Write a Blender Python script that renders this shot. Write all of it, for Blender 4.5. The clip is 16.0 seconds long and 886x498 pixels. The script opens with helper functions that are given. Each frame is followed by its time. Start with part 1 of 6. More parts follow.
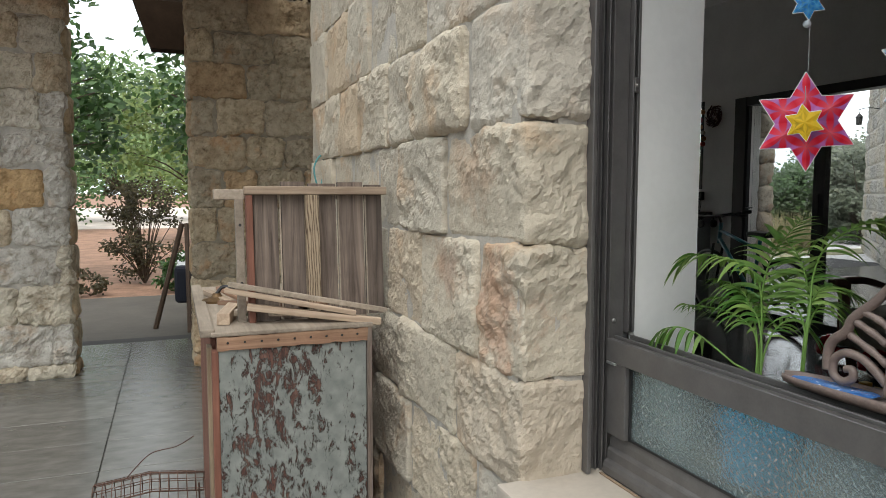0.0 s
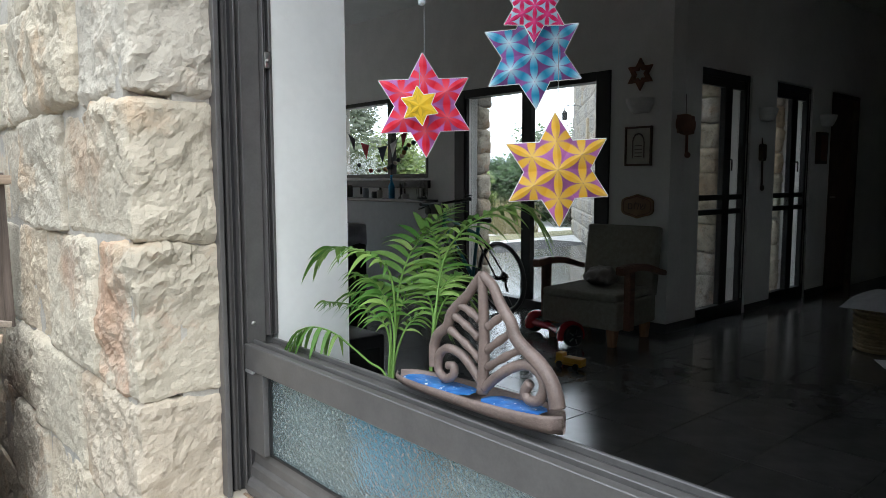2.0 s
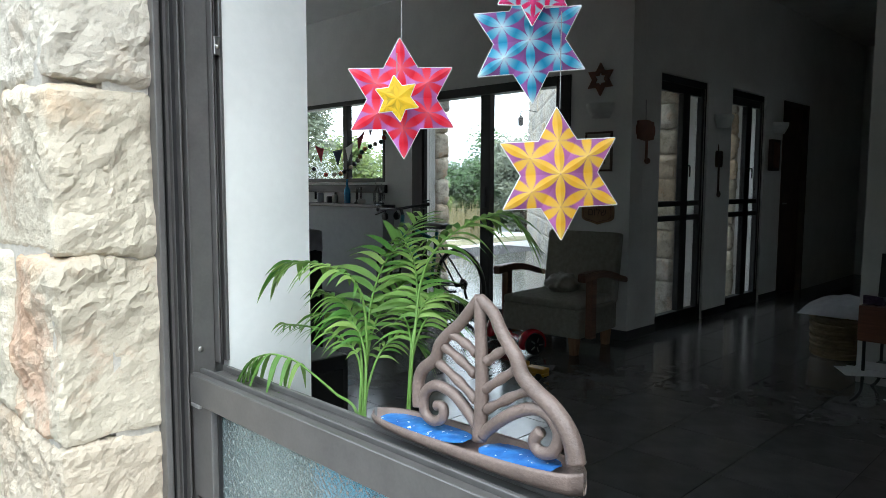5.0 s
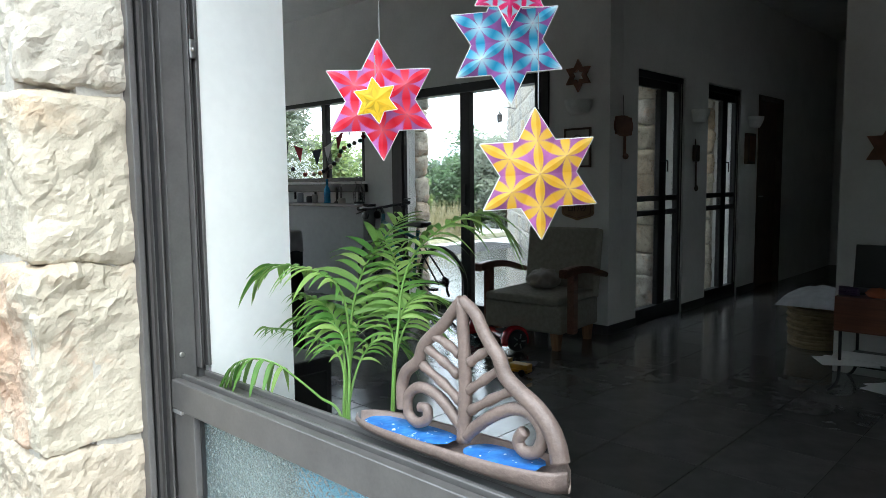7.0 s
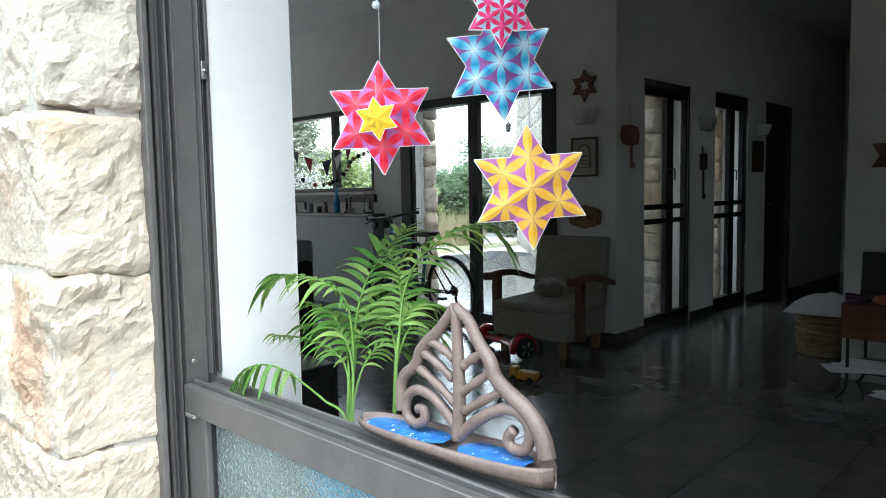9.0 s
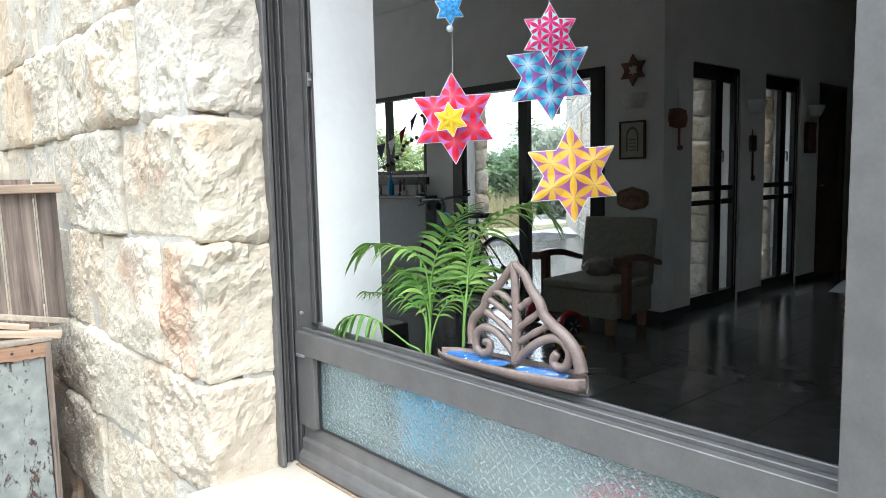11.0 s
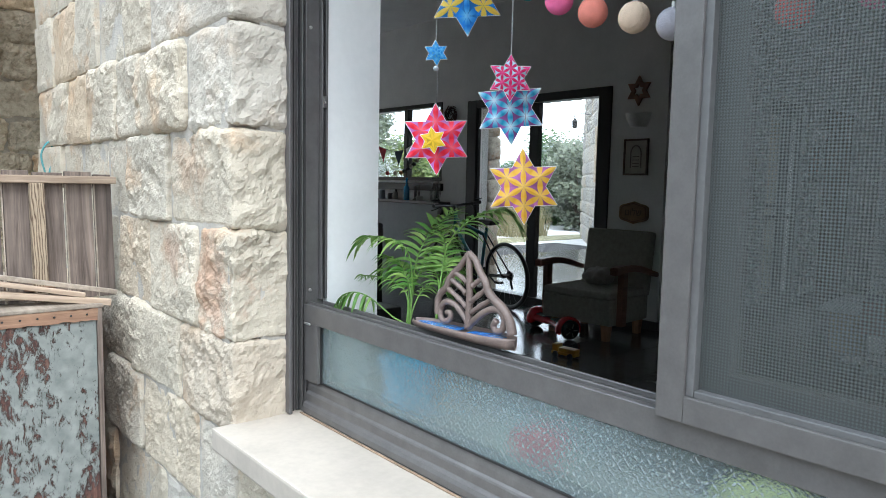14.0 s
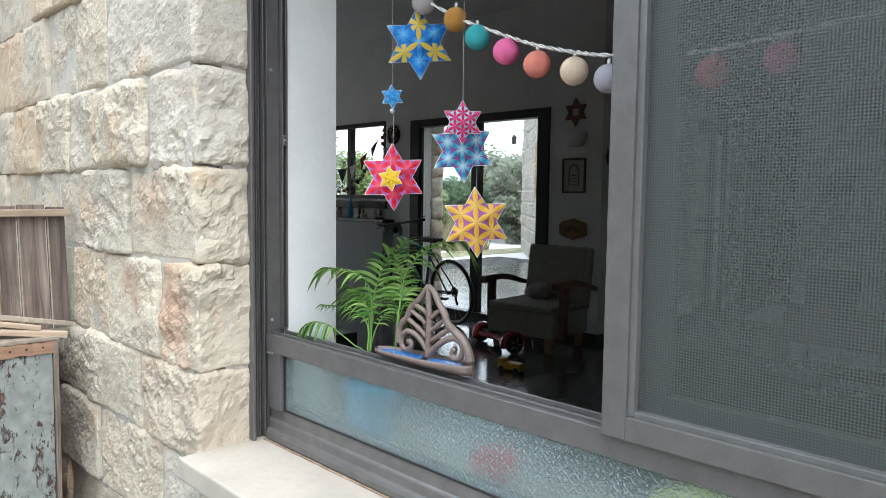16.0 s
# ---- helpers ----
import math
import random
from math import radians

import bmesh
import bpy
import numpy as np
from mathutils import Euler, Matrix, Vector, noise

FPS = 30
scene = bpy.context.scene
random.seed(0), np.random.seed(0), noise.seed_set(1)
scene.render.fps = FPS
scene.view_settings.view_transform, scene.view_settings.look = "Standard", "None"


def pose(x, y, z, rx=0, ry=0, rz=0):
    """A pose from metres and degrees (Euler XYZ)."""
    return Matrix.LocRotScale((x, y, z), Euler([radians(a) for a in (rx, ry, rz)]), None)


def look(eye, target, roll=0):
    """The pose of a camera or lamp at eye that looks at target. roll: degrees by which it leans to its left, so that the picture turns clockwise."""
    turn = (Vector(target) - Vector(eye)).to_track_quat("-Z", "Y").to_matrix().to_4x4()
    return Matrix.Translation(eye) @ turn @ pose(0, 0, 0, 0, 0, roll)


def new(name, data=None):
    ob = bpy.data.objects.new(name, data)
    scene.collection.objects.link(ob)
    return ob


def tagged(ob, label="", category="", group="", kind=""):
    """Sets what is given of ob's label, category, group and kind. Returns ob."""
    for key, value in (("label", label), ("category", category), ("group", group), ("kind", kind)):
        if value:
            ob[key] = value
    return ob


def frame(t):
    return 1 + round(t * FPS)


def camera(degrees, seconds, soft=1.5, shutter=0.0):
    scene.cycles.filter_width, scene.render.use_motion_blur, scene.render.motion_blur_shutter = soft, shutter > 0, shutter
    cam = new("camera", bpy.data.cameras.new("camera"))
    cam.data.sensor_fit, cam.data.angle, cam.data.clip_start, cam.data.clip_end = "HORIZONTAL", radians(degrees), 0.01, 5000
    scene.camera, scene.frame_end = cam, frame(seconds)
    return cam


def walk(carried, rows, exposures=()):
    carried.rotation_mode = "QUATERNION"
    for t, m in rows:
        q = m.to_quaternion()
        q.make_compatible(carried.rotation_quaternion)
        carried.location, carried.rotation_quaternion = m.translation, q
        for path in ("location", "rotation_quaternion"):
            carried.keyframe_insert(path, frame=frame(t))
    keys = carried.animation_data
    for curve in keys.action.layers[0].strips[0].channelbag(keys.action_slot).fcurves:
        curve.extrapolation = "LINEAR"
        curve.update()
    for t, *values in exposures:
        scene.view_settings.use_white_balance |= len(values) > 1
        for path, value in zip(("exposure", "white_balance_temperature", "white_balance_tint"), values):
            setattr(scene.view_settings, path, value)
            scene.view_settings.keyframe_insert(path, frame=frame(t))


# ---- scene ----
cam = camera(64.6, 16.0, soft=0.8)
METRES, EYE, TILT, LEAN, TURN = 1.40, 1.22, 0.0, 0.0, -21.1
ROWS = [
    (0.0, 0.0, 0.0, 0.0, 0.01, -4.71, -0.11),
    (0.5, 0.0817, 0.0271, 0.0041, -6.52, -4.66, 0.1),
    (1.0, 0.1344, 0.0391, 0.0002, -12.25, -4.82, 0.24),
    (1.5, 0.1623, 0.047, -0.001, -16.6, -5.14, 0.18),
    (2.0, 0.1778, 0.0789, -0.0018, -20.01, -5.59, 0.1),
    (2.5, 0.1872, 0.129, 0.0009, -22.62, -5.59, 0.1),
    (3.0, 0.1934, 0.1673, 0.0001, -23.47, -5.21, 0.14),
    (3.5, 0.1941, 0.1792, 0.0004, -23.81, -5.01, 0.1),
    (4.0, 0.1946, 0.1896, -0.0019, -23.55, -5.03, -0.12),
    (6.5, 0.1836, 0.1885, -0.0006, -24.8, -5.61, 0.14),
    (7.0, 0.19, 0.1897, 0.0017, -25.37, -5.4, 0.66),
    (7.5, 0.1932, 0.1913, 0.003, -25.64, -5.22, 1.07),
    (8.0, 0.1984, 0.1895, 0.0037, -25.56, -4.9, 1.2),
    (8.5, 0.1958, 0.1749, 0.0046, -25.19, -4.68, 1.08),
    (11.0, 0.0928, -0.0178, 0.0105, -20.6, -6.02, 1.24),
    (11.5, 0.0524, -0.082, 0.0032, -19.71, -6.53, 1.0),
    (12.0, 0.0212, -0.1266, -0.0058, -18.95, -7.04, 0.42),
    (12.5, 0.0336, -0.1496, -0.0039, -18.42, -7.15, -0.0),
    (13.0, 0.0521, -0.1816, -0.0017, -18.19, -6.74, -0.41),
    (13.5, 0.0581, -0.2269, 0.0033, -18.24, -6.01, -1.03),
    (14.0, 0.0674, -0.2685, 0.0135, -18.88, -5.46, -1.2),
    (14.5, 0.0842, -0.2888, 0.0229, -19.98, -5.16, -1.21),
    (15.0, 0.0791, -0.2928, 0.0355, -21.59, -5.03, -1.07),
    (15.5, 0.0454, -0.3056, 0.0483, -23.17, -4.82, -0.84),
    (16.0, 0.0151, -0.3291, 0.0518, -23.71, -4.31, -0.73),
]
EXPO = [(0.0, -0.54, 6900, 8), (1.0, -0.40, 6750, 8), (2.5, 0.30, 6250, 6), (4.0, 0.49, 6200, 4), (7.0, 0.77, 6200, 3), (8.5, 0.92, 6150, 3), (11.0, 0.87, 6250, 6), (13.0, 0.50, 6000, 6), (16.0, 0.32, 6300, 7)]
walk(cam, [(t, pose(0, 0, EYE, TILT, LEAN, TURN) @ pose(METRES * x, METRES * y, METRES * z, 90 + pitch, roll, yaw)) for t, x, y, z, yaw, pitch, roll in ROWS], EXPO)

# ---- light: a bright overcast day ----
world = bpy.data.worlds.new("overcast")
scene.world = world
world.use_nodes = True
wn, wl = world.node_tree.nodes, world.node_tree.links
wn.clear()
sky = wn.new("ShaderNodeTexSky")
sky.sky_type, sky.sun_disc = "NISHITA", False
sky.sun_elevation, sky.sun_rotation = radians(60.5), radians(194)
sky.air_density, sky.dust_density, sky.ozone_density = 1.0, 4.0, 1.0
haze = wn.new("ShaderNodeMixRGB")
haze.inputs[0].default_value = 0.75
haze.inputs[2].default_value = (9.6, 10.4, 11.4, 1)
sky_bg = wn.new("ShaderNodeBackground")
sky_bg.inputs[1].default_value = 0.30
sky_out = wn.new("ShaderNodeOutputWorld")
wl.new(sky.outputs[0], haze.inputs[1])
wl.new(haze.outputs[0], sky_bg.inputs[0])
wl.new(sky_bg.outputs[0], sky_out.inputs[0])
sun = new("sun", bpy.data.lights.new("sun", "SUN"))
sun.data.energy, sun.data.angle, sun.data.color = 2.6, radians(30), (0.98, 0.99, 1.0)
sun.matrix_world = look((-1.5, -6, 11), (0.0, 0.0, 0.0))


# ---- materials ----
def mat(name, build, rough=0.7, metal=0.0):
    """A node material; build(n, l, bsdf, coord) wires it."""
    m = bpy.data.materials.new(name)
    m.use_nodes = True
    n, l = m.node_tree.nodes, m.node_tree.links
    b = n["Principled BSDF"]
    b.inputs["Roughness"].default_value, b.inputs["Metallic"].default_value = rough, metal
    tc = n.new("ShaderNodeTexCoord")
    build(n, l, b, tc)
    return m


def tex(n, l, tc, scale, detail=4.0, rough=0.55, kind="noise", stretch=None, dist=0.0):
    src = tc.outputs["Object"]
    if stretch:
        mp = n.new("ShaderNodeMapping")
        mp.inputs["Scale"].default_value = stretch
        l.new(src, mp.inputs[0])
        src = mp.outputs[0]
    if kind == "noise":
        t = n.new("ShaderNodeTexNoise")
        t.inputs["Detail"].default_value, t.inputs["Roughness"].default_value = detail, rough
        t.inputs["Distortion"].default_value = dist
    else:
        t = n.new("ShaderNodeTexVoronoi")
    t.inputs["Scale"].default_value = scale
    l.new(src, t.inputs["Vector"])
    return t


def ramp(n, l, src, stops):
    r = n.new("ShaderNodeValToRGB")
    e = r.color_ramp.elements
    while len(e) < len(stops):
        e.new(0.5)
    for i, (p, c) in enumerate(stops):
        e[i].position, e[i].color = p, (*c, 1) if len(c) == 3 else (c[0], c[0], c[0], 1)
    l.new(src, r.inputs[0])
    return r


def mixc(n, l, fac, a, b, mode="MIX"):
    m = n.new("ShaderNodeMixRGB")
    m.blend_type = mode
    for sock, v in zip(m.inputs, (fac, a, b)):
        if isinstance(v, (int, float)):
            sock.default_value = v
        elif isinstance(v, tuple):
            sock.default_value = (*v, 1)
        else:
            l.new(v, sock)
    return m.outputs[0]


def bump(n, l, b, src, strength, dist=0.01, prev=None):
    u = n.new("ShaderNodeBump")
    u.inputs["Strength"].default_value, u.inputs["Distance"].default_value = strength, dist
    l.new(src, u.inputs["Height"])
    if prev:
        l.new(prev, u.inputs["Normal"])
    l.new(u.outputs[0], b.inputs["Normal"])
    return u.outputs[0]


def plain(name, col, rough=0.6, metal=0.0, var=0.12, scale=14.0, bmp=0.0, coat=0.0, spec=None):
    """One paint with a slow and a fine variation."""
    def f(n, l, b, tc):
        a = tex(n, l, tc, scale, 5)
        c = tex(n, l, tc, scale * 9, 3)
        lo = tuple(v * (1 - var) for v in col)
        hi = tuple(min(1, v * (1 + var)) for v in col)
        r = ramp(n, l, a.outputs[0], [(0.3, lo), (0.7, hi)])
        f2 = ramp(n, l, c.outputs[0], [(0.35, (1 - var * 0.6,)), (0.65, (1.0,))])
        l.new(mixc(n, l, 1.0, r.outputs[0], f2.outputs[0], "MULTIPLY"), b.inputs["Base Color"])
        if bmp:
            bump(n, l, b, c.outputs[0], bmp, 0.004)
        if coat:
            b.inputs["Coat Weight"].default_value = coat
        if spec is not None:
            b.inputs["Specular IOR Level"].default_value = spec
    return mat(name, f, rough, metal)


def stone_mat(name, base, warm, grey, patch=0.5, rug=1.0):
    """Rock-faced limestone: each stone its own tone, rusty patches, fine pitting."""
    def f(n, l, b, tc):
        oi = n.new("ShaderNodeObjectInfo")
        off = n.new("ShaderNodeMath")
        off.operation = "MULTIPLY"
        off.inputs[1].default_value = 37.0
        l.new(oi.outputs["Random"], off.inputs[0])
        vec = n.new("ShaderNodeVectorMath")
        l.new(tc.outputs["Object"], vec.inputs[0])
        l.new(off.outputs[0], vec.inputs[1])
        def nz(sc, det, ro=0.6):
            t = n.new("ShaderNodeTexNoise")
            t.inputs["Scale"].default_value, t.inputs["Detail"].default_value, t.inputs["Roughness"].default_value = sc, det, ro
            l.new(vec.outputs[0], t.inputs["Vector"])
            return t.outputs[0]
        tone = ramp(n, l, oi.outputs["Random"], [(0.0, tuple(v * 0.93 for v in grey)), (0.3, grey), (0.45, base), (0.75, tuple(v * 1.06 for v in base)), (1.0, warm)])
        big = ramp(n, l, nz(5.0, 5), [(0.28, tuple(1 - rug * v for v in (0.14, 0.165, 0.19))), (0.5, (0.98, 0.97, 0.95)), (0.72, (1.08, 1.07, 1.05))])
        c = mixc(n, l, 1.0, tone.outputs[0], big.outputs[0], "MULTIPLY")
        if rug > 1:
            worn = ramp(n, l, nz(17.0, 7, 0.7), [(0.34, (0.62, 0.58, 0.52)), (0.50, (1.0, 0.99, 0.97)), (0.66, (1.14, 1.14, 1.13))])
            c = mixc(n, l, 1.0, c, worn.outputs[0], "MULTIPLY")
        rust = ramp(n, l, nz(3.2, 6, 0.65), [(0.56, (0.0,)), (0.68, (1.0,))])
        fac = n.new("ShaderNodeMath")
        fac.operation = "MULTIPLY"
        fac.inputs[1].default_value = patch
        l.new(rust.outputs[0], fac.inputs[0])
        c = mixc(n, l, fac.outputs[0], c, tuple(v * w for v, w in zip(warm, (1.0, 0.78, 0.6))))
        fine = ramp(n, l, nz(55.0, 5, 0.65), [(0.28, (0.66,)), (0.43, (0.99,)), (0.8, (1.06,))])
        c = mixc(n, l, 1.0, c, fine.outputs[0], "MULTIPLY")
        l.new(c, b.inputs["Base Color"])
        p = bump(n, l, b, nz(30.0 / rug ** 0.7, 8, 0.66), 0.68, 0.012 * rug)
        bump(n, l, b, nz(150.0, 4, 0.7), 0.35, 0.004, p)
        b.inputs["Specular IOR Level"].default_value = 0.25
    return mat(name, f, 0.9)


M_STONE = stone_mat("limestone", (0.495, 0.445, 0.36), (0.515, 0.41, 0.295), (0.482, 0.440, 0.365), 0.58)
M_STONE_PALE = stone_mat("pale limestone", (0.495, 0.458, 0.395), (0.485, 0.418, 0.333), (0.46, 0.435, 0.39), 0.40)
# rugged stone whose darker tone carries the porch shade in its colour
M_STONE_DARK = stone_mat("shade-darkened weathered limestone", (0.46, 0.385, 0.28), (0.45, 0.31, 0.185), (0.42, 0.365, 0.28), 0.7, 2.2)
M_MORTAR = plain("mortar", (0.45, 0.42, 0.37), 0.95, var=0.2, scale=20, bmp=0.5)
M_SILL = plain("cream sill stone", (0.455, 0.405, 0.345), 0.6, var=0.1, scale=7, bmp=0.12)
M_ALU = plain("bronze-grey aluminium", (0.134, 0.128, 0.124), 0.40, 0.3, var=0.12, scale=25)
M_ALU_DARK = plain("dark aluminium seal", (0.02, 0.02, 0.021), 0.5, 0.1, var=0.1)
M_PLASTER = plain("white plaster", (0.83, 0.83, 0.805), 0.85, var=0.04, scale=6, bmp=0.1)
# darker copy of the plaster, standing in for weaker light indoors
M_WALL = plain("dimmed room plaster", (0.72, 0.715, 0.695), 0.88, var=0.05, scale=4, bmp=0.1)
M_BLACK = plain("black plastic", (0.012, 0.012, 0.013), 0.4, var=0.1)
M_CONCRETE = plain("pale concrete", (0.55, 0.55, 0.54), 0.9, var=0.12, scale=2.0, bmp=0.2)
M_SOIL = plain("red-brown soil", (0.30, 0.17, 0.11), 0.95, var=0.3, scale=3.0, bmp=0.4)
M_WOOD_DARK = plain("dark timber", (0.09, 0.055, 0.035), 0.6, var=0.3, scale=8)


def floor_tile_mat():
    def f(n, l, b, tc):
        oi = n.new("ShaderNodeObjectInfo")
        a = tex(n, l, tc, 6, 5)
        r = ramp(n, l, a.outputs[0], [(0.3, (0.095, 0.094, 0.091)), (0.7, (0.135, 0.133, 0.128))])
        t = ramp(n, l, oi.outputs["Random"], [(0, (0.85,)), (1, (1.1,))])
        l.new(mixc(n, l, 1.0, r.outputs[0], t.outputs[0], "MULTIPLY"), b.inputs["Base Color"])
        fine = tex(n, l, tc, 130, 3)
        rr = ramp(n, l, fine.outputs[0], [(0.3, (0.13,)), (0.7, (0.20,))])
        l.new(rr.outputs[0], b.inputs["Roughness"])
        b.inputs["Specular IOR Level"].default_value = 0.62
    return mat("dark floor tile", f, 0.3)


M_TILE = floor_tile_mat()
M_GROUT = plain("grey grout", (0.045, 0.045, 0.045), 0.9)


def porch_tile_mat():
    def f(n, l, b, tc):
        oi = n.new("ShaderNodeObjectInfo")
        a = tex(n, l, tc, 7, 6, stretch=(1, 2, 1))
        r = ramp(n, l, a.outputs[0], [(0.3, (0.090, 0.087, 0.079)), (0.7, (0.145, 0.140, 0.128))])
        t = ramp(n, l, oi.outputs["Random"], [(0, (0.9,)), (1, (1.1,))])
        l.new(mixc(n, l, 1.0, r.outputs[0], t.outputs[0], "MULTIPLY"), b.inputs["Base Color"])
        bump(n, l, b, a.outputs[0], 0.10, 0.01)
    return mat("slate porch tile", f, 0.24)


M_PORCH = porch_tile_mat()


def glass_mat(name, rough, col=(1, 1, 1), pattern=False):
    def f(n, l, b, tc):
        b.inputs["Base Color"].default_value = (*col, 1)
        b.inputs["Transmission Weight"].default_value = 1.0
        b.inputs["IOR"].default_value = 1.45
        if pattern:
            w = tex(n, l, tc, 260, 4)
            bump(n, l, b, w.outputs[0], 0.35, 0.002)
            b.inputs["Transmission Weight"].default_value = 0.95
    return mat(name, f, rough)


M_GLASS = glass_mat("clear glass", 0.0)
M_FROST = glass_mat("patterned glass", 0.08, (0.57, 0.73, 0.76), True)


# ---- mesh helpers ----
def part(name, bm, material, parent=None, label="", smooth=False):
    me = bpy.data.meshes.new(name)
    bm.to_mesh(me)
    bm.free()
    if smooth:
        for p in me.polygons:
            p.use_smooth = True
    for m in material if isinstance(material, (list, tuple)) else [material]:
        me.materials.append(m)
    ob = new(name, me)
    if parent:
        ob.parent = parent
    if label:
        ob["label"] = label
    return ob


def thing(name, m, label, category, group=""):
    ob = new(name)
    ob.empty_display_size = 0.05
    ob.matrix_world = m
    return tagged(ob, label, category, group)


def setting(name, bm, material, label, category, smooth=False):
    return tagged(part(name, bm, material, None, "", smooth), label, category, kind="structure")


def box(x0, y0, z0, x1, y1, z1, bevel=0.0, seg=2, bm=None):
    b = bmesh.new()
    bmesh.ops.create_cube(b, size=1, matrix=Matrix.LocRotScale(((x0 + x1) / 2, (y0 + y1) / 2, (z0 + z1) / 2), None, (abs(x1 - x0), abs(y1 - y0), abs(z1 - z0))))
    if bevel:
        bmesh.ops.bevel(b, geom=b.edges[:], offset=bevel, segments=seg, affect="EDGES", profile=0.6)
    if bm is None:
        return b
    join(bm, b)
    return bm


def join(bm, other, m=None):
    me = bpy.data.meshes.new("tmp")
    if m:
        bmesh.ops.transform(other, matrix=m, verts=other.verts)
    other.to_mesh(me)
    other.free()
    bm.from_mesh(me)
    bpy.data.meshes.remove(me)
    return bm


def tube(points, radii, sides=8, bm=None, caps=True, flat=1.0):
    """A round bar along points; radii a number or one a point."""
    bm = bm or bmesh.new()
    pts = [Vector(p) for p in points]
    rs = radii if isinstance(radii, (list, tuple)) else [radii] * len(pts)
    rings, up = [], None
    for i, p in enumerate(pts):
        d = (pts[min(i + 1, len(pts) - 1)] - pts[max(i - 1, 0)]).normalized()
        if up is None:
            up = d.orthogonal().normalized()
        up = (up - d * up.dot(d)).normalized()
        side = d.cross(up)
        rings.append([bm.verts.new(p + rs[i] * (math.cos(a) * up + math.sin(a) * side * flat)) for a in (math.tau * k / sides for k in range(sides))])
    for a, b in zip(rings, rings[1:]):
        for k in range(sides):
            bm.faces.new((a[k], a[(k + 1) % sides], b[(k + 1) % sides], b[k]))
    if caps:
        bm.faces.new(rings[0][::-1])
        bm.faces.new(rings[-1])
    return bm


def lathe(profile, sides=24, bm=None, at=(0, 0, 0)):
    """Turn (radius, height) points round z."""
    bm = bm or bmesh.new()
    o = Vector(at)
    rings = [[bm.verts.new(o + Vector((max(r, 1e-4) * math.cos(math.tau * k / sides), max(r, 1e-4) * math.sin(math.tau * k / sides), z))) for k in range(sides)] for r, z in profile]
    for a, b in zip(rings, rings[1:]):
        for k in range(sides):
            bm.faces.new((a[k], a[(k + 1) % sides], b[(k + 1) % sides], b[k]))
    bm.faces.new(rings[0][::-1])
    bm.faces.new(rings[-1])
    return bm


def ball(r, at=(0, 0, 0), sub=2, scale=(1, 1, 1)):
    b = bmesh.new()
    bmesh.ops.create_icosphere(b, subdivisions=sub, radius=r, matrix=Matrix.Translation(at) @ Matrix.Diagonal((*scale, 1)))
    return b


def curve_pts(ctrl, n=8):
    """A smooth line through control points."""
    c = [Vector(p) for p in ctrl]
    out = []
    for i in range(len(c) - 1):
        p0, p1, p2, p3 = c[max(i - 1, 0)], c[i], c[i + 1], c[min(i + 2, len(c) - 1)]
        for k in range(n):
            t = k / n
            out.append(0.5 * (2 * p1 + (p2 - p0) * t + (2 * p0 - 5 * p1 + 4 * p2 - p3) * t * t + (3 * p1 - p0 - 3 * p2 + p3) * t ** 3))
    out.append(c[-1])
    return out


def rock(sx, sy, sz, step, r, amp, seed, open_sides=("+x",)):
    """A rock-faced block centred on its origin: rounded box, worn arrises, broken faces."""
    bm = bmesh.new()
    half = Vector((sx / 2, sy / 2, sz / 2))
    n = [max(2, min(56, round(s / step))) for s in (sx, sy, sz)]
    seen = {}
    off = Vector((seed * 3.7, seed * 1.9, seed * 5.3))
    jog = random.Random(seed)
    def vert(i, j, k):
        key = (i, j, k)
        if key not in seen:
            p = Vector((-half.x + sx * i / n[0], -half.y + sy * j / n[1], -half.z + sz * k / n[2]))
            for c, (at, sz2) in enumerate(zip(key, (sx, sy, sz))):
                if 0 < at < n[c]:
                    p[c] += jog.uniform(-0.36, 0.36) * sz2 / n[c]
            rr = min(r, half.x * 0.9, half.y * 0.9, half.z * 0.9)
            q = Vector([max(-h + rr, min(h - rr, v)) for v, h in zip(p, half)])
            d = p - q
            if d.length > 1e-6:
                d = d.normalized()
                s = p * 9 + off
                crest = 1 - 2 * abs(noise.noise(s * 1.6 + Vector((0, 0, noise.noise(s) * 0.6))))
                rough = max(0.0, min(1.0, 0.5 + 1.6 * noise.noise(p * 7 + off * 1.3)))
                chip = 1 - 2 * abs(noise.noise(p * 22 + off * 0.7))
                wob = noise.noise(p * 5 + off) * 0.55 + noise.fractal(s, 0.5, 2.3, 5) * (0.22 + 0.26 * rough) + crest * (0.10 + 0.16 * rough) + chip * (0.05 + 0.14 * rough) + (1 - 2 * abs(noise.noise(p * 41 + off))) * (0.05 + 0.13 * rough)
                p = q + d * (rr + amp * wob)
            seen[key] = bm.verts.new(p)
        return seen[key]
    for a, lo, hi in ((0, "-x", "+x"), (1, "-y", "+y"), (2, "-z", "+z")):
        u, v = [c for c in (0, 1, 2) if c != a]
        for side, at in ((lo, 0), (hi, n[a])):
            if side in open_sides:
                continue
            for iu in range(n[u]):
                for iv in range(n[v]):
                    quad = []
                    for du, dv in ((0, 0), (1, 0), (1, 1), (0, 1)):
                        c = [0, 0, 0]
                        c[a], c[u], c[v] = at, iu + du, iv + dv
                        quad.append(vert(*c))
                    if (at == 0) != (a == 1):
                        quad.reverse()
                    bm.faces.new(quad)
    return bm


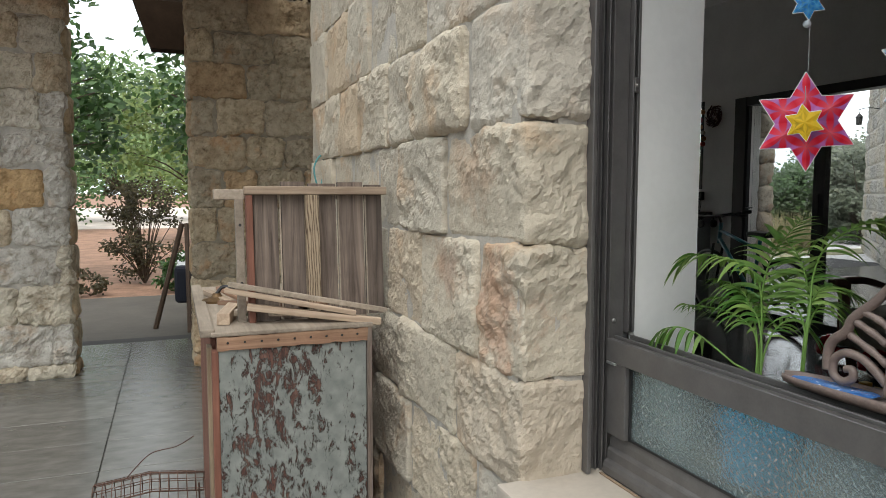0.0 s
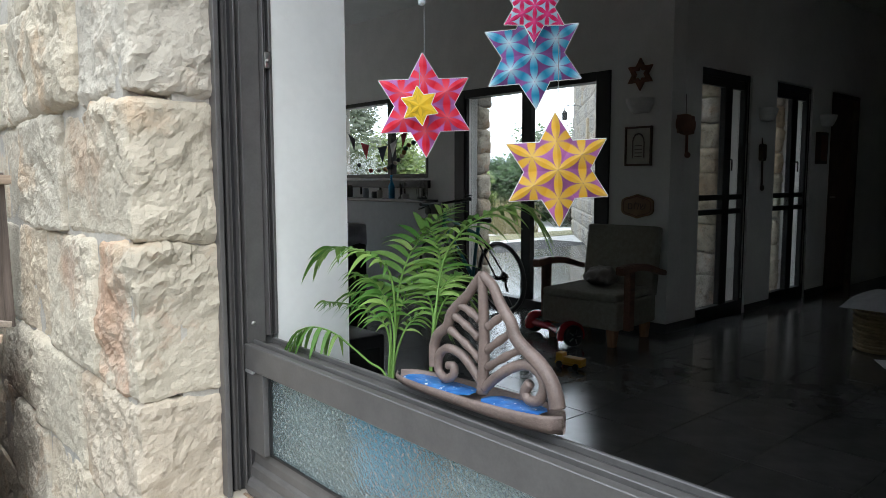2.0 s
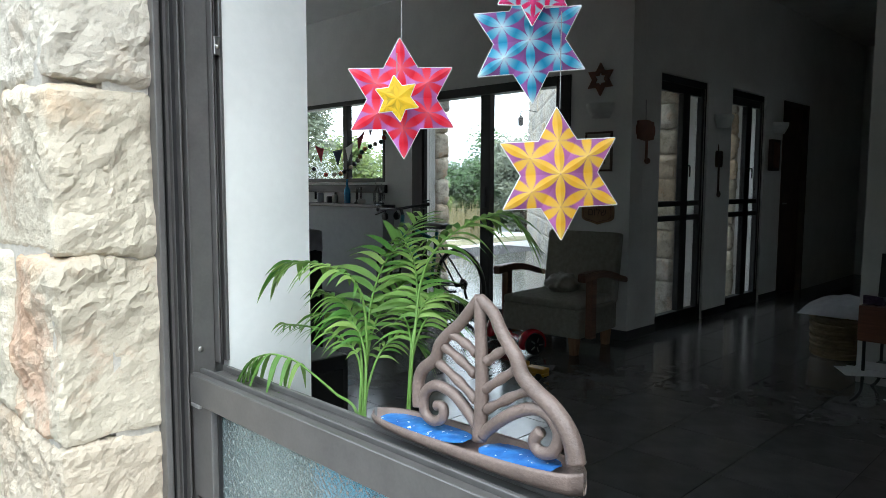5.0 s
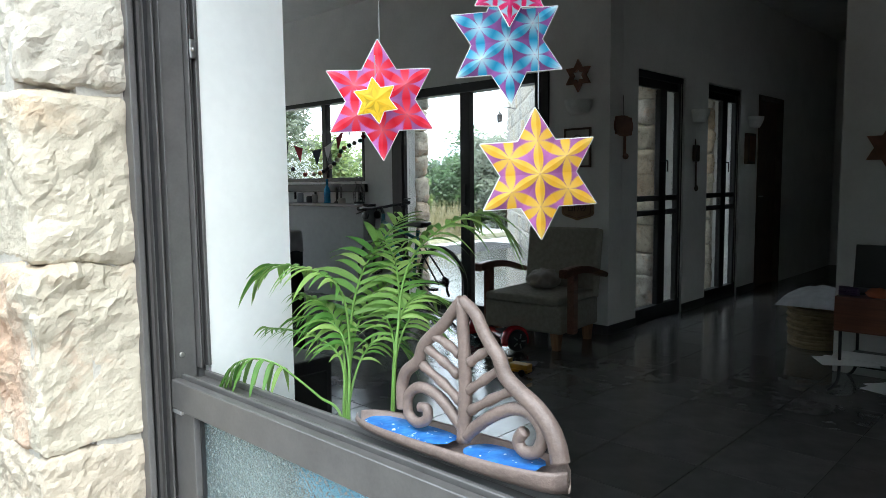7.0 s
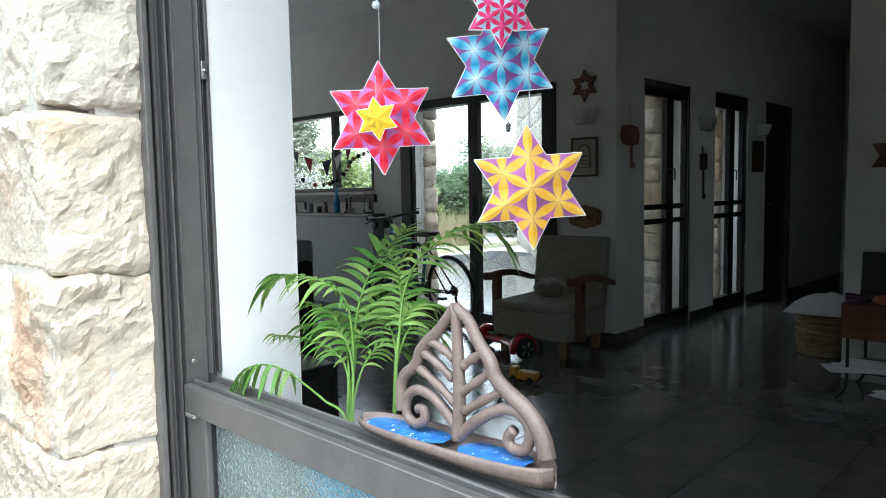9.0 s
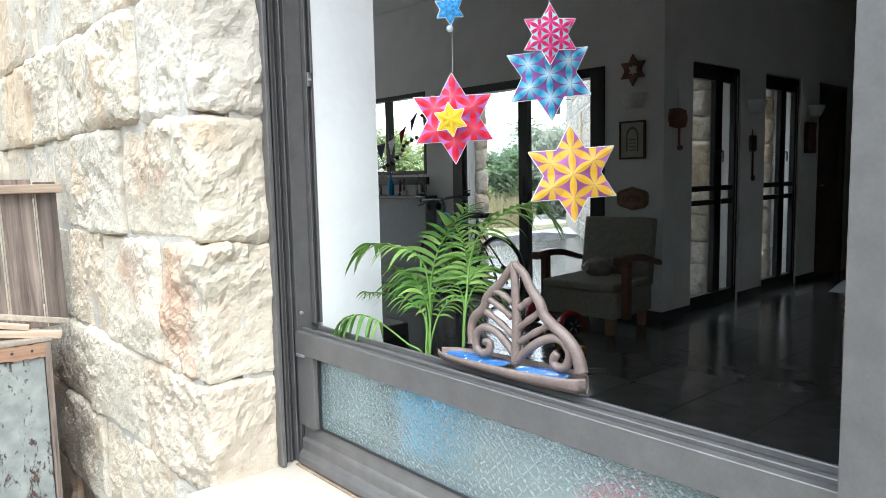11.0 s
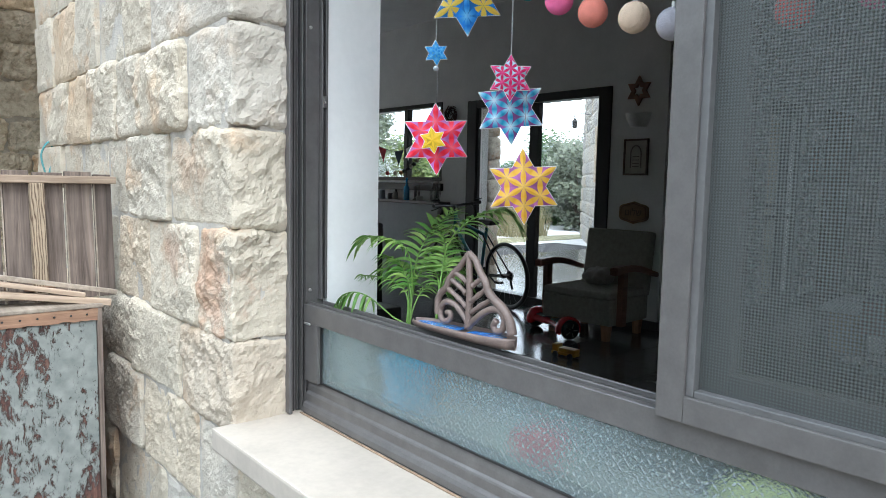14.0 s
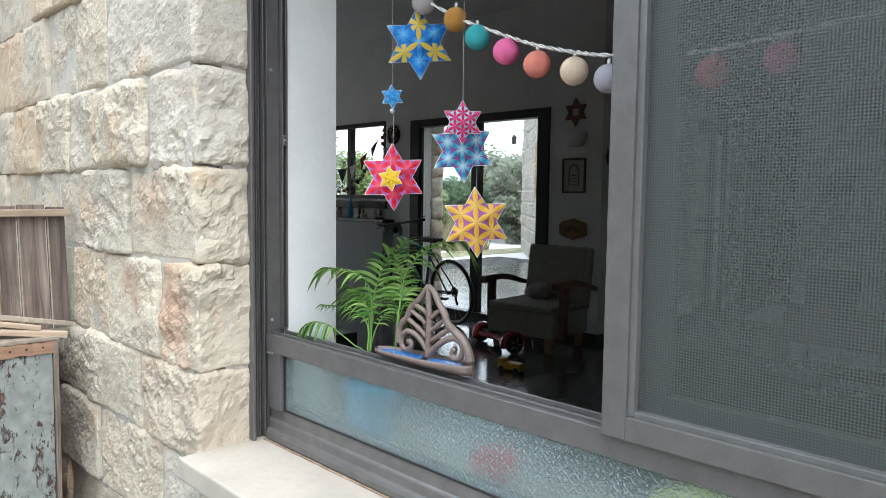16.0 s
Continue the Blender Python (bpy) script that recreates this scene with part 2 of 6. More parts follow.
def wall_with_holes(axis, at, thick, a0, a1, z0, z1, holes, bm=None):
    """A wall in the plane axis = at .. at + thick, from a0 to a1, with openings (a, b, za, zb) cut through."""
    bm = bm or bmesh.new()
    cuts = sorted({a0, a1, *[v for h in holes for v in h[:2] if a0 < v < a1]})
    for p, q in zip(cuts, cuts[1:]):
        spans = [(h[2], h[3]) for h in holes if h[0] <= p + 1e-6 and h[1] >= q - 1e-6]
        z = z0
        for lo, hi in sorted(spans) + [(z1, z1)]:
            if lo > z + 1e-4:
                if axis == "x":
                    box(at, p, z, at + thick, q, lo, bm=bm)
                else:
                    box(p, at, z, q, at + thick, lo, bm=bm)
            z = max(z, hi)
    return bm


# ---- the large structure ----
setting("ground", box(-300, -300, -0.6, 300, 300, -0.12), M_SOIL, "dry reddish soil reaching into the distance", "ground")
setting("pavement", box(-4, -6, -0.3, 1.06, 6.62, -0.068), plain("dark porch grout", (0.05, 0.048, 0.045), 0.9), "grey bedding under the porch tiles", "pavement")
# path concrete is coloured dark to stand in for the shade on it
setting("path", box(-4, 6.64, -0.3, 2.5, 9.4, -0.085, 0.01), plain("shade-toned concrete", (0.095, 0.084, 0.071), 0.9, var=0.15, scale=2.0, bmp=0.2), "plain grey concrete path beside the porch, darkened for shade", "path")
setting("floor", box(1.06, -4, -0.3, 12, 10, -0.066), M_GROUT, "grey grout under dark floor tiles", "floor")
# brightness of the far lit soil is painted as a paler strip
setting("driveway", box(-14, 27, -0.3, 3, 60, -0.115), plain("sunlit-toned soil", (0.58, 0.50, 0.44), 0.95, var=0.15, scale=1.5, bmp=0.2), "pale strip standing in for sunlit far soil in the garden", "path")
# unseen slab added so neutral light, not soil red, bounces into the kitchen
setting("terrace", box(0.0, 10.02, -0.3, 5.85, 16, -0.09), M_CONCRETE, "unseen pale concrete slab added to bounce neutral light into the kitchen", "pavement")
setting("courtyard", box(5.86, 3.42, -0.3, 26, 16, -0.085), M_CONCRETE, "pale sunlit concrete courtyard outside the sliding door", "pavement")

# window wall: core, stones come at the end
WIN = (-1.05, 1.25, 0.60, 2.20)
core = wall_with_holes("x", 0.72, 0.347, -4.0, 3.42, -0.2, 3.2, [WIN])
wall_west = setting("wall_west", core, [M_MORTAR], "thick house wall clad in rock-faced limestone", "wall")
setting("wall_lining", wall_with_holes("x", 1.066, 0.006, -4.0, 3.42, -0.06, 3.2, [WIN]), M_PLASTER, "white plastered inner face of the house wall", "wall")
b = box(0.9045, 1.2215, 0.64, 1.0725, 1.262, 2.2)
for v in b.verts:
    if v.co.x > 1.0 and v.co.y < 1.23:
        v.co.y = 1.2305
setting("reveal_plaster", b, M_PLASTER, "smooth white plaster window reveal", "wall")
HOLES_E = [(3.72, 5.60, -0.06, 2.17), (6.2, 8.4, 1.25, 2.2)]
setting("wall_east", wall_with_holes("x", 5.45, 0.2, 3.13, 10, -0.06, 3.2, HOLES_E), M_WALL, "white plastered wall with a sliding door", "wall")
HOLES_N = [(5.92, 6.83, -0.06, 2.18), (7.36, 8.22, -0.06, 2.19), (8.74, 9.56, -0.06, 2.19)]
setting("wall_north", wall_with_holes("y", 3.13, 0.29, 5.652, 12, -0.06, 3.2, HOLES_N), M_WALL, "white plastered wall with two glazed doors", "wall")
setting("wall_partition", box(5.45, -4, -0.06, 5.62, 1.437, 3.2, 0.008), M_WALL, "white plastered partition wall", "wall")
setting("wall_hall_south", box(5.621, 1.2, -0.06, 12, 1.435, 3.2), M_WALL, "white plastered hall wall", "wall")
setting("wall_hall_end", box(11.8, 1.436, -0.06, 12, 3.129, 3.2), M_WALL, "white plastered end wall of the hall", "wall")
setting("wall_south", box(1.07, -4.2, -0.06, 5.62, -4, 3.2), M_WALL, "white plastered wall behind the room", "wall")
# opening is added out of view to bring more daylight into the kitchen
setting("wall_kitchen", wall_with_holes("y", 9.8, 0.2, 1.07, 5.65, -0.06, 3.2, [(1.8, 5.2, 0.5, 2.4)]), M_WALL, "white plastered kitchen end wall with an unseen opening added for daylight", "wall")
setting("wall_return", box(0.70, 3.40, -0.2, 1.52, 3.56, 3.2), M_MORTAR, "rough end of the house wall", "wall")
setting("wall_kitchen_west", box(1.35, 3.42, -0.06, 1.52, 9.8, 3.2), M_WALL, "white plastered kitchen side wall", "wall")
b = box(0.72, -4.2, 3.2, 5.85, 10, 3.35)
box(5.852, -4.2, 3.2, 12, 3.6, 3.35, bm=b)
setting("ceiling", b, M_WALL, "plain white ceiling", "ceiling")
setting("porch_ceiling", box(-1.9, 3.6, 2.62, 0.70, 5.70, 2.8), M_WOOD_DARK, "dark timber porch roof lining", "ceiling")

# ---- window ----
window = thing("window_1", pose(0, 0, 0), "sliding window in a bronze-grey aluminium frame, one half open", "window")
window["kind"] = "structure"
part("outer_frame", box(0.791, 1.214, 0.632, 0.801, 1.241, 2.2, 0.0015, 1), M_ALU, window)
part("frame_body", box(0.8012, 1.2405, 0.632, 0.9042, 1.2495, 2.2), M_ALU, window)
part("frame_rib", box(0.8125, 1.2345, 0.632, 0.8145, 1.2405, 2.2), M_ALU_DARK, window)
part("frame_rib", box(0.8215, 1.2300, 0.632, 0.8235, 1.2405, 2.2, 0.0006, 1), M_ALU, window)
part("frame_rib", box(0.8325, 1.2245, 0.632, 0.8355, 1.2405, 2.2, 0.0008, 1), M_ALU, window)
part("channel_seal", box(0.8240, 1.2370, 0.632, 0.8320, 1.2404, 2.2), M_ALU_DARK, window)
part("jamb", box(0.8440, 1.2255, 0.632, 0.8815, 1.2404, 2.2, 0.0012, 1), M_ALU, window)
part("jamb_edge", box(0.8425, 1.2225, 0.632, 0.8447, 1.2404, 2.2, 0.0006, 1), M_ALU, window)
part("jamb_lip", box(0.8825, 1.2120, 0.925, 0.8850, 1.2404, 2.2, 0.0008, 1), M_ALU, window)
part("jamb_groove", box(0.8852, 1.2350, 0.925, 0.8975, 1.2404, 2.2), M_ALU_DARK, window)
part("jamb_lip", box(0.8900, 1.2190, 0.925, 0.8920, 1.2349, 2.2, 0.0006, 1), M_ALU, window)
part("jamb_lip", box(0.8980, 1.2180, 0.925, 0.9042, 1.2404, 2.2, 0.0012, 1), M_ALU, window)
b = box(0.830, -1.05, 0.872, 0.8445, 1.2115, 0.9185, 0.0012, 1)
box(0.8447, -1.05, 0.872, 0.9035, 1.2115, 0.912, bm=b)
part("rail", b, M_ALU, window)


def profile(points, y0, y1):
    """A long member with the given section in x and z."""
    b = bmesh.new()
    p, q = [b.verts.new((x, y0, z)) for x, z in points], [b.verts.new((x, y1, z)) for x, z in points]
    n = len(points)
    for i in range(n):
        b.faces.new((p[i], p[(i + 1) % n], q[(i + 1) % n], q[i]))
    b.faces.new(p[::-1])
    b.faces.new(q)
    bmesh.ops.recalc_face_normals(b, faces=b.faces[:])
    return b


part("bottom_frame", profile([(0.830, 0.6315), (0.827, 0.636), (0.827, 0.650), (0.831, 0.658), (0.836, 0.661), (0.838, 0.664), (0.838, 0.682), (0.840, 0.686), (0.844, 0.690), (0.845, 0.704), (0.848, 0.716), (0.850, 0.718), (0.903, 0.718), (0.903, 0.6315)], -1.05, 1.2115), M_ALU, window)
part("side_frame", box(0.834, 1.150, 0.7185, 0.8795, 1.2115, 0.8715, 0.0015), M_ALU, window)
def pressed_glass_mat():
    """Obscure glass; glints on its raised lines are painted as pale diffuse."""
    m = M_FROST.copy()
    m.name = "pressed glass"
    n, l = m.node_tree.nodes, m.node_tree.links
    at = n.new("ShaderNodeVertexColor")
    at.layer_name = "relief"
    k = n.new("ShaderNodeMath")
    k.operation, k.inputs[1].default_value = "MULTIPLY", 0.82
    l.new(at.outputs[0], k.inputs[0])
    df = n.new("ShaderNodeBsdfDiffuse")
    df.inputs[0].default_value = (0.44, 0.50, 0.49, 1)
    mx = n.new("ShaderNodeMixShader")
    l.new(k.outputs[0], mx.inputs[0])
    l.new(n["Principled BSDF"].outputs[0], mx.inputs[1])
    l.new(df.outputs[0], mx.inputs[2])
    l.new(mx.outputs[0], n["Material Output"].inputs[0])
    return m


def relief_pane(y0, y1, z0, z1, x, step=0.0014):
    """Obscure glass: a lattice of small raised flowers on its outer face."""
    ny, nz = round((y1 - y0) / step), round((z1 - z0) / step)
    Y, Z2 = np.meshgrid(np.linspace(y0, y1, ny + 1), np.linspace(z0, z1, nz + 1), indexing="ij")
    P = 0.026
    u, v = math.tau * Y / P, math.tau * Z2 / P
    f = np.cos(u) + np.cos(v) + 0.16 * np.cos(u) * np.cos(v)
    ridge = np.exp(-(f / 0.22) ** 2)
    r = np.hypot((Y / P + 0.5) % 1 - 0.5, (Z2 / P + 0.5) % 1 - 0.5)
    r2 = np.hypot(Y / P % 1 - 0.5, Z2 / P % 1 - 0.5)
    bud = np.exp(-(np.minimum(r, r2) / 0.06) ** 2)
    four = np.exp(-((np.minimum(r, r2) - 0.16) / 0.05) ** 2) * np.cos(2 * (u + v)) ** 2 * 0.6
    rng = np.random.default_rng(7)
    grain = rng.random(Y.shape)
    grain = (grain + np.roll(grain, 1, 0) + np.roll(grain, 1, 1) + np.roll(np.roll(grain, 1, 0), 1, 1)) / 4
    spark = np.clip((grain - 0.62) / 0.16, 0, 1)
    petals = np.exp(-((np.minimum(r, r2) - 0.30) / 0.05) ** 2) * np.cos(4 * np.arctan2(np.sin(u), np.sin(v))) ** 2
    h = 0.0005 * ridge + 0.0007 * bud + 0.0009 * four + 0.0006 * petals + 0.0004 * spark + 0.00012 * np.sin(Y * 2300 + Z2 * 900) * np.sin(Z2 * 2500 - Y * 700)
    V = np.stack([x - h, Y, Z2], -1).reshape(-1, 3)
    k = np.arange(ny)[:, None] * (nz + 1) + np.arange(nz)[None, :]
    F = np.stack([k, k + 1, k + nz + 2, k + nz + 1], -1).reshape(-1, 4)
    me = bpy.data.meshes.new("lower_pane")
    n0 = len(V)
    back = [(x + 0.005, y0, z0), (x + 0.005, y0, z1), (x + 0.005, y1, z1), (x + 0.005, y1, z0)]
    me.from_pydata(np.concatenate([V, np.array(back)]).tolist(), [], F.tolist() + [[n0 + 3, n0 + 2, n0 + 1, n0]])
    me.polygons.foreach_set("use_smooth", [True] * len(me.polygons))
    ca = me.color_attributes.new("relief", "FLOAT_COLOR", "POINT")
    # painted glints: pale amount along the relief, plus random sparkle
    lum = np.concatenate([np.clip(0.40 * ridge + 0.48 * four + 0.40 * bud + 0.34 * petals + 0.32 * spark, 0, 1).reshape(-1), np.zeros(4)])
    ca.data.foreach_set("color", np.stack([lum, lum, lum, np.ones_like(lum)], -1).astype(np.float32).reshape(-1))
    me.materials.append(pressed_glass_mat())
    ob = new("lower_pane", me)
    ob.parent, ob["label"], ob.visible_shadow = window, "patterned obscure glass pane", False


relief_pane(-0.55, 1.149, 0.715, 0.87, 0.850)
part("lower_pane", box(0.850, -1.05, 0.715, 0.855, -0.552, 0.87), M_FROST, window, "patterned obscure glass pane")
part("stile", box(0.815, 0.120, 0.914, 0.850, 0.163, 2.18, 0.002), M_ALU, window)
part("bottom_rail", box(0.815, -1.0, 0.914, 0.850, 0.120, 0.952, 0.002), M_ALU, window)
part("sealant", box(0.8205, 0.25, 0.6302, 0.8268, 1.215, 0.6335, 0.001, 1), plain("stained sealant", (0.30, 0.21, 0.14), 0.9, var=0.35, scale=30), window, "brown-stained sealant line")
part("window_sill", box(0.596, -1.2, 0.575, 0.86, 1.244, 0.63, 0.006), M_SILL, window, "cream limestone sill slab")

# ---- cabinet ----
cab = thing("cabinet", pose(0.1, 1.97, -0.06), "old wooden cabinet with peeling grey paint", "cabinet")

# ---- window: grooves, tracks, fittings, screen ----
for x0, x1, z1 in ((0.8475, 0.8535, 0.9235), (0.8615, 0.8640, 0.9180), (0.8860, 0.8925, 0.9215), (0.8985, 0.9025, 0.9165)):
    part("track", box(x0, 0.163, 0.9121, x1, 1.2105, z1, 0.001, 1), M_ALU, window)
part("pane_seal", box(0.845, -1.05, 0.7182, 0.8490, 1.145, 0.722), M_ALU_DARK, window)
part("side_seal", box(0.844, 1.1455, 0.7182, 0.8490, 1.1497, 0.870), M_ALU_DARK, window)
part("rail_cap", box(0.8285, 1.180, 0.8665, 0.838, 1.2085, 0.8725, 0.001, 1), plain("bare aluminium", (0.6, 0.6, 0.6), 0.35, 0.8), window, "bright aluminium rail end")
M_STEEL = plain("worn steel", (0.45, 0.44, 0.42), 0.35, 0.9)
for z in (0.951, 1.62):
    b = lathe([(0.0045, 0), (0.0045, 0.002), (0.003, 0.003)], 10)
    bmesh.ops.transform(b, matrix=pose(0.8565, 1.2256, z, 90, 0, 0), verts=b.verts)
    part("screw", b, M_STEEL, window, "small steel screw head")
b = box(0.8862, 1.2125, 1.422, 0.8975, 1.2188, 1.452, 0.002)
part("latch", b, M_STEEL, window, "worn steel latch keep")
part("latch_stud", ball(0.0035, (0.8918, 1.2120, 1.436), 2), M_STEEL, window)
part("outer_frame_head", box(0.8015, -1.05, 2.17, 0.90, 1.2105, 2.199, 0.002), M_ALU, window)
# sliding screen panel
part("screen_bead", box(0.820, 0.108, 0.952, 0.846, 0.121, 2.15, 0.002), plain("light aluminium bead", (0.15, 0.15, 0.15), 0.4, 0.4), window)
part("screen_bead", box(0.820, -1.0, 0.951, 0.846, 0.108, 0.962, 0.002), bpy.data.materials["light aluminium bead"], window)
part("inner_stile", box(0.852, 0.075, 0.942, 0.886, 0.150, 2.17, 0.002), M_ALU, window)
part("inner_rail", box(0.852, -1.0, 0.942, 0.886, 0.075, 0.985, 0.002), M_ALU, window)


def mesh_mat():
    m = bpy.data.materials.new("insect screen")
    m.use_nodes = True
    n, l = m.node_tree.nodes, m.node_tree.links
    b, out = n["Principled BSDF"], n["Material Output"]
    b.inputs["Base Color"].default_value = (0.054, 0.061, 0.059, 1)
    b.inputs["Roughness"].default_value = 0.55
    tc, sep = n.new("ShaderNodeTexCoord"), n.new("ShaderNodeSeparateXYZ")
    l.new(tc.outputs["Object"], sep.inputs[0])
    on = []
    for axis in ("Y", "Z"):
        k = n.new("ShaderNodeMath")
        k.operation, k.inputs[1].default_value = "MULTIPLY", math.tau / 0.0044
        sn = n.new("ShaderNodeMath")
        sn.operation = "SINE"
        l.new(sep.outputs[axis], k.inputs[0])
        l.new(k.outputs[0], sn.inputs[0])
        on.append(sn)
    both = n.new("ShaderNodeMath")
    both.operation = "ADD"
    l.new(on[0].outputs[0], both.inputs[0])
    l.new(on[1].outputs[0], both.inputs[1])
    mx = n.new("ShaderNodeMath")
    mx.operation, mx.inputs[1].default_value, mx.inputs[2].default_value = "MULTIPLY_ADD", 0.17, 0.80
    l.new(both.outputs[0], mx.inputs[0])
    tr, mix = n.new("ShaderNodeBsdfTransparent"), n.new("ShaderNodeMixShader")
    l.new(mx.outputs[0], mix.inputs[0])
    l.new(tr.outputs[0], mix.inputs[1])
    l.new(b.outputs[0], mix.inputs[2])
    l.new(mix.outputs[0], out.inputs[0])
    return m


b = bmesh.new()
vs = [b.verts.new(p) for p in ((0.833, 0.11, 0.95), (0.833, -1.0, 0.95), (0.833, -1.0, 2.17), (0.833, 0.11, 2.17))]
b.faces.new(vs)
part("screen", b, mesh_mat(), window, "fine grey insect mesh").visible_shadow = False
part("pane", box(0.868, -1.0, 0.98, 0.872, 0.08, 2.16), M_GLASS, window, "clear glass pane").visible_shadow = False
setting("window_shelf", box(0.902, -1.2, 0.595, 1.22, 1.238, 0.628, 0.004), M_SILL, "cream stone inner window shelf", "sill")

# ---- porch: cabinet with an old plank rack and offcuts ----
def peel_mat():
    def f(n, l, b, tc):
        v = tex(n, l, tc, 22, 10, 0.78, stretch=(1.8, 1.8, 0.8), dist=0.4)
        big = tex(n, l, tc, 2.6, 3, 0.5, stretch=(1.5, 1.5, 0.6))
        s = n.new("ShaderNodeMath")
        s.operation = "ADD"
        h = n.new("ShaderNodeMath")
        h.operation, h.inputs[1].default_value = "MULTIPLY", 0.55
        l.new(big.outputs[0], h.inputs[0])
        l.new(v.outputs[0], s.inputs[0])
        l.new(h.outputs[0], s.inputs[1])
        mask = ramp(n, l, s.outputs[0], [(0.82, (0.0,)), (0.835, (1.0,))])
        rim = ramp(n, l, s.outputs[0], [(0.775, (1.0,)), (0.815, (0.6,)), (0.845, (0.35,)), (0.885, (1.0,))])
        w = tex(n, l, tc, 30, 6, 0.6, stretch=(3, 3, 0.5))
        paint = ramp(n, l, tex(n, l, tc, 24, 6).outputs[0], [(0.3, (0.15, 0.165, 0.155)), (0.7, (0.25, 0.265, 0.245))])
        wood = ramp(n, l, w.outputs[0], [(0.35, (0.06, 0.028, 0.022)), (0.55, (0.13, 0.06, 0.045)), (0.75, (0.19, 0.13, 0.10))])
        c = mixc(n, l, mask.outputs[0], paint.outputs[0], wood.outputs[0])
        c = mixc(n, l, 1.0, c, rim.outputs[0], "MULTIPLY")
        l.new(c, b.inputs["Base Color"])
        inv = ramp(n, l, mask.outputs[0], [(0, (1.0,)), (1, (0.0,))])
        bump(n, l, b, inv.outputs[0], 0.8, 0.003)
    return mat("peeling grey paint", f, 0.75)


def wood_mat(name, a, c, scale=1.0, axis=2, rough=0.8):
    st = [38 * scale, 38 * scale, 38 * scale]
    st[axis] = 2.0 * scale
    def f(n, l, b, tc):
        oi = n.new("ShaderNodeObjectInfo")
        g = tex(n, l, tc, 1.6, 8, 0.65, stretch=tuple(st), dist=0.6)
        r = ramp(n, l, g.outputs[0], [(0.28, a), (0.5, tuple((x + y) / 2 for x, y in zip(a, c))), (0.72, c)])
        t = ramp(n, l, oi.outputs["Random"], [(0, (0.72,)), (1, (1.2,))])
        st2 = ramp(n, l, tex(n, l, tc, 5, 4).outputs[0], [(0.35, (0.75,)), (0.6, (1.0,))])
        cc = mixc(n, l, 1.0, r.outputs[0], t.outputs[0], "MULTIPLY")
        l.new(mixc(n, l, 1.0, cc, st2.outputs[0], "MULTIPLY"), b.inputs["Base Color"])
        bump(n, l, b, g.outputs[0], 0.5, 0.003)
    return mat(name, f, rough)


M_PEEL = peel_mat()
M_GREYWOOD = wood_mat("weathered grey timber", (0.032, 0.021, 0.017), (0.25, 0.195, 0.16))
M_PALEWOOD = wood_mat("pale sawn timber", (0.25, 0.175, 0.12), (0.50, 0.39, 0.29), axis=0)
M_PALEWOOD_Z = wood_mat("pale grained timber", (0.20, 0.14, 0.08), (0.52, 0.41, 0.28), 1.3, axis=2)


def flame_mat():
    """Flat-sawn softwood: nested pointed growth rings up the board."""
    def f(n, l, b, tc):
        mp = n.new("ShaderNodeMapping")
        mp.inputs["Scale"].default_value = (1.0, 1.0, 0.16)
        l.new(tc.outputs["Object"], mp.inputs[0])
        w = n.new("ShaderNodeTexWave")
        w.wave_type, w.rings_direction = "RINGS", "Y"
        w.inputs["Scale"].default_value, w.inputs["Distortion"].default_value = 42.0, 7.0
        w.inputs["Detail"].default_value, w.inputs["Detail Scale"].default_value = 3.0, 1.6
        l.new(mp.outputs[0], w.inputs["Vector"])
        r = ramp(n, l, w.outputs["Fac"], [(0.0, (0.11, 0.072, 0.045)), (0.35, (0.29, 0.22, 0.15)), (1.0, (0.38, 0.30, 0.21))])
        st = ramp(n, l, tex(n, l, tc, 6, 4).outputs[0], [(0.35, (0.78,)), (0.6, (1.0,))])
        l.new(mixc(n, l, 1.0, r.outputs[0], st.outputs[0], "MULTIPLY"), b.inputs["Base Color"])
        bump(n, l, b, w.outputs["Fac"], 0.3, 0.002)
    return mat("flame-grained timber", f, 0.8)


M_FLAME = flame_mat()
M_REDWOOD = wood_mat("red-brown board", (0.12, 0.045, 0.03), (0.28, 0.12, 0.08))
M_ORANGE = wood_mat("scuffed orange-brown board", (0.13, 0.055, 0.03), (0.38, 0.24, 0.155), axis=0)
M_DUSTY = wood_mat("dusty board", (0.27, 0.215, 0.165), (0.46, 0.39, 0.31), axis=1)

part("front", box(0.004, -0.006, 0.0, 0.418, 0.016, 0.846, 0.002), M_PEEL, cab, "front panel with flaking grey paint over red-brown wood")
b = box(0.002, -0.012, 0.848, 0.422, 0.014, 0.886)
bmesh.ops.bisect_plane(b, geom=b.verts[:] + b.edges[:] + b.faces[:], plane_co=(0.15, 0, 0), plane_no=(1, 0, 0))
for x in [0.02 + 0.016 * i for i in range(25)]:
    bmesh.ops.bisect_plane(b, geom=b.verts[:] + b.edges[:] + b.faces[:], plane_co=(x, 0, 0), plane_no=(1, 0, 0))
for v in b.verts:
    chip = noise.noise(Vector((v.co.x * 60, v.co.z * 30, 4.0)))
    v.co.z += 0.005 * chip if v.co.z < 0.86 else -0.006 * max(0.0, chip)
    v.co.y -= 0.002 * chip
part("top_strip", b, M_ORANGE, cab, "scuffed orange-brown edge strip")
part("corner_post", box(0.420, -0.012, 0.0, 0.434, 0.02, 0.886, 0.002), M_GREYWOOD, cab)
part("corner_post", box(-0.012, -0.010, 0.0, 0.006, 0.03, 0.846, 0.003), M_REDWOOD, cab)
part("side_board", box(-0.010, 0.10, 0.05, 0.006, 0.94, 0.86, 0.002), M_REDWOOD, cab, "red-brown side board")
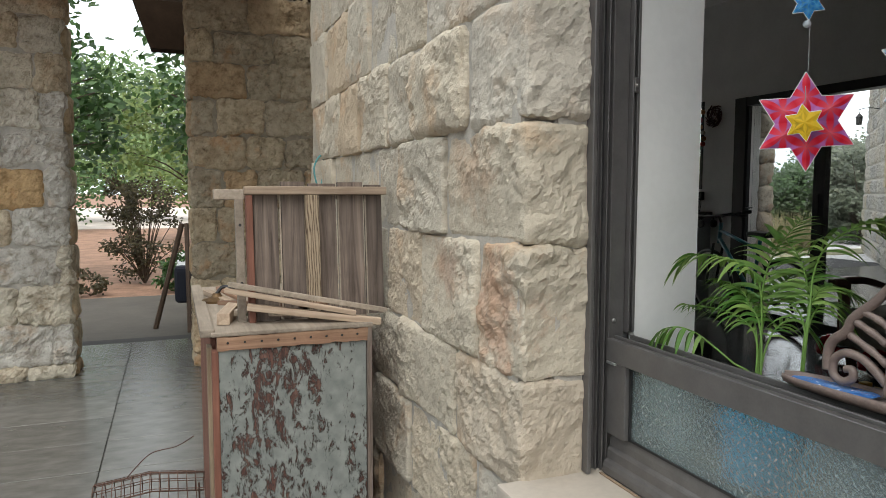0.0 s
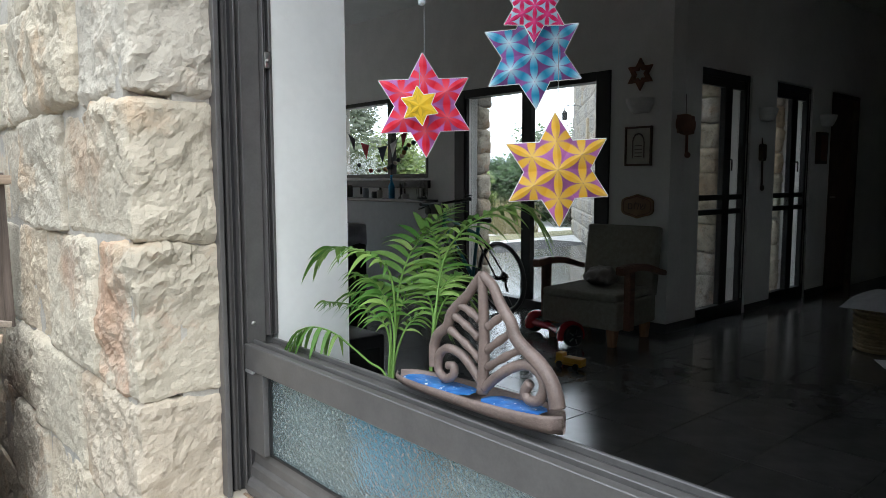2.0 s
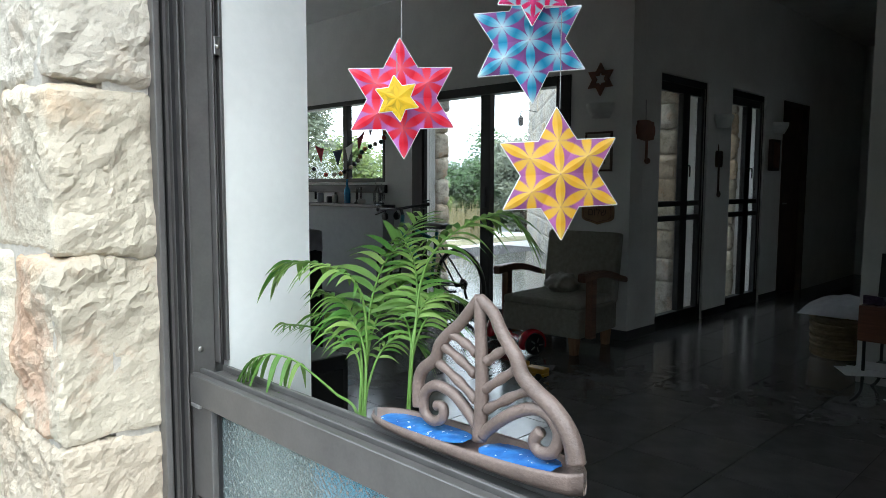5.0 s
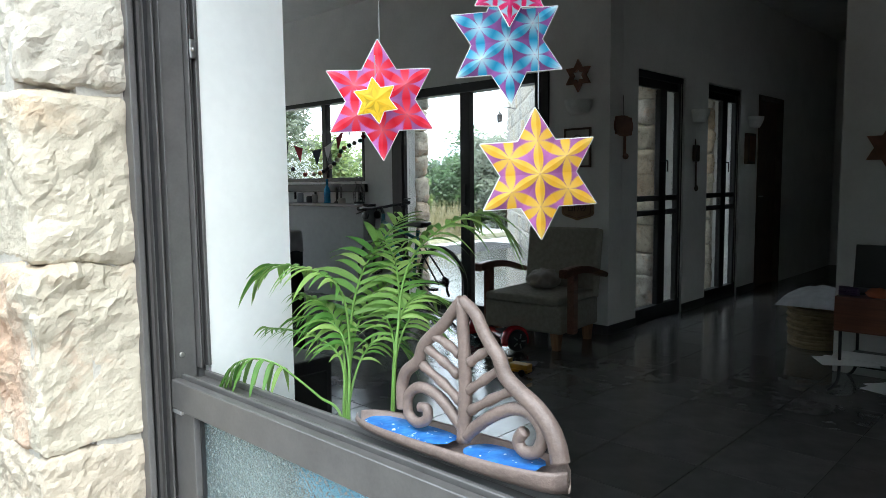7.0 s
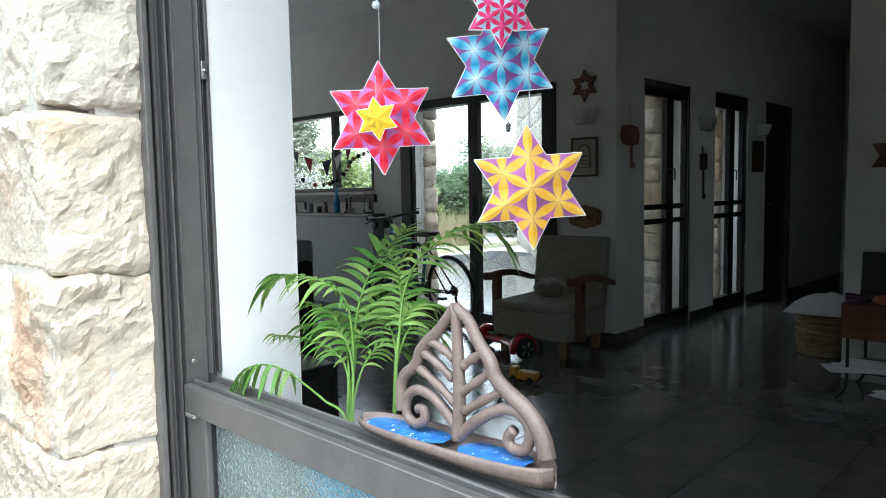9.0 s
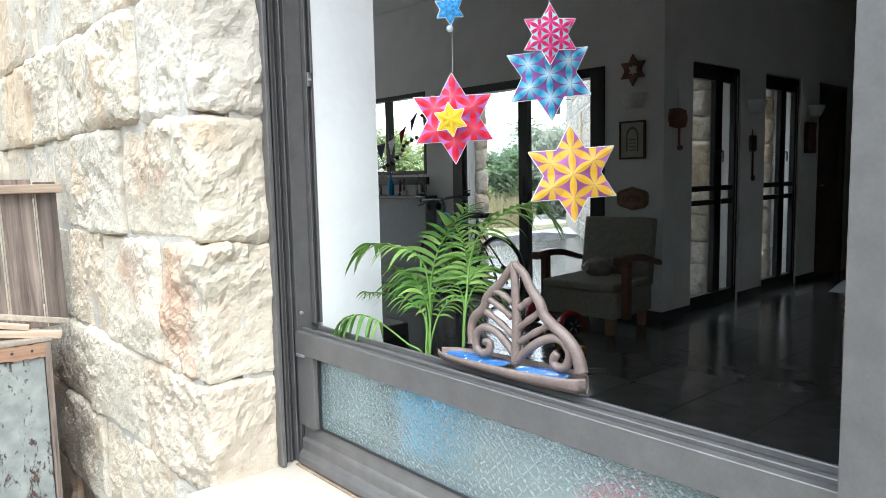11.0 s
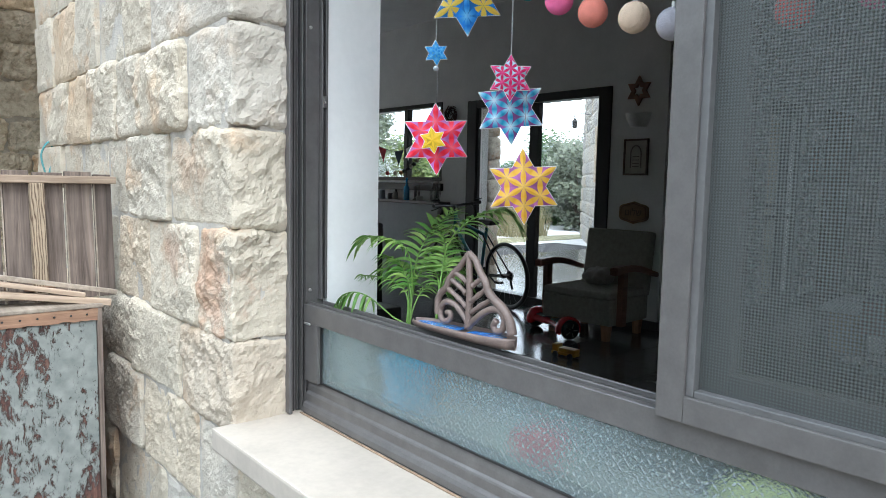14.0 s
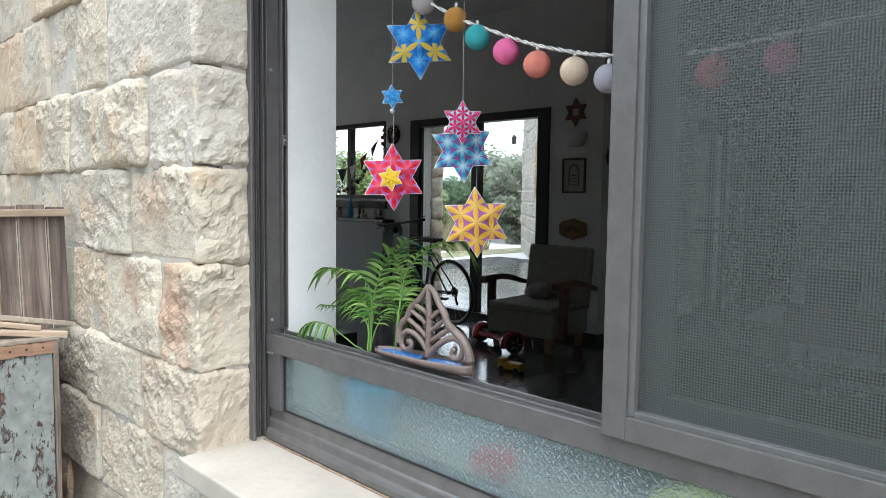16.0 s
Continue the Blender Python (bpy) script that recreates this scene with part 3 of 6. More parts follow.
part("side_batten", box(-0.022, 0.03, 0.02, -0.008, 0.085, 0.85, 0.003), M_PALEWOOD_Z, cab)
part("top", box(-0.012, -0.014, 0.886, 0.438, 0.96, 0.898, 0.003), M_DUSTY, cab, "dusty worn top board")
part("top_edge", box(-0.040, 0.0, 0.884, -0.002, 0.99, 0.905, 0.004), M_DUSTY, cab)
for i in range(9):
    xx = 0.03 + i * 0.045
    b = lathe([(0.003, 0), (0.0035, 0.002), (0.002, 0.0035)], 8)
    bmesh.ops.transform(b, matrix=pose(xx, -0.011, 0.868, 90, 0, 0), verts=b.verts)
    part("nail", b, M_BLACK, cab)
part("body", box(0.006, 0.016, 0.0, 0.42, 0.94, 0.886, 0.002), M_REDWOOD, cab)
TOP = 0.838

rack = thing("plank_rack", pose(0.20, 2.075, TOP, -4, 0, 4), "leaning rack of weathered grey planks with a pale top rail", "rack")
for i, (x, w, h) in enumerate(((0.022, 0.072, 0.385), (0.105, 0.072, 0.40), (0.187, 0.085, 0.395), (0.279, 0.080, 0.40), (0.366, 0.054, 0.392))):
    part("plank", box(x, 0.012, 0.0, x + w, 0.028, h + 0.012, 0.002), M_GREYWOOD, rack)
part("top_rail", box(-0.005, -0.012, 0.372, 0.43, 0.011, 0.396, 0.003), M_PALEWOOD, rack, "pale sawn timber rail")
part("batten", box(0.172, -0.014, 0.0, 0.212, 0.010, 0.371, 0.002), M_FLAME, rack, "pale batten with strong grain")
# pale strips stand in for light showing through the plank gaps
for x in (0.096, 0.181, 0.274, 0.361):
    part("cover_strip", box(x + 0.002, 0.0085, 0.0, x + 0.0065, 0.0118, 0.371, 0.001), M_DUSTY, rack, "thin pale strip painting the light through the gap")
part("drilled_post", box(-0.028, 0.020, 0.0, -0.004, 0.036, 0.36, 0.002), M_DUSTY, rack, "pale post with two drilled holes")
for z in (0.115, 0.285):
    b = lathe([(0.0045, 0), (0.0045, 0.001), (0.0, 0.001)], 12)
    bmesh.ops.transform(b, matrix=pose(-0.015, 0.0202, z, 90, 0, 0), verts=b.verts)
    part("drilled_hole", b, M_BLACK, rack)
part("end_post", box(0.0, -0.008, 0.0, 0.018, 0.02, 0.371, 0.002), M_REDWOOD, rack)
part("back_rail", box(-0.085, 0.030, 0.36, 0.40, 0.05, 0.39, 0.003), M_DUSTY, rack)

def stick(p, q, w, h, m):
    """A sawn offcut lying from p to q."""
    p, q = Vector(p), Vector(q)
    d = q - p
    t = thing("timber_offcut", look(p, q) @ pose(0, 0, 0, 0, 90, 0), "loose sawn timber offcut lying on the cabinet", "timber", "offcuts on the cabinet")
    t.matrix_world = Matrix.Translation(p) @ d.to_track_quat("X", "Z").to_matrix().to_4x4()
    part("stick", box(0, -w / 2, -h / 2, d.length, w / 2, h / 2, 0.002), m, t)
stick((0.126, 2.06, TOP + 0.018), (0.178, 2.29, TOP + 0.018), 0.036, 0.034, M_PALEWOOD)
stick((0.193, 2.055, 0.889), (0.565, 1.975, 0.837), 0.022, 0.020, M_PALEWOOD)
stick((0.132, 2.06, 0.94), (0.494, 1.99, 0.864), 0.022, 0.014, M_PALEWOOD)
stick((0.142, 2.062, 0.956), (0.59, 2.0, 0.865), 0.018, 0.014, M_DUSTY)
stick((0.112, 2.70, TOP + 0.010), (0.172, 2.42, TOP + 0.010), 0.030, 0.018, M_PALEWOOD)
stick((0.15, 2.66, TOP + 0.028), (0.20, 2.38, TOP + 0.030), 0.022, 0.014, M_ORANGE)
stick((0.125, 2.16, TOP + 0.022), (0.40, 2.045, TOP + 0.022), 0.024, 0.018, M_DUSTY)
stick((0.13, 2.30, TOP + 0.030), (0.42, 2.05, TOP + 0.044), 0.020, 0.014, M_ORANGE)
junk = thing("broken_lamp_base", pose(0.135, 2.52, TOP), "small broken brass and dark metal lamp fitting", "fitting")
part("base", lathe([(0.05, 0), (0.05, 0.008), (0.02, 0.018), (0.012, 0.03)], 16), plain("tarnished brass", (0.14, 0.085, 0.04), 0.55, 0.7, var=0.3), junk)
part("arm", tube(curve_pts([(0, 0, 0.028), (0.02, 0, 0.05), (0.05, -0.01, 0.045), (0.07, -0.02, 0.02)]), 0.006), M_BLACK, junk)

# wire trap standing on the porch floor
M_RUST = plain("rusty wire", (0.10, 0.05, 0.035), 0.8, 0.3, var=0.3)
trap = thing("wire_basket", pose(-0.06, 2.42, -0.06), "rusty wire mesh basket lying beside the cabinet", "basket")
for i in range(13):
    a = math.pi * i / 12
    part("hoop_wire", tube([(-0.20 + 0.028 * i, 0.09 * math.cos(math.pi * k / 8), 0.36 - 0.02 * abs(i - 6) / 6 - (0.10 * (1 - math.sin(math.pi * k / 8)))) for k in range(9)], 0.0016, 5), M_RUST, trap)
for k in range(9):
    y, z = 0.09 * math.cos(math.pi * k / 8), 0.36 - 0.10 * (1 - math.sin(math.pi * k / 8))
    part("long_wire", tube([(-0.20 + 0.042 * i, y, z - 0.02 * abs(i - 4) / 4) for i in range(9)], 0.0014 if k % 4 else 0.0028, 5), M_RUST, trap)
for x in (-0.18, 0.12):
    for y in (-0.085, 0.085):
        part("leg", tube([(x, y, 0.27), (x, y, 0.0)], 0.003, 6), M_RUST, trap)
part("loose_wire", tube(curve_pts([(-0.10, 0.0, 0.355), (-0.03, -0.02, 0.43), (0.05, -0.12, 0.48), (0.10, -0.25, 0.55)]), 0.0018, 5), M_RUST, trap)
strap = thing("teal_strap", pose(0.62, 3.17, 1.22), "thin teal cord looped over a stone", "cord")
part("loop", tube(curve_pts([(0.0, 0, 0.0), (-0.02, 0, 0.10), (0.012, 0, 0.16), (0.03, 0, 0.10), (0.01, 0, 0.02), (0.012, 0, -0.08)]), 0.004, 6), plain("teal cord", (0.08, 0.26, 0.27), 0.8), strap)
easel = thing("timber_trestle", pose(0.10, 7.0, -0.085), "dark timber trestle leaning by the porch", "trestle")
part("leg", tube([(-0.28, 0.1, 0.0), (-0.02, 0.0, 1.0)], 0.025, 6), M_WOOD_DARK, easel)
part("leg", tube([(0.02, -0.2, 0.0), (0.02, 0.0, 1.0)], 0.022, 6), M_WOOD_DARK, easel)
part("sack", box(-0.10, -0.05, 0.25, 0.06, 0.12, 0.6, 0.05, 3), plain("navy cloth", (0.015, 0.018, 0.03), 0.9), easel, "dark navy cloth bag")
b = box(-0.13, 6.4, 2.40, 1.8, 6.6, 2.95)
for v in b.verts:
    if v.co.x < 0 and v.co.z > 2.6:
        v.co.x -= 0.18
setting("eave_beam", b, plain("brown-black timber", (0.022, 0.014, 0.009), 1.0, var=0.25, scale=6, spec=0.05), "dark timber eave end beside the porch", "beam")

# ---- inner window shelf: pots and palm ----
def pot(name, x, y, r, h, col, label, cat="plant pot"):
    t = thing(name, pose(x, y, 0.6285), label, cat)
    part("pot", lathe([(r * 0.72, 0), (r * 0.74, 0.004), (r * 0.97, h - 0.02), (r * 1.06, h - 0.018), (r * 1.06, h), (r * 0.95, h), (r * 0.9, h - 0.03)], 28), plain(name + " glaze", col, 0.35, var=0.06), t, "", True)
    part("soil", lathe([(r * 0.92, h - 0.032), (r * 0.5, h - 0.024), (0.001, h - 0.022)], 20), plain(name + " soil", (0.05, 0.035, 0.025), 0.95, bmp=0.6, var=0.4), t)
    return t
pot("flower_pot", 0.972, 0.932, 0.070, 0.19, (0.10, 0.60, 1.0), "bright blue flower pot on the window shelf")
pot("flower_pot", 0.985, 0.535, 0.050, 0.10, (0.80, 0.08, 0.11), "small red flower pot behind obscure glass")
pot("flower_pot", 0.945, 0.06, 0.07, 0.16, (0.70, 0.68, 0.22), "pale yellow-green pot behind obscure glass")


def leaf_mat(name, a, b2, trans=0.35, single=False):
    def f(n, l, b, tc):
        g = n.new("ShaderNodeNewGeometry")
        pick = n.new("ShaderNodeObjectInfo").outputs["Random"] if single else g.outputs["Random Per Island"]
        r = ramp(n, l, pick, [(0.0, a), (0.6, tuple((x + y) / 2 for x, y in zip(a, b2))), (1.0, b2)])
        v = ramp(n, l, tex(n, l, tc, 25, 3).outputs[0], [(0.3, (0.8,)), (0.7, (1.08,))])
        c = mixc(n, l, 1.0, r.outputs[0], v.outputs[0], "MULTIPLY")
        l.new(c, b.inputs["Base Color"])
        t = n.new("ShaderNodeBsdfTranslucent")
        l.new(c, t.inputs[0])
        mx = n.new("ShaderNodeMixShader")
        mx.inputs[0].default_value = trans
        l.new(b.outputs[0], mx.inputs[1])
        l.new(t.outputs[0], mx.inputs[2])
        l.new(mx.outputs[0], n["Material Output"].inputs[0])
    return mat(name, f, 0.42)


M_PALM = leaf_mat("palm green", (0.095, 0.25, 0.045), (0.34, 0.50, 0.14), single=True)
M_PALM_STEM = plain("palm stem", (0.16, 0.30, 0.06), 0.5, var=0.2)
palm = thing("parlour_palm", pose(0.99, 0.90, 0.80), "leafy green parlour palm in a blue pot", "plant")


def frond(ctrl, start, length, count, seed, wide=1.0, hang=0.0):
    """One palm frond: a tapering stalk and folded leaflets along both sides."""
    rnd = random.Random(seed)
    o = Vector((0.99, 0.90, 0.80))
    jit = Vector((rnd.uniform(-0.006, 0.006), rnd.uniform(-0.007, 0.007), 0))
    m2 = len(ctrl) - 1
    ctrl = [Vector(c) + jit * max(0.0, 1 - 1.6 * i / m2) for i, c in enumerate(ctrl)]
    pts = [p - o for p in curve_pts(ctrl, 10)]
    n = len(pts)
    stalk = part("frond", tube(pts, [0.0020 * (1 - 0.7 * i / n) + 0.0005 for i in range(n)], 6), M_PALM_STEM, palm, "", True)
    count = round(count * 1.1)
    for k in range(count):
        f = start + (1 - start) * k / (count - 1)
        i = min(n - 2, int(f * (n - 1)))
        p = pts[i].lerp(pts[i + 1], f * (n - 1) - i)
        d = (pts[i + 1] - pts[i]).normalized()
        side0 = d.cross(Vector((0, 0, 1)))
        side0 = side0.normalized() if side0.length > 0.1 else Vector((0.6, -0.8, 0))
        upv = side0.cross(d)
        rel = (f - start) / (1 - start)
        ln = length * 0.9 * (0.55 + 0.45 * math.sin(math.pi * min(1, rel * 0.85 + 0.18))) * rnd.uniform(0.85, 1.12)
        for sgn in (-1, 1):
            ang = radians(62 - 36 * rel + rnd.uniform(-10, 10))
            w = (ln * 0.040 + 0.0011 + 0.0009 * rnd.random()) * wide
            droop = rnd.uniform(0.45, 0.85) + hang
            bm = bmesh.new()
            dirv = (d * math.cos(ang) + side0 * sgn * math.sin(ang) + upv * rnd.uniform(0.12, 0.3)).normalized()
            prev = None
            segs = 6
            for s in range(segs + 1):
                q = s / segs
                c = p + dirv * ln * q + Vector((0, 0, -1)) * ln * droop * q * q
                ww = w * (math.sin(math.pi * min(0.98, q * 0.82 + 0.16)) if s < segs else 0.03)
                across = d.cross(dirv).cross(dirv).normalized()
                lift = d.cross(dirv).normalized() * ww * 0.35
                row = [bm.verts.new(c - across * ww + lift), bm.verts.new(c), bm.verts.new(c + across * ww + lift)]
                if prev:
                    bm.faces.new((prev[0], prev[1], row[1], row[0]))
                    bm.faces.new((prev[1], prev[2], row[2], row[1]))
                prev = row
            part("leaflet", bm, M_PALM, stalk, "", True)


A, B = (0.958, 0.930, 0.80), (1.000, 0.884, 0.80)
frond([A, (0.960, 0.941, 0.888), (0.955, 0.986, 0.907), (0.940, 1.022, 0.931), (0.920, 1.051, 0.953), (0.895, 1.074, 0.962), (0.878, 1.098, 0.952), (0.870, 1.113, 0.928)], 0.52, 0.056, 8, 1, 1.5, 1.1)
frond([A, (0.965, 0.940, 0.893), (0.985, 0.956, 0.975), (0.985, 0.963, 1.043), (0.975, 0.976, 1.077), (0.962, 1.007, 1.093), (0.950, 1.049, 1.100), (0.940, 1.092, 1.096), (0.932, 1.117, 1.075)], 0.42, 0.066, 15, 2, 1.5, 0.15)
frond([A, (0.970, 0.943, 0.891), (1.000, 0.969, 0.970), (1.030, 1.002, 1.023), (1.080, 1.041, 1.069), (1.140, 1.076, 1.104), (1.200, 1.104, 1.134), (1.260, 1.131, 1.157)], 0.42, 0.125, 14, 3, 1.35, -0.25)
frond([B, (1.005, 0.883, 0.933), (1.020, 0.889, 1.013), (1.060, 0.919, 1.072), (1.110, 0.943, 1.112), (1.170, 0.953, 1.142), (1.220, 0.941, 1.163), (1.260, 0.918, 1.169), (1.280, 0.897, 1.141)], 0.50, 0.105, 14, 4, 1.3, 0.1)
frond([B, (1.005, 0.883, 0.933), (1.020, 0.890, 1.004), (1.050, 0.903, 1.040), (1.090, 0.907, 1.052), (1.130, 0.897, 1.037)], 0.50, 0.075, 12, 5, 1.2)
frond([B, (1.005, 0.883, 0.933), (1.030, 0.898, 1.010), (1.080, 0.949, 1.058), (1.130, 1.012, 1.094), (1.170, 1.079, 1.121)], 0.46, 0.095, 14, 6, 1.3, -0.1)
frond([A, (0.965, 0.937, 0.893), (0.980, 0.953, 0.960), (0.980, 0.972, 1.004), (0.972, 1.010, 1.022), (0.965, 1.061, 1.015)], 0.50, 0.070, 11, 7, 1.1)
frond([A, (0.962, 0.936, 0.894), (0.970, 0.946, 0.946), (0.965, 0.961, 0.978), (0.955, 1.003, 0.998), (0.945, 1.055, 1.001), (0.940, 1.102, 0.998)], 0.46, 0.056, 12, 8, 1.0)
frond([A, (0.965, 0.937, 0.893), (0.990, 0.950, 0.941), (1.020, 0.956, 0.973), (1.050, 0.943, 0.987), (1.070, 0.923, 0.964)], 0.50, 0.060, 10, 9)
frond([B, (1.005, 0.883, 0.933), (1.020, 0.896, 0.978), (1.050, 0.941, 1.010), (1.080, 1.011, 1.024), (1.100, 1.089, 1.013)], 0.46, 0.078, 12, 10, 1.15)
frond([B, (1.005, 0.883, 0.933), (1.030, 0.894, 0.993), (1.060, 0.900, 1.022), (1.090, 0.899, 1.022), (1.110, 0.891, 0.997)], 0.50, 0.068, 11, 11)
frond([A, (0.970, 0.943, 0.891), (1.010, 0.976, 0.985), (1.060, 1.001, 1.028), (1.110, 1.013, 1.058), (1.150, 1.000, 1.074)], 0.46, 0.085, 13, 12, 1.2)
frond([A, (0.965, 0.937, 0.893), (0.985, 0.967, 0.965), (0.990, 0.992, 1.013), (0.985, 1.020, 1.041), (0.980, 1.065, 1.051)], 0.46, 0.078, 12, 13, 1.25, 0.2)

# ---- ceramic leaf holder on the rail ----
M_CLAY = plain("brown fired clay", (0.195, 0.145, 0.125), 0.45, var=0.22, scale=30, bmp=0.25)
def glaze_mat():
    def f(n, l, b, tc):
        deep = ramp(n, l, tex(n, l, tc, 45, 3).outputs[0], [(0.35, (0.03, 0.13, 0.42)), (0.65, (0.06, 0.24, 0.62))])
        fleck = ramp(n, l, tex(n, l, tc, 130, 2, 0.6).outputs[0], [(0.66, (0.0,)), (0.72, (1.0,))])
        l.new(mixc(n, l, fleck.outputs[0], deep.outputs[0], (0.75, 0.85, 0.92)), b.inputs["Base Color"])
        bump(n, l, b, tex(n, l, tc, 60, 2).outputs[0], 0.5, 0.004)
    return mat("speckled blue glaze", f, 0.12)


M_BLUEGLAZE = glaze_mat()
holder = thing("leaf_ornament", pose(0.884, 0.80, 0.9295), "brown clay leaf-shaped ornament with a blue glazed trough", "ornament")


def clay(name, pts, r, n=6, lean=0.0, lift=-0.008):
    c = curve_pts([(lean * v, -u, v + lift) for u, v in pts], n)
    part(name, tube(c, [r * (0.92 + 0.12 * math.sin(i * 1.3)) for i in range(len(c))] if not isinstance(r, tuple) else [r[0] + (r[1] - r[0]) * i / (len(c) - 1) for i in range(len(c))], 10), M_CLAY, holder, "", True)


bm = bmesh.new()
n_u, n_a = 28, 14
ring_prev = None
for i in range(n_u + 1):
    u = -0.012 + 0.306 * i / n_u
    wide = 0.029 * (max(0.0, 1 - abs(2 * i / n_u - 1) ** 3) ** 0.5) + 0.003
    hgt = 0.013 + 0.009 * (i / n_u)
    prof = [(-wide * 0.72, 0.0), (-wide, 0.008), (-wide, hgt - 0.004), (-wide * 0.93, hgt), (-wide * 0.8, hgt - 0.002), (-wide * 0.68, hgt - 0.010), (0, hgt - 0.014),
            (wide * 0.68, hgt - 0.010), (wide * 0.8, hgt - 0.002), (wide * 0.93, hgt), (wide, hgt - 0.004), (wide, 0.008), (wide * 0.72, 0.0)]
    ring = [bm.verts.new((x, -u, z)) for x, z in prof]
    if ring_prev:
        for k in range(len(prof)):
            bm.faces.new((ring_prev[k], ring_prev[(k + 1) % len(prof)], ring[(k + 1) % len(prof)], ring[k]))
    else:
        bm.faces.new(ring)
    ring_prev = ring
bm.faces.new(ring_prev[::-1])
part("trough", bm, M_CLAY, holder, "", True)
for u0, u1 in ((0.008, 0.145), (0.168, 0.262)):
    bm = bmesh.new()
    rows = []
    for i in range(13):
        u = u0 + (u1 - u0) * i / 12
        w = 0.0225 * max(0.15, 1 - abs(2 * i / 12 - 1) ** 5) ** 0.5
        z = 0.0080 + 0.009 * (u + 0.012) / 0.306
        rows.append([bm.verts.new((-w, -u, z)), bm.verts.new((0, -u, z + 0.001)), bm.verts.new((w, -u, z))])
    for a, b in zip(rows, rows[1:]):
        for k in (0, 1):
            bm.faces.new((a[k], a[k + 1], b[k + 1], b[k]))
    part("glaze", bm, M_BLUEGLAZE, holder, "glossy blue glaze with white flecks", True)
clay("edge", [(0.067, 0.0415), (0.066, 0.0565), (0.067, 0.0725), (0.075, 0.0875), (0.093, 0.1015), (0.101, 0.1195), (0.116, 0.1345), (0.131, 0.1465), (0.143, 0.1595), (0.16, 0.1785)], (0.0078, 0.0062), 5)
clay("edge", [(0.16, 0.1785), (0.179, 0.1655), (0.189, 0.1495), (0.201, 0.1345), (0.21, 0.1245), (0.218, 0.1075), (0.234, 0.0955), (0.255, 0.0835), (0.271, 0.0685), (0.28, 0.0525), (0.284, 0.0355)], (0.0062, 0.0098), 5)
clay("midrib", [(0.16, 0.1765), (0.163, 0.1225), (0.164, 0.0765), (0.161, 0.0255)], (0.0064, 0.0082))
clay("rib", [(0.157, 0.1185), (0.141, 0.1265), (0.12, 0.1345)], 0.0057)
clay("rib", [(0.155, 0.0955), (0.133, 0.1075), (0.108, 0.1185)], 0.0057)
clay("rib", [(0.158, 0.0675), (0.131, 0.0835), (0.099, 0.0985)], 0.0057)
clay("rib", [(0.17, 0.1125), (0.185, 0.1235), (0.201, 0.1335)], 0.0057)
clay("rib", [(0.167, 0.0815), (0.191, 0.0985), (0.215, 0.1155)], 0.0057)
clay("rib", [(0.17, 0.0605), (0.2, 0.0795), (0.231, 0.0965)], 0.0057)
clay("scroll", [(0.159, 0.0325), (0.136, 0.0515), (0.118, 0.0615), (0.094, 0.0635), (0.077, 0.0505), (0.076, 0.0295), (0.091, 0.0215), (0.106, 0.0295), (0.106, 0.0415), (0.095, 0.0405)], (0.0066, 0.0058), 6, 0.0, 0.0)
clay("scroll", [(0.165, 0.0245), (0.185, 0.0425), (0.208, 0.0585), (0.232, 0.0685), (0.253, 0.0665), (0.264, 0.0505), (0.257, 0.0315), (0.241, 0.0275), (0.234, 0.0365), (0.242, 0.0485)], (0.0070, 0.0064), 6, 0.0, 0.0)

# ---- paper stars ----
def star_mat():
    def f(n, l, b, tc):
        a = n.new("ShaderNodeVertexColor")
        a.layer_name = "print"
        l.new(a.outputs[0], b.inputs["Base Color"])
        t = n.new("ShaderNodeBsdfTranslucent")
        l.new(a.outputs[0], t.inputs[0])
        mx = n.new("ShaderNodeMixShader")
        mx.inputs[0].default_value = 0.3
        l.new(b.outputs[0], mx.inputs[1])
        l.new(t.outputs[0], mx.inputs[2])
        l.new(mx.outputs[0], n["Material Output"].inputs[0])
    return mat("printed star paper", f, 0.55)


M_STAR = star_mat()
M_PAPER = plain("white paper", (0.85, 0.85, 0.86), 0.7, var=0.03)
M_THREAD = plain("grey thread", (0.35, 0.35, 0.36), 0.7)
HALF = math.sqrt(3) / 2


def petal(x, y, a):
    """How far inside a printed petal a place lies (below 0: between the petals), and how far along it."""
    best, along = -1.0, 0.0
    i0, j0 = y / (a * HALF), x / a
    for r in range(math.floor(i0) - 1, math.floor(i0) + 3):
        for c in range(math.floor(j0 - r / 2) - 1, math.floor(j0 - r / 2) + 3):
            px, py = a * (c + r / 2), a * HALF * r
            for ang in (0, 60, 120):
                dx, dy = math.cos(radians(ang)), math.sin(radians(ang))
                t = (x - px) * dx + (y - py) * dy
                s = abs((y - py) * dx - (x - px) * dy)
                if 0 <= t <= a:
                    w = 0.15 * a * max(0.0, math.sin(math.pi * t / a)) ** 0.75
                    d = (w - s) / (0.15 * a)
                    if d > best:
                        best, along = d, t / a
    return best, along


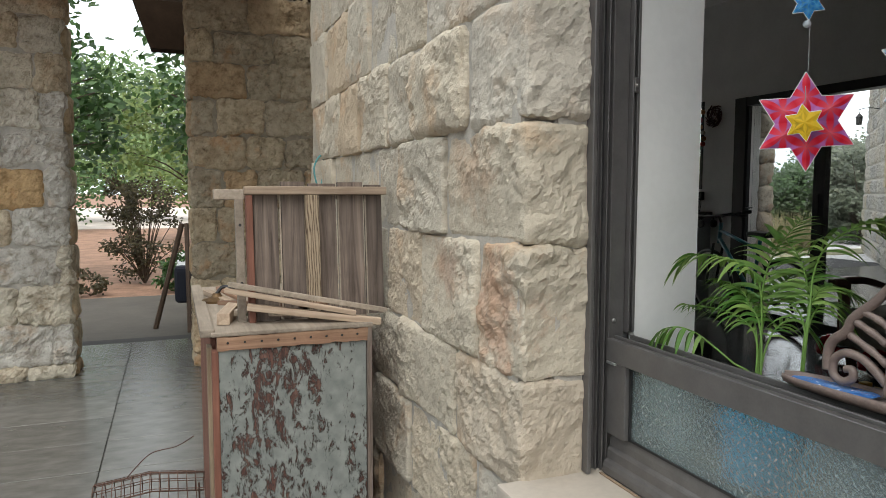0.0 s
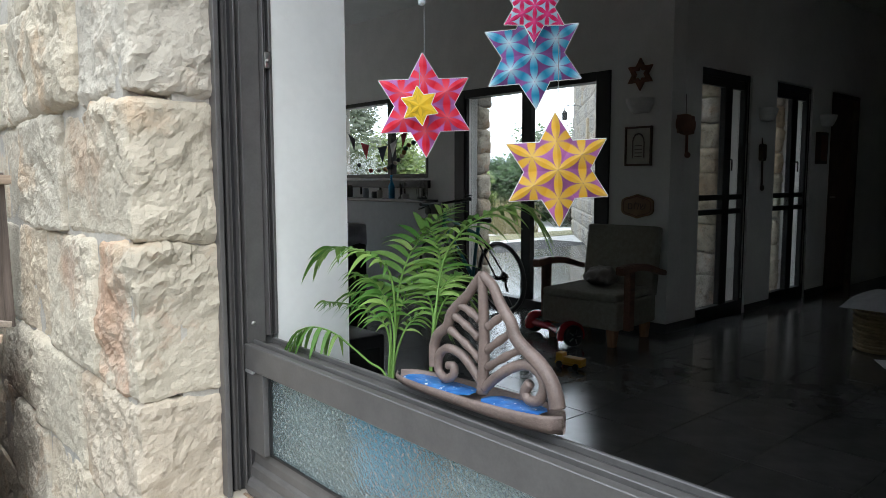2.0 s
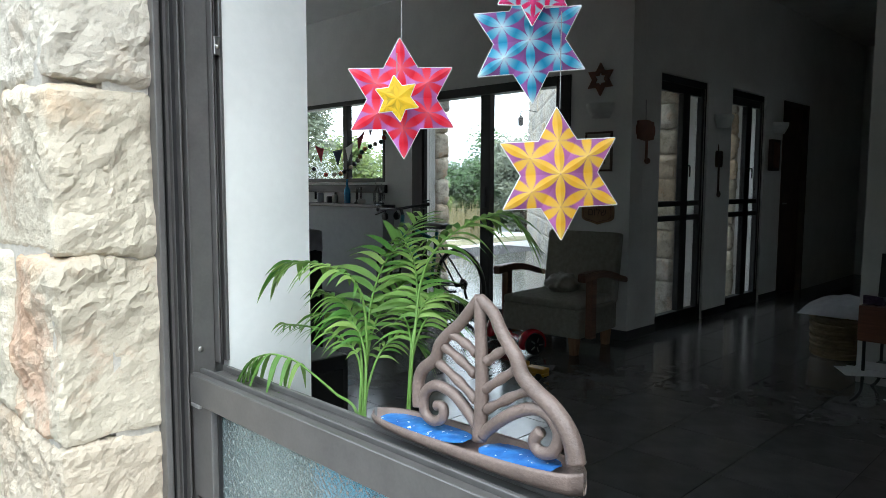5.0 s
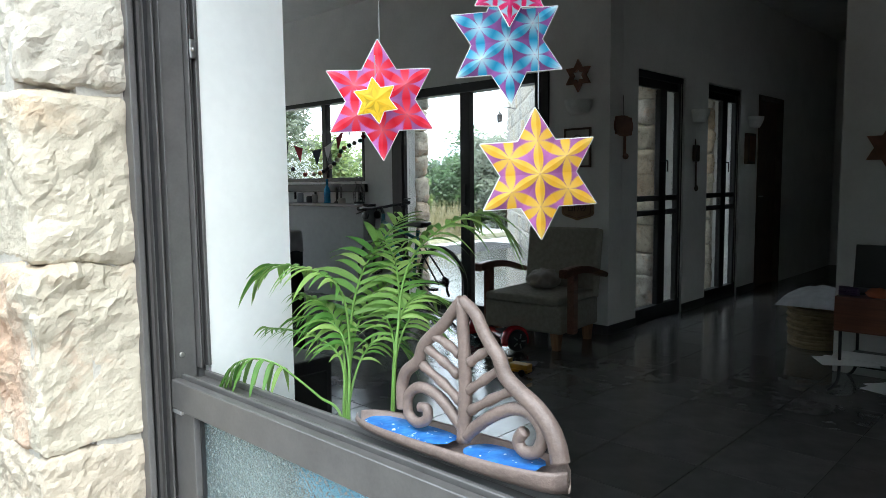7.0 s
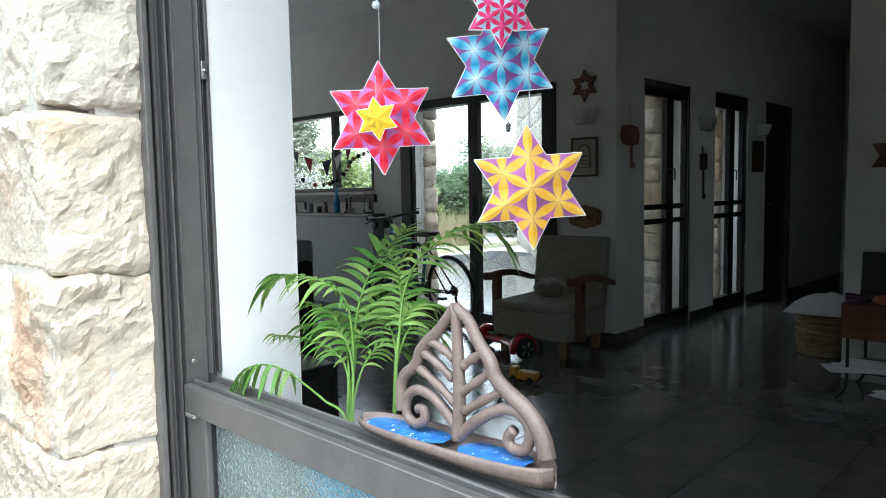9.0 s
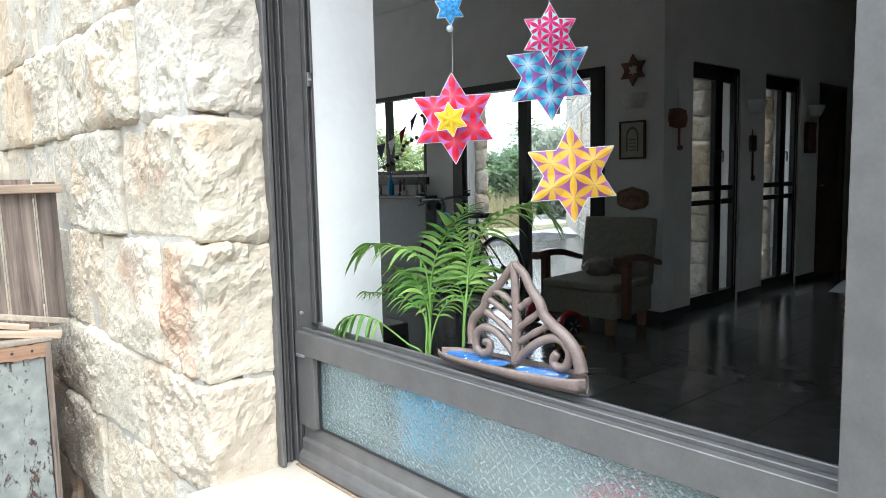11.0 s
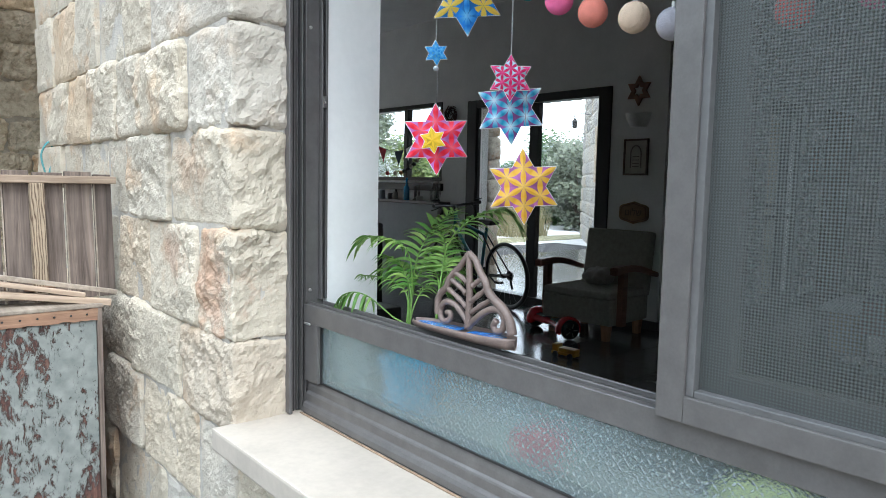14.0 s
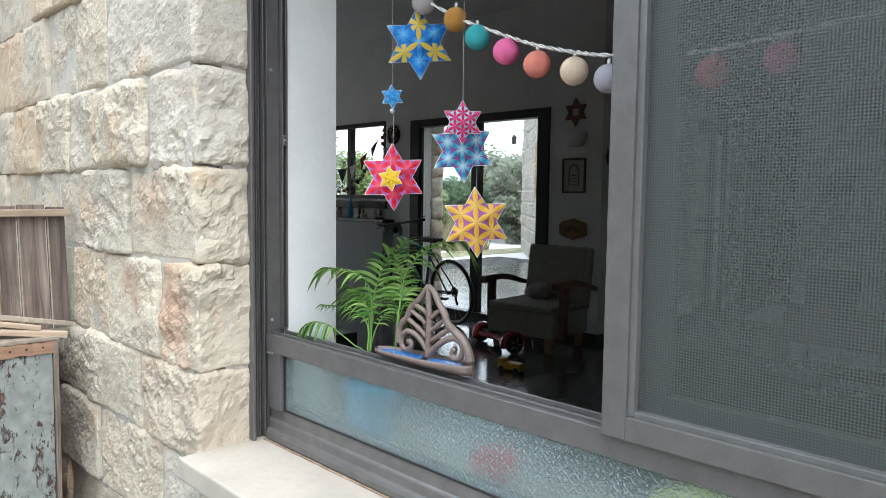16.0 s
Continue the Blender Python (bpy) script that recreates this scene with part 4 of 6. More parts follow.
def star_mesh(R, inks, spacing, turn, div=20, deep=0.20, third=None):
    """A hexagram folded along its rays on both faces, with petals printed on it."""
    out, inn, ground = inks
    bm = bmesh.new()
    col = bm.loops.layers.color.new("print")
    corner = []
    for k in range(12):
        a = radians(90 + 30 * k)
        rad = R if k % 2 == 0 else R / math.sqrt(3)
        corner.append(Vector((rad * math.cos(a), rad * math.sin(a), 0.0012)))
    a = R * spacing
    cs, sn = math.cos(radians(turn)), math.sin(radians(turn))
    shade = {}
    def ink(v):
        key = (round(v.x, 5), round(v.y, 5))
        if key not in shade:
            d, t = petal(v.x * cs - v.y * sn, v.x * sn + v.y * cs, a)
            m = min(1.0, max(0.0, d * 8 + 0.5))
            mid = min(1.0, 2 * min(t, 1 - t))
            pc = [o + (i - o) * mid for o, i in zip(out, inn)]
            if third and math.cos(3 * (math.atan2(v.y, v.x) - math.pi / 2)) > 0.2 and v.length > R * 0.12:
                pc = third
            g = 0.92 + 0.25 * noise.noise(v * 40)
            shade[key] = [min(1.0, max(0.0, c2 * g * (1 - m) + c1 * m)) for c1, c2 in zip(pc, ground)] + [1.0]
        return shade[key]
    for flip in (1, -1):
        top = Vector((0, 0, R * deep))
        for k in range(12):
            A, B, C = top, corner[k], corner[(k + 1) % 12]
            grid = {}
            for i in range(div + 1):
                for j in range(div + 1 - i):
                    p = A + (B - A) * (i / div) + (C - A) * (j / div)
                    grid[i, j] = bm.verts.new((p.x, p.y, p.z * flip))
            for i in range(div):
                for j in range(div - i):
                    tris = [(grid[i, j], grid[i + 1, j], grid[i, j + 1])]
                    if i + j < div - 1:
                        tris.append((grid[i + 1, j], grid[i + 1, j + 1], grid[i, j + 1]))
                    for t in tris:
                        f = bm.faces.new(t if flip == 1 else t[::-1])
                        for lp in f.loops:
                            lp[col] = ink(lp.vert.co)
    bmesh.ops.remove_doubles(bm, verts=bm.verts[:], dist=1e-5)
    return bm


def paper_star(x, y, z, R, inks, yaw, lean, label, spacing=0.5, turn=90, top=None, div=20, third=None):
    m = pose(x, y, z) @ pose(0, 0, 0, 90, 0, yaw) @ pose(0, 0, 0, 0, 0, lean)
    t = thing("paper_star", m, label, "paper star", "hanging paper stars")
    part("body", star_mesh(R, inks, spacing, turn, div, 0.17, third), M_STAR, t)
    rim = bmesh.new()
    pts = [Vector(((R if k % 2 == 0 else R / math.sqrt(3)) * math.cos(radians(90 + 30 * k)), (R if k % 2 == 0 else R / math.sqrt(3)) * math.sin(radians(90 + 30 * k)), 0)) for k in range(12)]
    for k in range(12):
        tube([pts[k] * 1.004, pts[(k + 1) % 12] * 1.004], 0.0011, 5, rim)
    part("rim", rim, M_PAPER, t, "cut white paper edge")
    if top:
        inv = m.inverted()
        part("thread", tube([inv @ (Matrix.Translation((x, y, z)) @ Vector((0, 0, R * 0.98))), inv @ Vector((x, y, z + top))], 0.0006, 5), M_THREAD, t, "thin hanging thread")
    return t


YEL = ((1.0, 0.86, 0.46), (1.0, 0.78, 0.22), (0.78, 0.46, 0.74))
RED = ((0.98, 0.44, 0.50), (0.95, 0.08, 0.22), (0.84, 0.50, 0.82))
BLU = ((0.95, 0.99, 1.0), (0.14, 0.60, 0.78), (0.62, 0.36, 0.66))
PNK = ((0.92, 0.30, 0.58), (0.85, 0.02, 0.33), (0.74, 0.88, 0.97))
BLY = ((0.55, 0.84, 0.98), (0.08, 0.50, 0.86), (0.12, 0.52, 0.88))
SKY = ((0.45, 0.80, 0.95), (0.10, 0.52, 0.85), (0.35, 0.72, 0.92))
GLD = ((0.97, 0.82, 0.16), (0.97, 0.82, 0.16), (0.97, 0.82, 0.16))
paper_star(1.075, 0.680, 1.232, 0.083, YEL, -45, 3, "folded paper star printed with yellow petals on purple", top=0.20, div=40)
paper_star(1.006, 0.900, 1.338, 0.083, RED, -38, 2, "folded paper star printed with red petals on violet", top=0.165, div=40)
paper_star(0.978, 0.878, 1.334, 0.031, GLD, -42, 8, "small plain yellow folded paper star", 0.6, top=0.06, div=10)
paper_star(1.085, 0.738, 1.405, 0.080, BLU, -48, 4, "folded paper star printed with blue petals on purple", top=0.40, div=40)
paper_star(1.055, 0.710, 1.466, 0.050, PNK, -40, 0, "folded paper star printed with magenta petals on pale blue", 0.42, top=0.35, div=32)
paper_star(1.130, 0.944, 1.693, 0.094, BLY, -42, 3, "folded paper star printed blue with yellow petals", top=0.40, div=32, third=(0.92, 0.80, 0.30))
paper_star(1.006, 0.906, 1.537, 0.029, SKY, -30, 5, "tiny light blue folded paper star", 0.5, top=0.40, div=12)
b = ball(0.0065, sub=2)
bead = thing("glass_bead", pose(1.006, 0.906, 1.502), "small clear bead under the tiny star", "bead")
part("bead", b, plain("clear bead", (0.5, 0.55, 0.6), 0.1), bead, "", True)

# ---- string of cotton ball lights ----
lights = thing("ball_light_string", pose(1.12, 0.60, 1.64), "white twisted cord of pastel cotton ball lights", "string lights")
cord = curve_pts([(0.0, 0.62, 0.42), (0.0, 0.40, 0.22), (0.0, 0.22, 0.105), (0.0, 0.045, 0.028), (0.0, -0.055, -0.010), (0.0, -0.155, -0.038), (0.0, -0.245, -0.056), (0.0, -0.45, -0.075), (0.0, -0.75, -0.05)], 14)
for ph in (0.0, math.pi):
    part("cord", tube([p + Vector((0.0026 * math.cos(i * 0.9 + ph), 0, 0.0026 * math.sin(i * 0.9 + ph))) for i, p in enumerate(cord)], 0.0025, 6), plain("white cord", (0.75, 0.74, 0.72), 0.7), lights, "", True)


def felt(name, col):
    return plain("cotton " + name, col, 0.95, var=0.07, scale=40, bmp=0.35)


for nm, y, z, col in (("grey-beige", 0.317, 0.150, (0.42, 0.38, 0.38)), ("ochre", 0.200, 0.088, (0.45, 0.22, 0.05)), ("teal", 0.127, 0.034, (0.05, 0.38, 0.40)), ("pink", 0.036, -0.012, (0.86, 0.17, 0.38)),
                      ("coral", -0.055, -0.052, (0.80, 0.26, 0.20)), ("cream", -0.155, -0.078, (0.78, 0.60, 0.44)), ("lilac grey", -0.240, -0.103, (0.40, 0.39, 0.43)),
                      ("teal", -0.36, -0.11, (0.05, 0.38, 0.40)), ("coral", -0.46, -0.115, (0.75, 0.15, 0.14)), ("pink", -0.58, -0.105, (0.80, 0.16, 0.34))):
    part("ball", ball(0.0305, (0, y, z), 3), felt(nm, col), lights, nm + " cotton ball", True)
    part("holder", tube([(0, y, z + 0.027), (0, y, z + 0.040)], 0.004, 6), bpy.data.materials["white cord"], lights)

# ---- glazed doors ----
M_FRAME = plain("near-black aluminium", (0.018, 0.018, 0.019), 0.4, 0.3)


def glazed_door(name, x0, x1):
    """Hinged glass door in the north wall: frame, two leaves, mid rails."""
    t = thing(name, pose(x0, 3.13, 0), "tall glazed door in a near-black aluminium frame", "door")
    t["kind"] = "structure"
    w = x1 - x0
    H = 2.18
    part("frame", box(0, 0.02, -0.06, 0.030, 0.09, H, 0.003), M_FRAME, t)
    part("frame", box(w - 0.085, 0.02, -0.06, w, 0.075, H, 0.003), M_FRAME, t)
    part("frame_bead", box(w - 0.050, 0.014, 0.09, w - 0.042, 0.020, H - 0.06), M_STEEL, t, "narrow bright edge")
    part("head", box(0.030, 0.02, H - 0.06, w - 0.085, 0.09, H, 0.003), M_FRAME, t)
    part("leaf_head", box(0.030, 0.034, H - 0.135, w - 0.085, 0.080, H - 0.062, 0.003), M_FRAME, t)
    part("threshold", box(0.030, 0.02, -0.06, w - 0.085, 0.09, 0.070, 0.003), M_FRAME, t)
    m = w * 0.60
    part("stile", box(m - 0.075, 0.03, 0.070, m + 0.015, 0.085, H - 0.135, 0.003), M_FRAME, t)
    part("stile", box(m + 0.020, 0.036, 0.070, m + 0.065, 0.080, H - 0.135, 0.003), M_FRAME, t)
    for z in (0.905, 1.035):
        part("mid_rail", box(0.030, 0.028, z, m - 0.075, 0.087, z + 0.048, 0.003), M_FRAME, t)
        part("mid_rail", box(m + 0.065, 0.028, z, w - 0.085, 0.074, z + 0.048, 0.003), M_FRAME, t)
    part("pane", box(0.030, 0.052, 0.070, m - 0.075, 0.056, H - 0.135), M_GLASS, t).visible_shadow = False
    part("pane", box(m + 0.065, 0.052, 0.070, w - 0.085, 0.056, H - 0.135), M_GLASS, t).visible_shadow = False
    h = tube(curve_pts([(m - 0.05, 0.03, 1.40), (m - 0.05, -0.02, 1.40), (m - 0.03, -0.025, 1.39), (m - 0.03, -0.025, 1.30)], 4), 0.007, 8)
    part("handle", h, M_BLACK, t)
    return t


glazed_door("door_1", 5.92, 6.83)
glazed_door("door_2", 7.36, 8.22)
d3 = thing("door_3", pose(8.735, 3.13, 0), "closed dark brown interior door", "door")
d3["kind"] = "structure"
part("leaf", box(0.05, 0.05, -0.06, 0.78, 0.10, 2.14, 0.004), M_WOOD_DARK, d3)
part("frame", box(0.006, -0.01, -0.06, 0.05, 0.14, 2.185, 0.004), M_WOOD_DARK, d3)
part("frame", box(0.78, -0.01, -0.06, 0.824, 0.14, 2.185, 0.004), M_WOOD_DARK, d3)
part("head", box(0.05, -0.01, 2.14, 0.78, 0.14, 2.185, 0.004), M_WOOD_DARK, d3)
part("handle", tube([(0.12, 0.05, 1.02), (0.12, 0.0, 1.02), (0.22, 0.0, 1.02)], 0.009, 8), M_STEEL, d3)

sl = thing("sliding_door_1", pose(5.45, 3.72, 0), "wide sliding glass door in a near-black frame", "door")
sl["kind"] = "structure"
part("frame", box(-0.014, 0.002, -0.06, 0.12, 0.15, 2.169, 0.003), M_FRAME, sl)
part("frame", box(-0.024, 1.855, -0.06, -0.001, 2.01, 2.17, 0.003), M_FRAME, sl)
part("frame", box(-0.010, 1.835, -0.06, 0.035, 1.8795, 2.085, 0.003), M_FRAME, sl)
part("head", box(-0.020, 0.15, 2.085, 0.12, 1.8545, 2.169, 0.003), M_FRAME, sl)
part("threshold", box(0.0, 0.15, -0.06, 0.12, 1.834, 0.030, 0.003), M_FRAME, sl)
part("stile", box(0.02, 0.945, 0.030, 0.09, 1.065, 2.085, 0.003), M_FRAME, sl)
part("pane", box(0.055, 0.15, 0.030, 0.060, 0.945, 2.085), M_GLASS, sl).visible_shadow = False
part("pane", box(0.065, 1.065, 0.030, 0.070, 1.834, 2.085), M_GLASS, sl).visible_shadow = False
part("handle", box(0.005, 0.99, 1.0, 0.0198, 1.02, 1.2, 0.004), M_FRAME, sl)

kw = thing("window_2", pose(5.45, 6.2, 1.25), "kitchen window in a dark aluminium frame", "window")
kw["kind"] = "structure"
for y0, y1 in ((0, 0.05), (0.70, 0.775), (2.15, 2.2)):
    part("frame", box(0.0, y0, 0, 0.08, y1, 0.95, 0.003), M_FRAME, kw)
for z0, z1 in ((0, 0.045), (0.90, 0.95)):
    part("frame", box(-0.01, 0.0, z0, 0.082, 2.2, z1, 0.003), M_FRAME, kw)
part("pane", box(0.04, 0.05, 0.045, 0.044, 2.15, 0.9), M_GLASS, kw).visible_shadow = False

# ---- armchair ----
M_CLOTH = plain("grey-olive upholstery", (0.30, 0.29, 0.24), 0.95, var=0.15, scale=30, bmp=0.4)
M_CHAIRWOOD = wood_mat("stained chair timber", (0.11, 0.05, 0.032), (0.25, 0.115, 0.07), axis=0, rough=0.45)
ch = thing("armchair", pose(4.672, 3.067, -0.0600, 0, 0, 5) @ Matrix.Scale(1.049, 4), "grey-olive upholstered armchair with stained wooden arms", "armchair")
part("seat", box(0.0, 0.0, 0.13, 0.58, 0.66, 0.335, 0.02, 3), M_CLOTH, ch, "", True)
part("seat_cushion", box(-0.012, 0.012, 0.3355, 0.55, 0.648, 0.395, 0.024, 4), M_CLOTH, ch, "", True)
b = box(-0.055, 0.02, 0.0, 0.055, 0.64, 0.54, 0.025, 4)
bmesh.ops.transform(b, matrix=pose(0.590, 0, 0.32, 0, 8, 0), verts=b.verts)
part("backrest", b, M_CLOTH, ch, "", True)


def arm_board(y, w):
    """A curved flat armrest, thick at the front and bending down to the back."""
    b = bmesh.new()
    prev = None
    for i in range(13):
        q = i / 12
        x, z = -0.04 + 0.66 * q, 0.575 + 0.022 * math.sin(math.pi * min(1, q * 1.15)) - 0.07 * q * q
        th = 0.030 - 0.010 * q
        row = [b.verts.new(p) for p in ((x, y - w, z - th), (x, y + w, z - th), (x, y + w, z + th), (x, y - w, z + th))]
        if prev:
            for k in range(4):
                b.faces.new((prev[k], prev[(k + 1) % 4], row[(k + 1) % 4], row[k]))
        else:
            b.faces.new(row[::-1])
        prev = row
    b.faces.new(prev)
    bmesh.ops.recalc_face_normals(b, faces=b.faces[:])
    bmesh.ops.bevel(b, geom=[ed for ed in b.edges if len(ed.link_faces) == 2 and ed.calc_face_angle() > 1.2], offset=0.006, segments=2, affect="EDGES")
    return b


for y in (-0.034, 0.694):
    part("armrest", arm_board(y, 0.033), M_CHAIRWOOD, ch, "stained wooden armrest")
    part("arm_post", box(0.07, y - 0.026, 0.13, 0.14, y + 0.026, 0.566, 0.006), M_CHAIRWOOD, ch, "stained wooden arm post")
for x, y in ((0.06, 0.07), (0.06, 0.59), (0.54, 0.07), (0.54, 0.59)):
    b = box(-0.034, -0.034, 0.0, 0.034, 0.034, 0.13)
    for v in b.verts:
        if v.co.z < 0.05:
            v.co.x, v.co.y = v.co.x * 0.7, v.co.y * 0.7
    bmesh.ops.transform(b, matrix=pose(x, y, 0), verts=b.verts)
    part("leg", b, bpy.data.materials.get("pale leg timber") or wood_mat("pale leg timber", (0.2, 0.1, 0.05), (0.34, 0.2, 0.11)), ch, "tapered pale wooden leg")
bag = thing("folded_throw", pose(5.081, 3.518, 0.3553) @ Matrix.Scale(1.049, 4), "crumpled pale grey throw on the chair seat", "throw")
b = ball(0.13, (0, 0, 0.06), 4, (1.0, 1.0, 0.62))
for v in b.verts:
    v.co += v.co.normalized() * 0.030 * noise.noise(v.co * 24)
    v.co.z = max(0.0, v.co.z)
part("cloth", b, plain("grey throw", (0.26, 0.24, 0.21), 0.5), bag, "", True)

# ---- hoverboard and toy truck ----
M_REDP = plain("glossy red plastic", (0.42, 0.012, 0.02), 0.2, var=0.08, coat=0.6)
hv = thing("hoverboard", pose(4.605, 3.630, -0.0600, 0, 0, -19) @ Matrix.Scale(0.98, 4), "glossy red hoverboard with black wheels", "hoverboard")
for y, s in ((-0.30, 1), (0.30, -1)):
    b = lathe([(0.03, -0.028), (0.075, -0.026), (0.085, -0.012), (0.085, 0.012), (0.075, 0.026), (0.03, 0.028)], 24)
    bmesh.ops.transform(b, matrix=pose(0, y, 0.085, 90, 0, 0), verts=b.verts)
    wh = part("wheel", b, M_BLACK, hv, "black rubber wheel", True)
    b = lathe([(0.016, -0.030), (0.034, -0.029), (0.036, -0.024)], 20)
    bmesh.ops.transform(b, matrix=pose(0, y, 0.085, 90, 0, 0) if s > 0 else pose(0, y, 0.085, -90, 0, 0), verts=b.verts)
    part("hub_cap", b, M_STEEL, wh, "pale metal wheel hub")
    for k in range(5):
        a = math.tau * k / 5
        part("wheel_spoke", tube([(0.02 * math.cos(a), y - s * 0.029, 0.085 + 0.02 * math.sin(a)), (0.058 * math.cos(a), y - s * 0.028, 0.085 + 0.058 * math.sin(a))], 0.006, 5), M_STEEL, wh)
    b = bmesh.new()
    rows = []
    for i in range(15):
        a = math.pi * (-0.10 + 1.20 * i / 14)
        rows.append([b.verts.new((r * math.cos(a), y + s * dy, 0.085 + r * math.sin(a))) for r, dy in ((0.094, -0.012), (0.112, 0.0), (0.116, 0.045), (0.104, 0.085), (0.070, 0.098))])
    for r0, r1 in zip(rows, rows[1:]):
        for k in range(4):
            b.faces.new((r0[k], r0[k + 1], r1[k + 1], r1[k]))
    bmesh.ops.recalc_face_normals(b, faces=b.faces[:])
    bmesh.ops.solidify(b, geom=b.faces[:], thickness=0.006)
    part("guard", b, M_REDP, hv, "glossy red wheel guard", True)
    b = bmesh.new()
    prev = None
    for i in range(9):
        q = i / 8
        yy, wx, wz = (y + s * 0.06) * (1 - q), 0.092 - 0.045 * q, 0.044 - 0.014 * q
        row = [b.verts.new((wx * math.cos(a), yy, 0.098 + wz * math.sin(a))) for a in [math.tau * (k + 0.5) / 12 for k in range(12)]]
        if prev:
            for k in range(12):
                b.faces.new((prev[k], prev[(k + 1) % 12], row[(k + 1) % 12], row[k]))
        prev = row
    bmesh.ops.recalc_face_normals(b, faces=b.faces[:])
    part("deck", b, M_REDP, hv, "glossy red waisted deck", True)
    part("footpad", box(-0.055, min(y + s * 0.10, -0.06 * s), 0.134, 0.055, max(y + s * 0.10, -0.06 * s), 0.143, 0.004, 2), M_BLACK, hv)
M_TOY = plain("yellow toy plastic", (0.55, 0.28, 0.02), 0.4)
tk = thing("toy_truck", pose(4.011, 2.978, -0.0600, 0, 0, 95) @ Matrix.Scale(1.049, 4), "small yellow plastic toy truck", "toy truck")
part("chassis", box(-0.10, -0.035, 0.022, 0.10, 0.035, 0.042, 0.006), M_TOY, tk)
part("cab", box(0.045, -0.032, 0.042, 0.095, 0.032, 0.095, 0.008), M_TOY, tk)
part("bucket", box(-0.10, -0.036, 0.042, 0.035, 0.036, 0.075, 0.008), M_TOY, tk)
for x in (-0.065, 0.06):
    for y in (-0.038, 0.038):
        b = lathe([(0.02, -0.009), (0.022, -0.006), (0.022, 0.006), (0.02, 0.009)], 14)
        bmesh.ops.transform(b, matrix=pose(x, y, 0.022, 90, 0, 0), verts=b.verts)
        part("wheel", b, M_BLACK, tk)

# ---- bicycle ----
def ring(r, t, c, sides=36, minor=8):
    return tube([(c[0] + r * math.cos(math.tau * k / sides), c[1], c[2] + r * math.sin(math.tau * k / sides)) for k in range(sides + 1)], t, minor, caps=False)


ax = 84.0
bk = thing("bicycle", pose(5.090, 4.660, -0.06, -4, 0, ax) @ Matrix.Scale(1.04, 4), "teal-framed bicycle standing by the sliding door", "bicycle")
M_TEAL = plain("teal frame paint", (0.02, 0.16, 0.20), 0.3, coat=0.4)
for cx in (0.0, 1.02):
    wh = part("wheel", ring(0.318, 0.020, (cx, 0, 0.335)), M_BLACK, bk, "", True)
    part("rim", ring(0.295, 0.008, (cx, 0, 0.335), 36, 6), M_STEEL, wh)
    for k in range(18):
        a = math.tau * k / 18
        part("spoke", tube([(cx, 0.02 * (-1) ** k, 0.335), (cx + 0.29 * math.cos(a), 0, 0.335 + 0.29 * math.sin(a))], 0.0012, 4), M_STEEL, wh)
    part("hub", tube([(cx, -0.05, 0.335), (cx, 0.05, 0.335)], 0.018, 10), M_BLACK, wh)
for pts, r in (([(0.43, 0, 0.30), (0.30, 0, 0.80)], 0.017), ([(0.43, 0, 0.30), (0.86, 0, 0.78)], 0.02), ([(0.34, 0, 0.72), (0.84, 0, 0.86)], 0.017), ([(0.88, 0, 0.74), (0.83, 0, 0.94)], 0.019)):
    part("frame_tube", tube(pts, r, 10), M_TEAL, bk, "", True)
for s in (-0.055, 0.055):
    part("chain_stay", tube([(0.43, s * 0.6, 0.30), (0.0, s, 0.335)], 0.009, 8), M_BLACK, bk)
    part("seat_stay", tube([(0.33, s * 0.5, 0.72), (0.0, s, 0.335)], 0.008, 8), M_BLACK, bk)
    part("fork_blade", tube([(0.88, s, 0.74), (1.02, s, 0.335)], 0.013, 8), M_BLACK, bk)
part("stem", tube([(0.83, 0, 0.94), (0.86, 0, 1.0)], 0.016, 8), M_BLACK, bk)
part("handlebar", tube(curve_pts([(0.80, -0.31, 1.02), (0.85, -0.15, 1.01), (0.87, 0, 1.0), (0.85, 0.15, 1.01), (0.80, 0.31, 1.02)]), 0.013, 8), M_BLACK, bk)
for s in (-1, 1):
    part("grip", tube([(0.80, s * 0.31, 1.02), (0.825, s * 0.22, 1.016)], 0.019, 8), M_BLACK, bk)
    part("brake_lever", tube([(0.84, s * 0.19, 1.0), (0.87, s * 0.25, 0.975), (0.84, s * 0.31, 0.97)], 0.006, 6), M_BLACK, bk)
    part("mirror", lathe([(0.001, 0), (0.035, 0.004), (0.035, 0.012)], 14, at=(0.82, s * 0.30, 1.05)), M_BLACK, bk)
part("saddle", box(0.16, -0.06, 0.83, 0.42, 0.06, 0.88, 0.022, 3), M_BLACK, bk, "", True)
part("seat_post", tube([(0.30, 0, 0.80), (0.29, 0, 0.84)], 0.014, 8), M_STEEL, bk)
b = lathe([(0.02, -0.004), (0.075, -0.002), (0.075, 0.002), (0.02, 0.004)], 24)
bmesh.ops.transform(b, matrix=pose(0.43, -0.06, 0.30, 90, 0, 0), verts=b.verts)
part("chainring", b, M_BLACK, bk)
b = lathe([(0.01, -0.015), (0.05, -0.012), (0.035, 0.015)], 18)
bmesh.ops.transform(b, matrix=pose(0.0, -0.045, 0.335, 90, 0, 0), verts=b.verts)
part("cassette", b, M_BLACK, bk)
part("derailleur", tube(curve_pts([(0.01, -0.07, 0.29), (0.03, -0.075, 0.25), (0.005, -0.075, 0.19)]), 0.012, 8), M_BLACK, bk)
part("crank", tube([(0.43, -0.09, 0.30), (0.30, -0.09, 0.22)], 0.011, 6), M_BLACK, bk)
part("pedal", box(0.25, -0.16, 0.205, 0.34, -0.10, 0.23, 0.004), M_BLACK, bk)
